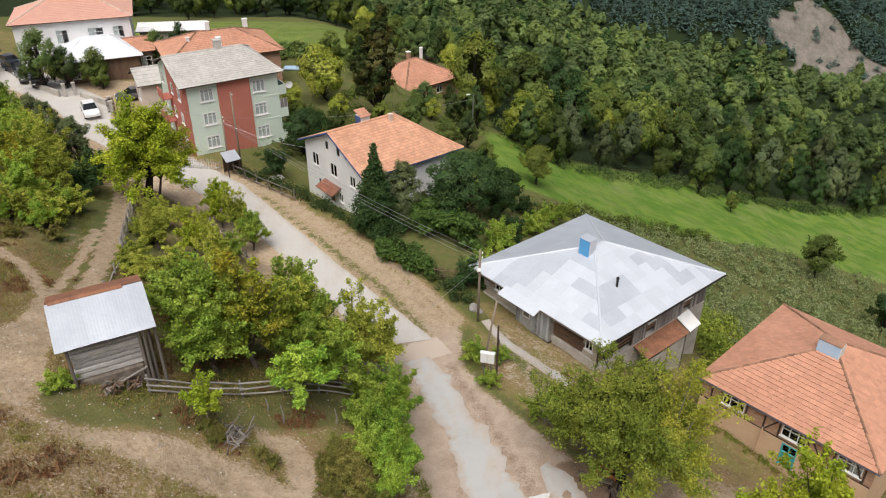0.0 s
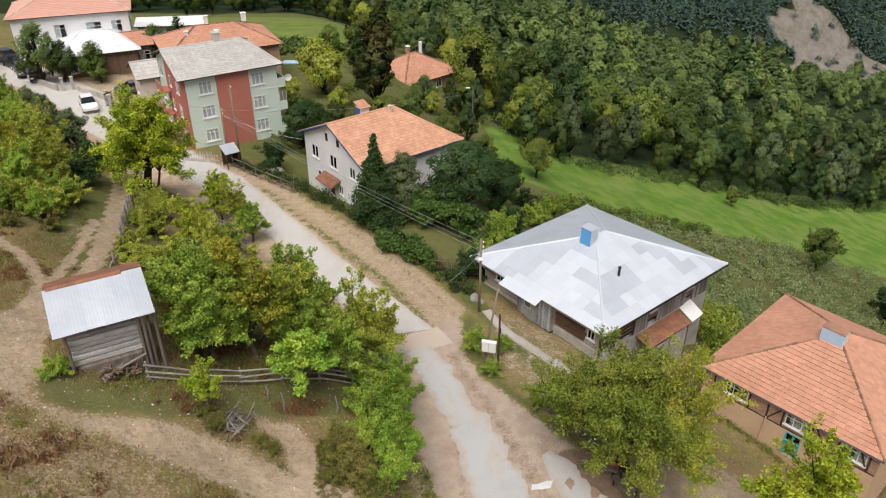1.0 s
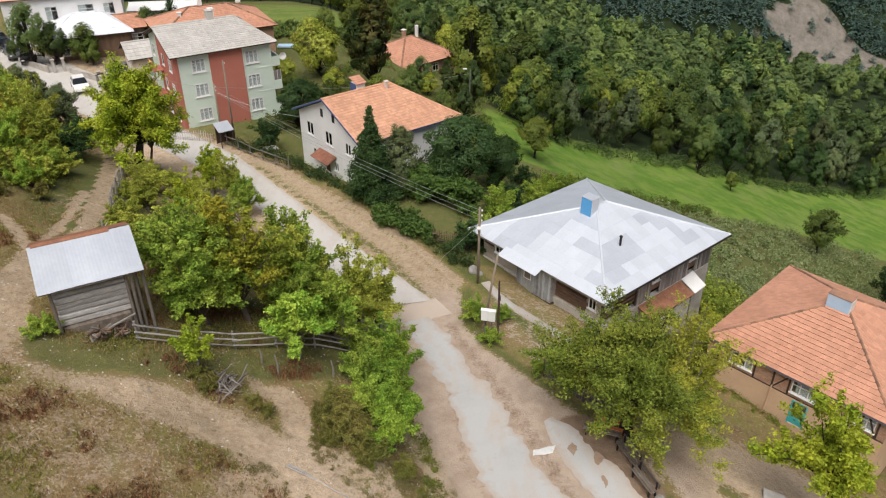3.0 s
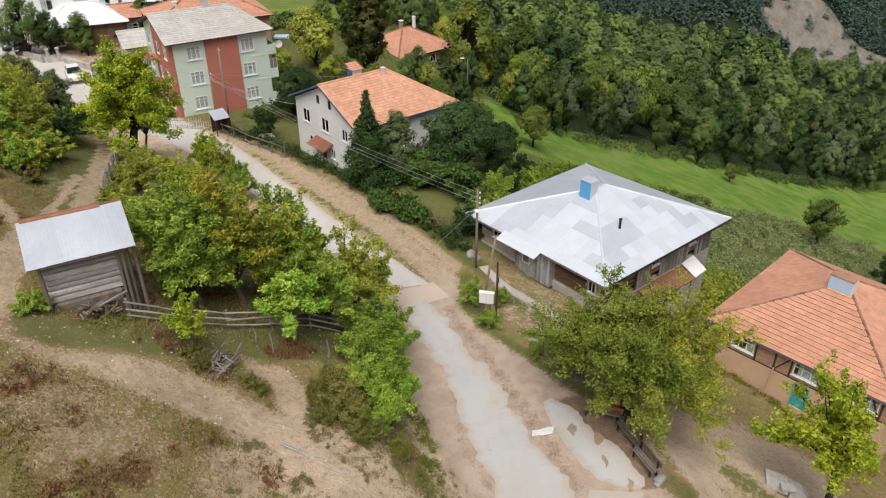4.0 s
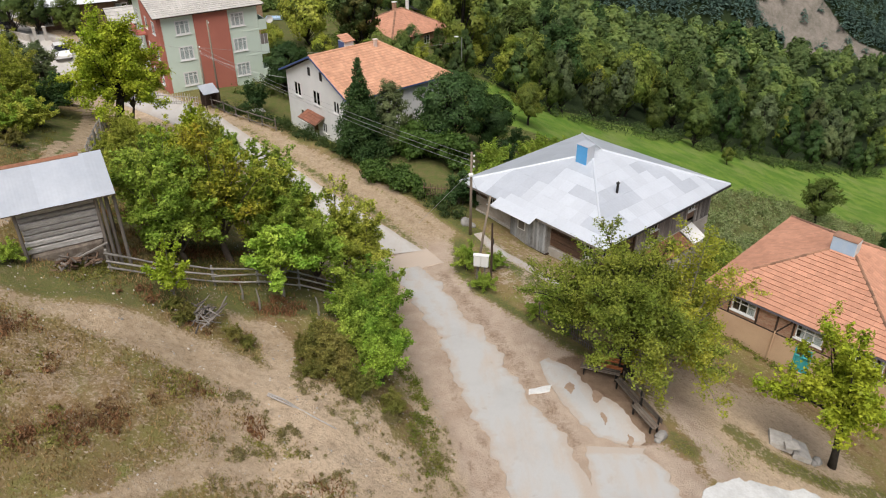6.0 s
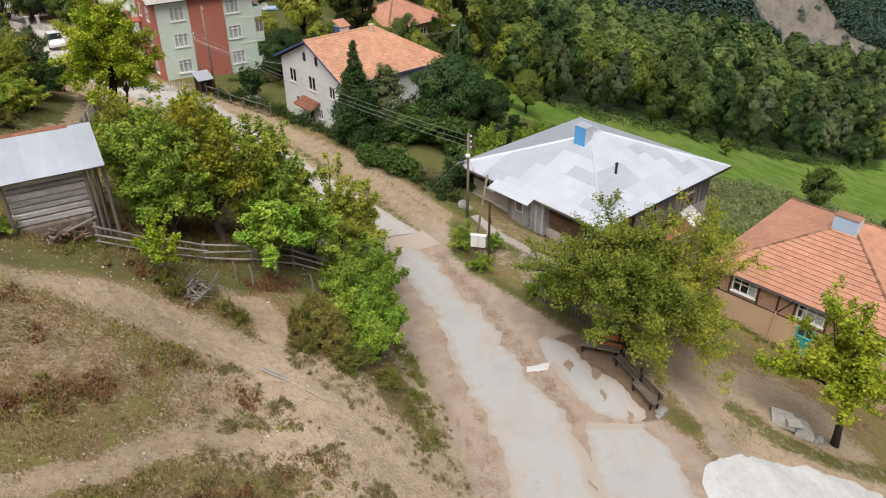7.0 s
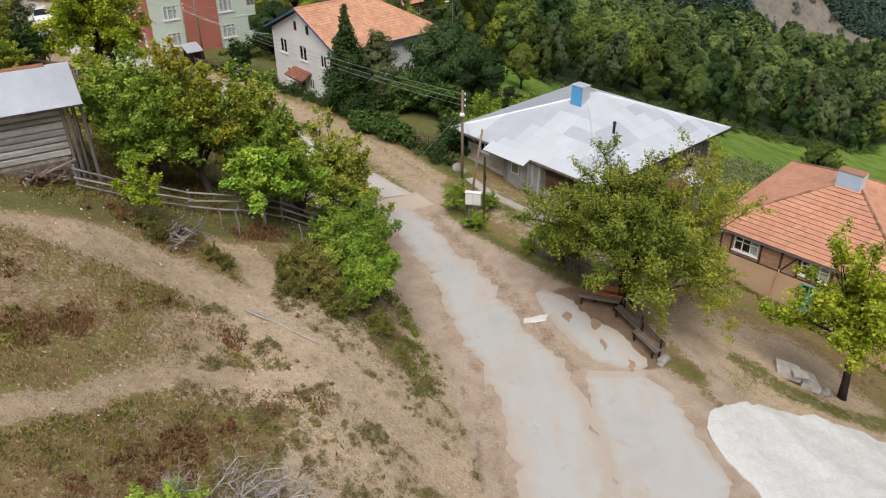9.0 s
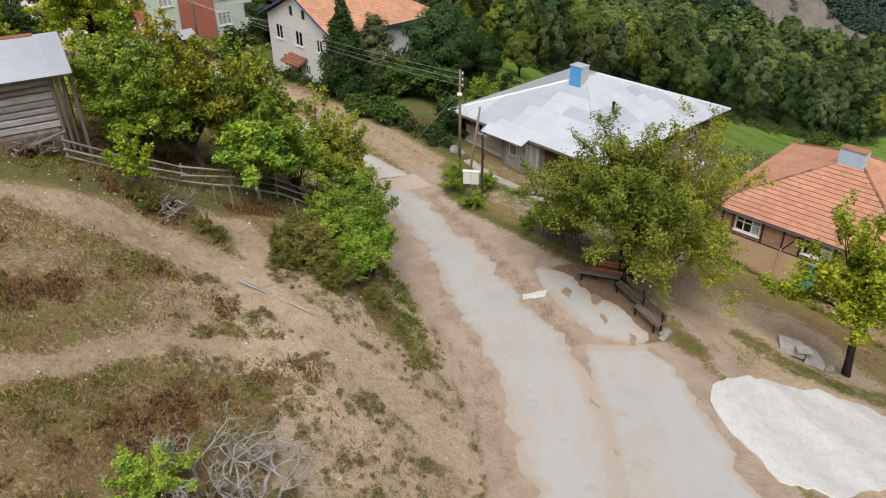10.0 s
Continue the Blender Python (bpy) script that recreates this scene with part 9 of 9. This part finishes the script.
part("roof", Shape().slab([(-1.1, -1.0, 2.3), (1.1, -1.0, 2.3), (1.1, 1.0, 2.7), (-1.1, 1.0, 2.7)], 0.06), zinc_light, hut)
part("hut_walls", Shape().box(-0.9, 0.9, -0.8, 0.8, -1.0, 2.25), brown_wood, hut)
part("hut_door", Shape().box(-0.35, 0.35, -0.84, -0.804, -0.6, 1.5), old_wood, hut)
s = Shape()
pts = [(-0.9 + 0.18 * i, -0.5 + 0.2 * j, 0.25 + 0.15 * math.sin(1.7 * i) * math.cos(1.3 * j)) for j in range(6) for i in range(11)]
s.add(pts, [(j * 11 + i, j * 11 + i + 1, (j + 1) * 11 + i + 1, (j + 1) * 11 + i) for j in range(5) for i in range(10)])
s.slab([(-0.9, -0.5, 0.1), (0.9, -0.5, 0.1), (0.9, 0.5, 0.1), (-0.9, 0.5, 0.1)], 0.4)
alone("tarpaulin", s, sky_blue_paint, "crumpled blue tarpaulin in the orchard", "tarpaulin", pose(-12.4, 46.0, gz(-12.4, 46.0) + 0.5, 0, 0, 20))
s = Shape().soft_box(-1.3, 1.2, -0.6, 0.6, 0, 0.4, 0.1)
alone("blue_cover", s, pale_blue_paint, "pale blue plastic sheet over a heap in the field", "tarpaulin", pose(-22.0, 108.5, gz(-22, 108.5)))
# concrete path along the timber house
ragged_strip("concrete_path", [(3.0, 46.6), (4.4, 43.6), (6.2, 41.4), (8.4, 39.2)], [(3.6, 46.9), (5.0, 44.1), (6.8, 42.0), (9.0, 39.9)], asphalt, "narrow concrete path beside the timber house", 0.06, 0.08, seed=6, across=4)

# ---------------------------------------------------------------- grass, stones
def blades(name, label, mat, count, region, high, seed, clump=6, spread=0.12):
    """Grass in tufts, as one object. region: a test on x, y arrays that keeps a place."""
    rng = np.random.default_rng(seed)
    x, y = rng.uniform(region[0], region[1], 6 * count), rng.uniform(region[2], region[3], 6 * count)
    keep = region[4](x, y, rng)
    x, y = x[keep][:count], y[keep][:count]
    n = len(x)
    z = ground_z(x, y)
    root = np.repeat(np.stack([x, y, z], 1), clump, 0) + np.concatenate([rng.normal(size=(n * clump, 2)) * spread, np.zeros((n * clump, 1))], 1)
    h = high * rng.uniform(0.5, 1.3, (n * clump, 1)) * np.repeat(rng.uniform(0.6, 1.4, (n, 1)), clump, 0)
    lean = rng.normal(size=(n * clump, 3)) * np.array([0.45, 0.45, 0])
    side_v = rng.normal(size=(n * clump, 3)) * np.array([1, 1, 0])
    side_v /= np.linalg.norm(side_v, axis=1, keepdims=True) + 1e-6
    w = 0.022 + 0.05 * high
    tip = root + (np.array([0, 0, 1.0]) + lean) * h
    v = np.stack([root - side_v * w, root + side_v * w, tip], 1).reshape(-1, 3)
    f = np.arange(len(v)).reshape(-1, 3)
    return tagged(new(name, leaf_mesh(name, v, f, mat)), label, "grass", kind="stuff")


def patchy(x, y, scale, seed):
    return np.sin(x * scale + seed) * np.sin(y * scale * 1.13 + 2.1 * seed) + 0.6 * np.sin(2.3 * scale * x - 1.7 * scale * y + seed) + 0.4 * np.sin(5.1 * scale * (x + 0.6 * y))


def track_free(x, y):
    return np.min([line_distance(x, y, line) / wide for line, wide in TRACKS + RUTS], axis=0)


def dry_place(x, y, rng):
    d, _ = road_frame(x, y)
    return (d < -6.5) & (d > -32) & (track_free(x, y) > 1.15) & ((patchy(x, y, 0.9, 1.0) > -0.6) | (rng.random(len(x)) < 0.12)) & ((d < -12.5) | (rng.random(len(x)) < 0.12))


def green_place(x, y, rng):
    d, _ = road_frame(x, y)
    return (d < -6.0) & (d > -30) & (track_free(x, y) > 1.3) & (patchy(x, y, 0.55, 4.0) > 0.55) & ((d < -12.0) | (rng.random(len(x)) < 0.25))


def verge_place(x, y, rng):
    d, _ = road_frame(x, y)
    return (((np.abs(d - 1.0) < 0.9) & (y > 44.5) & (y < 68) & (patchy(x, y, 1.3, 3.0) > 0.1)) | ((np.abs(d - 5.6) < 1.2) & (y > 33)) | ((np.abs(d - 0.3 - np.interp(y, VERGE_Y, VERGE_D)) < 0.7) & (y > 30.5) & (y < 46) & (patchy(x, y, 1.3, 3.0) > -0.2)) | ((d < -5.4) & (d > -8.5) & (y > 20) & (y < 34) & (patchy(x, y, 0.8, 2.0) > 0.0))) & (rng.random(len(x)) < 0.8)


def yard_place(x, y, rng):
    line = line_distance(x, y, [(10.9, 25.4), (13.0, 24.6), (15.6, 26.0), (18.4, 25.4), (22.5, 25.4)])
    return (line < 0.9) & (patchy(x, y, 1.1, 6.0) > -0.2)


def brush_place(x, y, rng):
    d, _ = road_frame(x, y)
    return (d < -10) & (d > -30) & (track_free(x, y) > 1.5) & (patchy(x, y, 0.7, 7.0) > 0.75)


dry_grass = leaf_mat("dry_grass", (0.37, 0.255, 0.125), (0.29, 0.20, 0.085), 0.2)
olive_grass = leaf_mat("olive_grass", (0.20, 0.20, 0.050), (0.265, 0.235, 0.066), 0.25)
rusty_grass = leaf_mat("rusty_weeds", (0.22, 0.11, 0.055), (0.16, 0.09, 0.045), 0.15)
fresh_grass = leaf_mat("fresh_grass", (0.19, 0.225, 0.042), (0.26, 0.255, 0.055), 0.3)
blades("dry_grass", "tufts of dry straw-coloured grass on the slope", dry_grass, 12000, (-32, 3, 9, 46, dry_place), 0.12, 1, 6, 0.2)
blades("rusty_weeds", "rust-brown weeds on the slope", rusty_grass, 4500, (-32, 0, 9, 40, brush_place), 0.18, 2, 7, 0.2)
blades("green_grass", "patches of green grass on the slope", olive_grass, 6500, (-32, 3, 9, 60, green_place), 0.11, 3, 6, 0.18)
blades("verge_grass", "green grass along the road verges", fresh_grass, 6000, (-25, 12, 18, 76, verge_place), 0.06, 4, 6, 0.2)
blades("yard_grass", "short green grass along the edge of the yard", fresh_grass, 1800, (9, 25, 23, 40, yard_place), 0.06, 9, 6, 0.2)


def bank_place(x, y, rng):
    d, _ = road_frame(x, y)
    return (d < -5.2) & (d > -15) & (y < 26) & (track_free(x, y) > 0.8) & ((patchy(x, y, 1.7, 5.0) > 0.9) | (rng.random(len(x)) < 0.10))


def weed_spots(count, seed, keep):
    rng = np.random.default_rng(seed)
    x, y = rng.uniform(-30, 3, 60000), rng.uniform(9, 44, 60000)
    ok = keep(x, y, rng)
    return [(a, b, 0.04, r, n) for a, b, r, n in zip(x[ok][:count], y[ok][:count], rng.uniform(0.07, 0.26, count), rng.integers(24, 60, count))]


leaf_weed = leaf_mat("olive_weeds", (0.20, 0.170, 0.080), (0.25, 0.21, 0.10), 0.3)
rw2 = random.Random(17)
places = [(26.6 - 8.2 * q + rw2.uniform(-0.5, 0.2), 32.1 + 8.8 * q + rw2.uniform(-0.6, 0.1), 0.05, rw2.uniform(0.2, 0.45), 50) for q in [rw2.random() for _ in range(60)]]
leafy_patch("wall_weeds", "green weeds along the foot of the beige wall", fresh_grass, places, 0.07, "weeds")
rw3 = random.Random(23)
places = [(-1.6 + 1.5 * q + rw3.uniform(-0.7, 0.6), 31.0 - 9.0 * q + rw3.uniform(-0.5, 0.5), 0.08, rw3.uniform(0.15, 0.45), 70) for q in [rw3.random() for _ in range(70)]]
leafy_patch("bank_weeds", "weeds creeping down the road bank", fresh_grass, places, 0.05, "weeds")
leafy_patch("olive_weeds", "scattered low olive-brown weeds on the eroded bank", leaf_weed, weed_spots(1500, 31, bank_place), 0.036, "weeds")
leafy_patch("green_weeds", "low green weeds among the dry grass", olive_grass, weed_spots(900, 32, green_place), 0.042, "weeds")
leafy_patch("brown_weeds", "low red-brown dead weeds on the slope", rusty_grass, weed_spots(520, 33, brush_place), 0.06, "weeds")


def pebbles():
    """Loose pale stones on the bare earth, as one object."""
    rng = np.random.default_rng(6)
    x, y = rng.uniform(-24, 6, 32000), rng.uniform(9, 44, 32000)
    d, _ = road_frame(x, y)
    keep = (d < -4.6) & (d > -26) & ((track_free(x, y) < 2.2) | (d > -12)) & (rng.random(len(x)) < 0.35)
    x, y = x[keep][:4500], y[keep][:4500]
    z = ground_z(x, y)
    s = Shape()
    oct_f = [(0, 2, 4), (2, 1, 4), (1, 3, 4), (3, 0, 4), (2, 0, 5), (1, 2, 5), (3, 1, 5), (0, 3, 5)]
    for a, b, c in zip(x, y, z):
        r = 0.014 + 0.07 * rng.random() ** 5
        k = rng.uniform(0.6, 1.2, 3) * r
        s.add([(a - k[0], b, c), (a + k[0], b, c), (a, b - k[1], c), (a, b + k[1], c), (a, b, c + k[2]), (a, b, c - k[2])], oct_f)
    return alone("pebbles", s, stuff_mat("pale_pebbles", (0.50, 0.46, 0.41), None, 0.9, islands=0.35), "loose pale stones on the bare earth", "stones", kind="stuff")


pebbles()
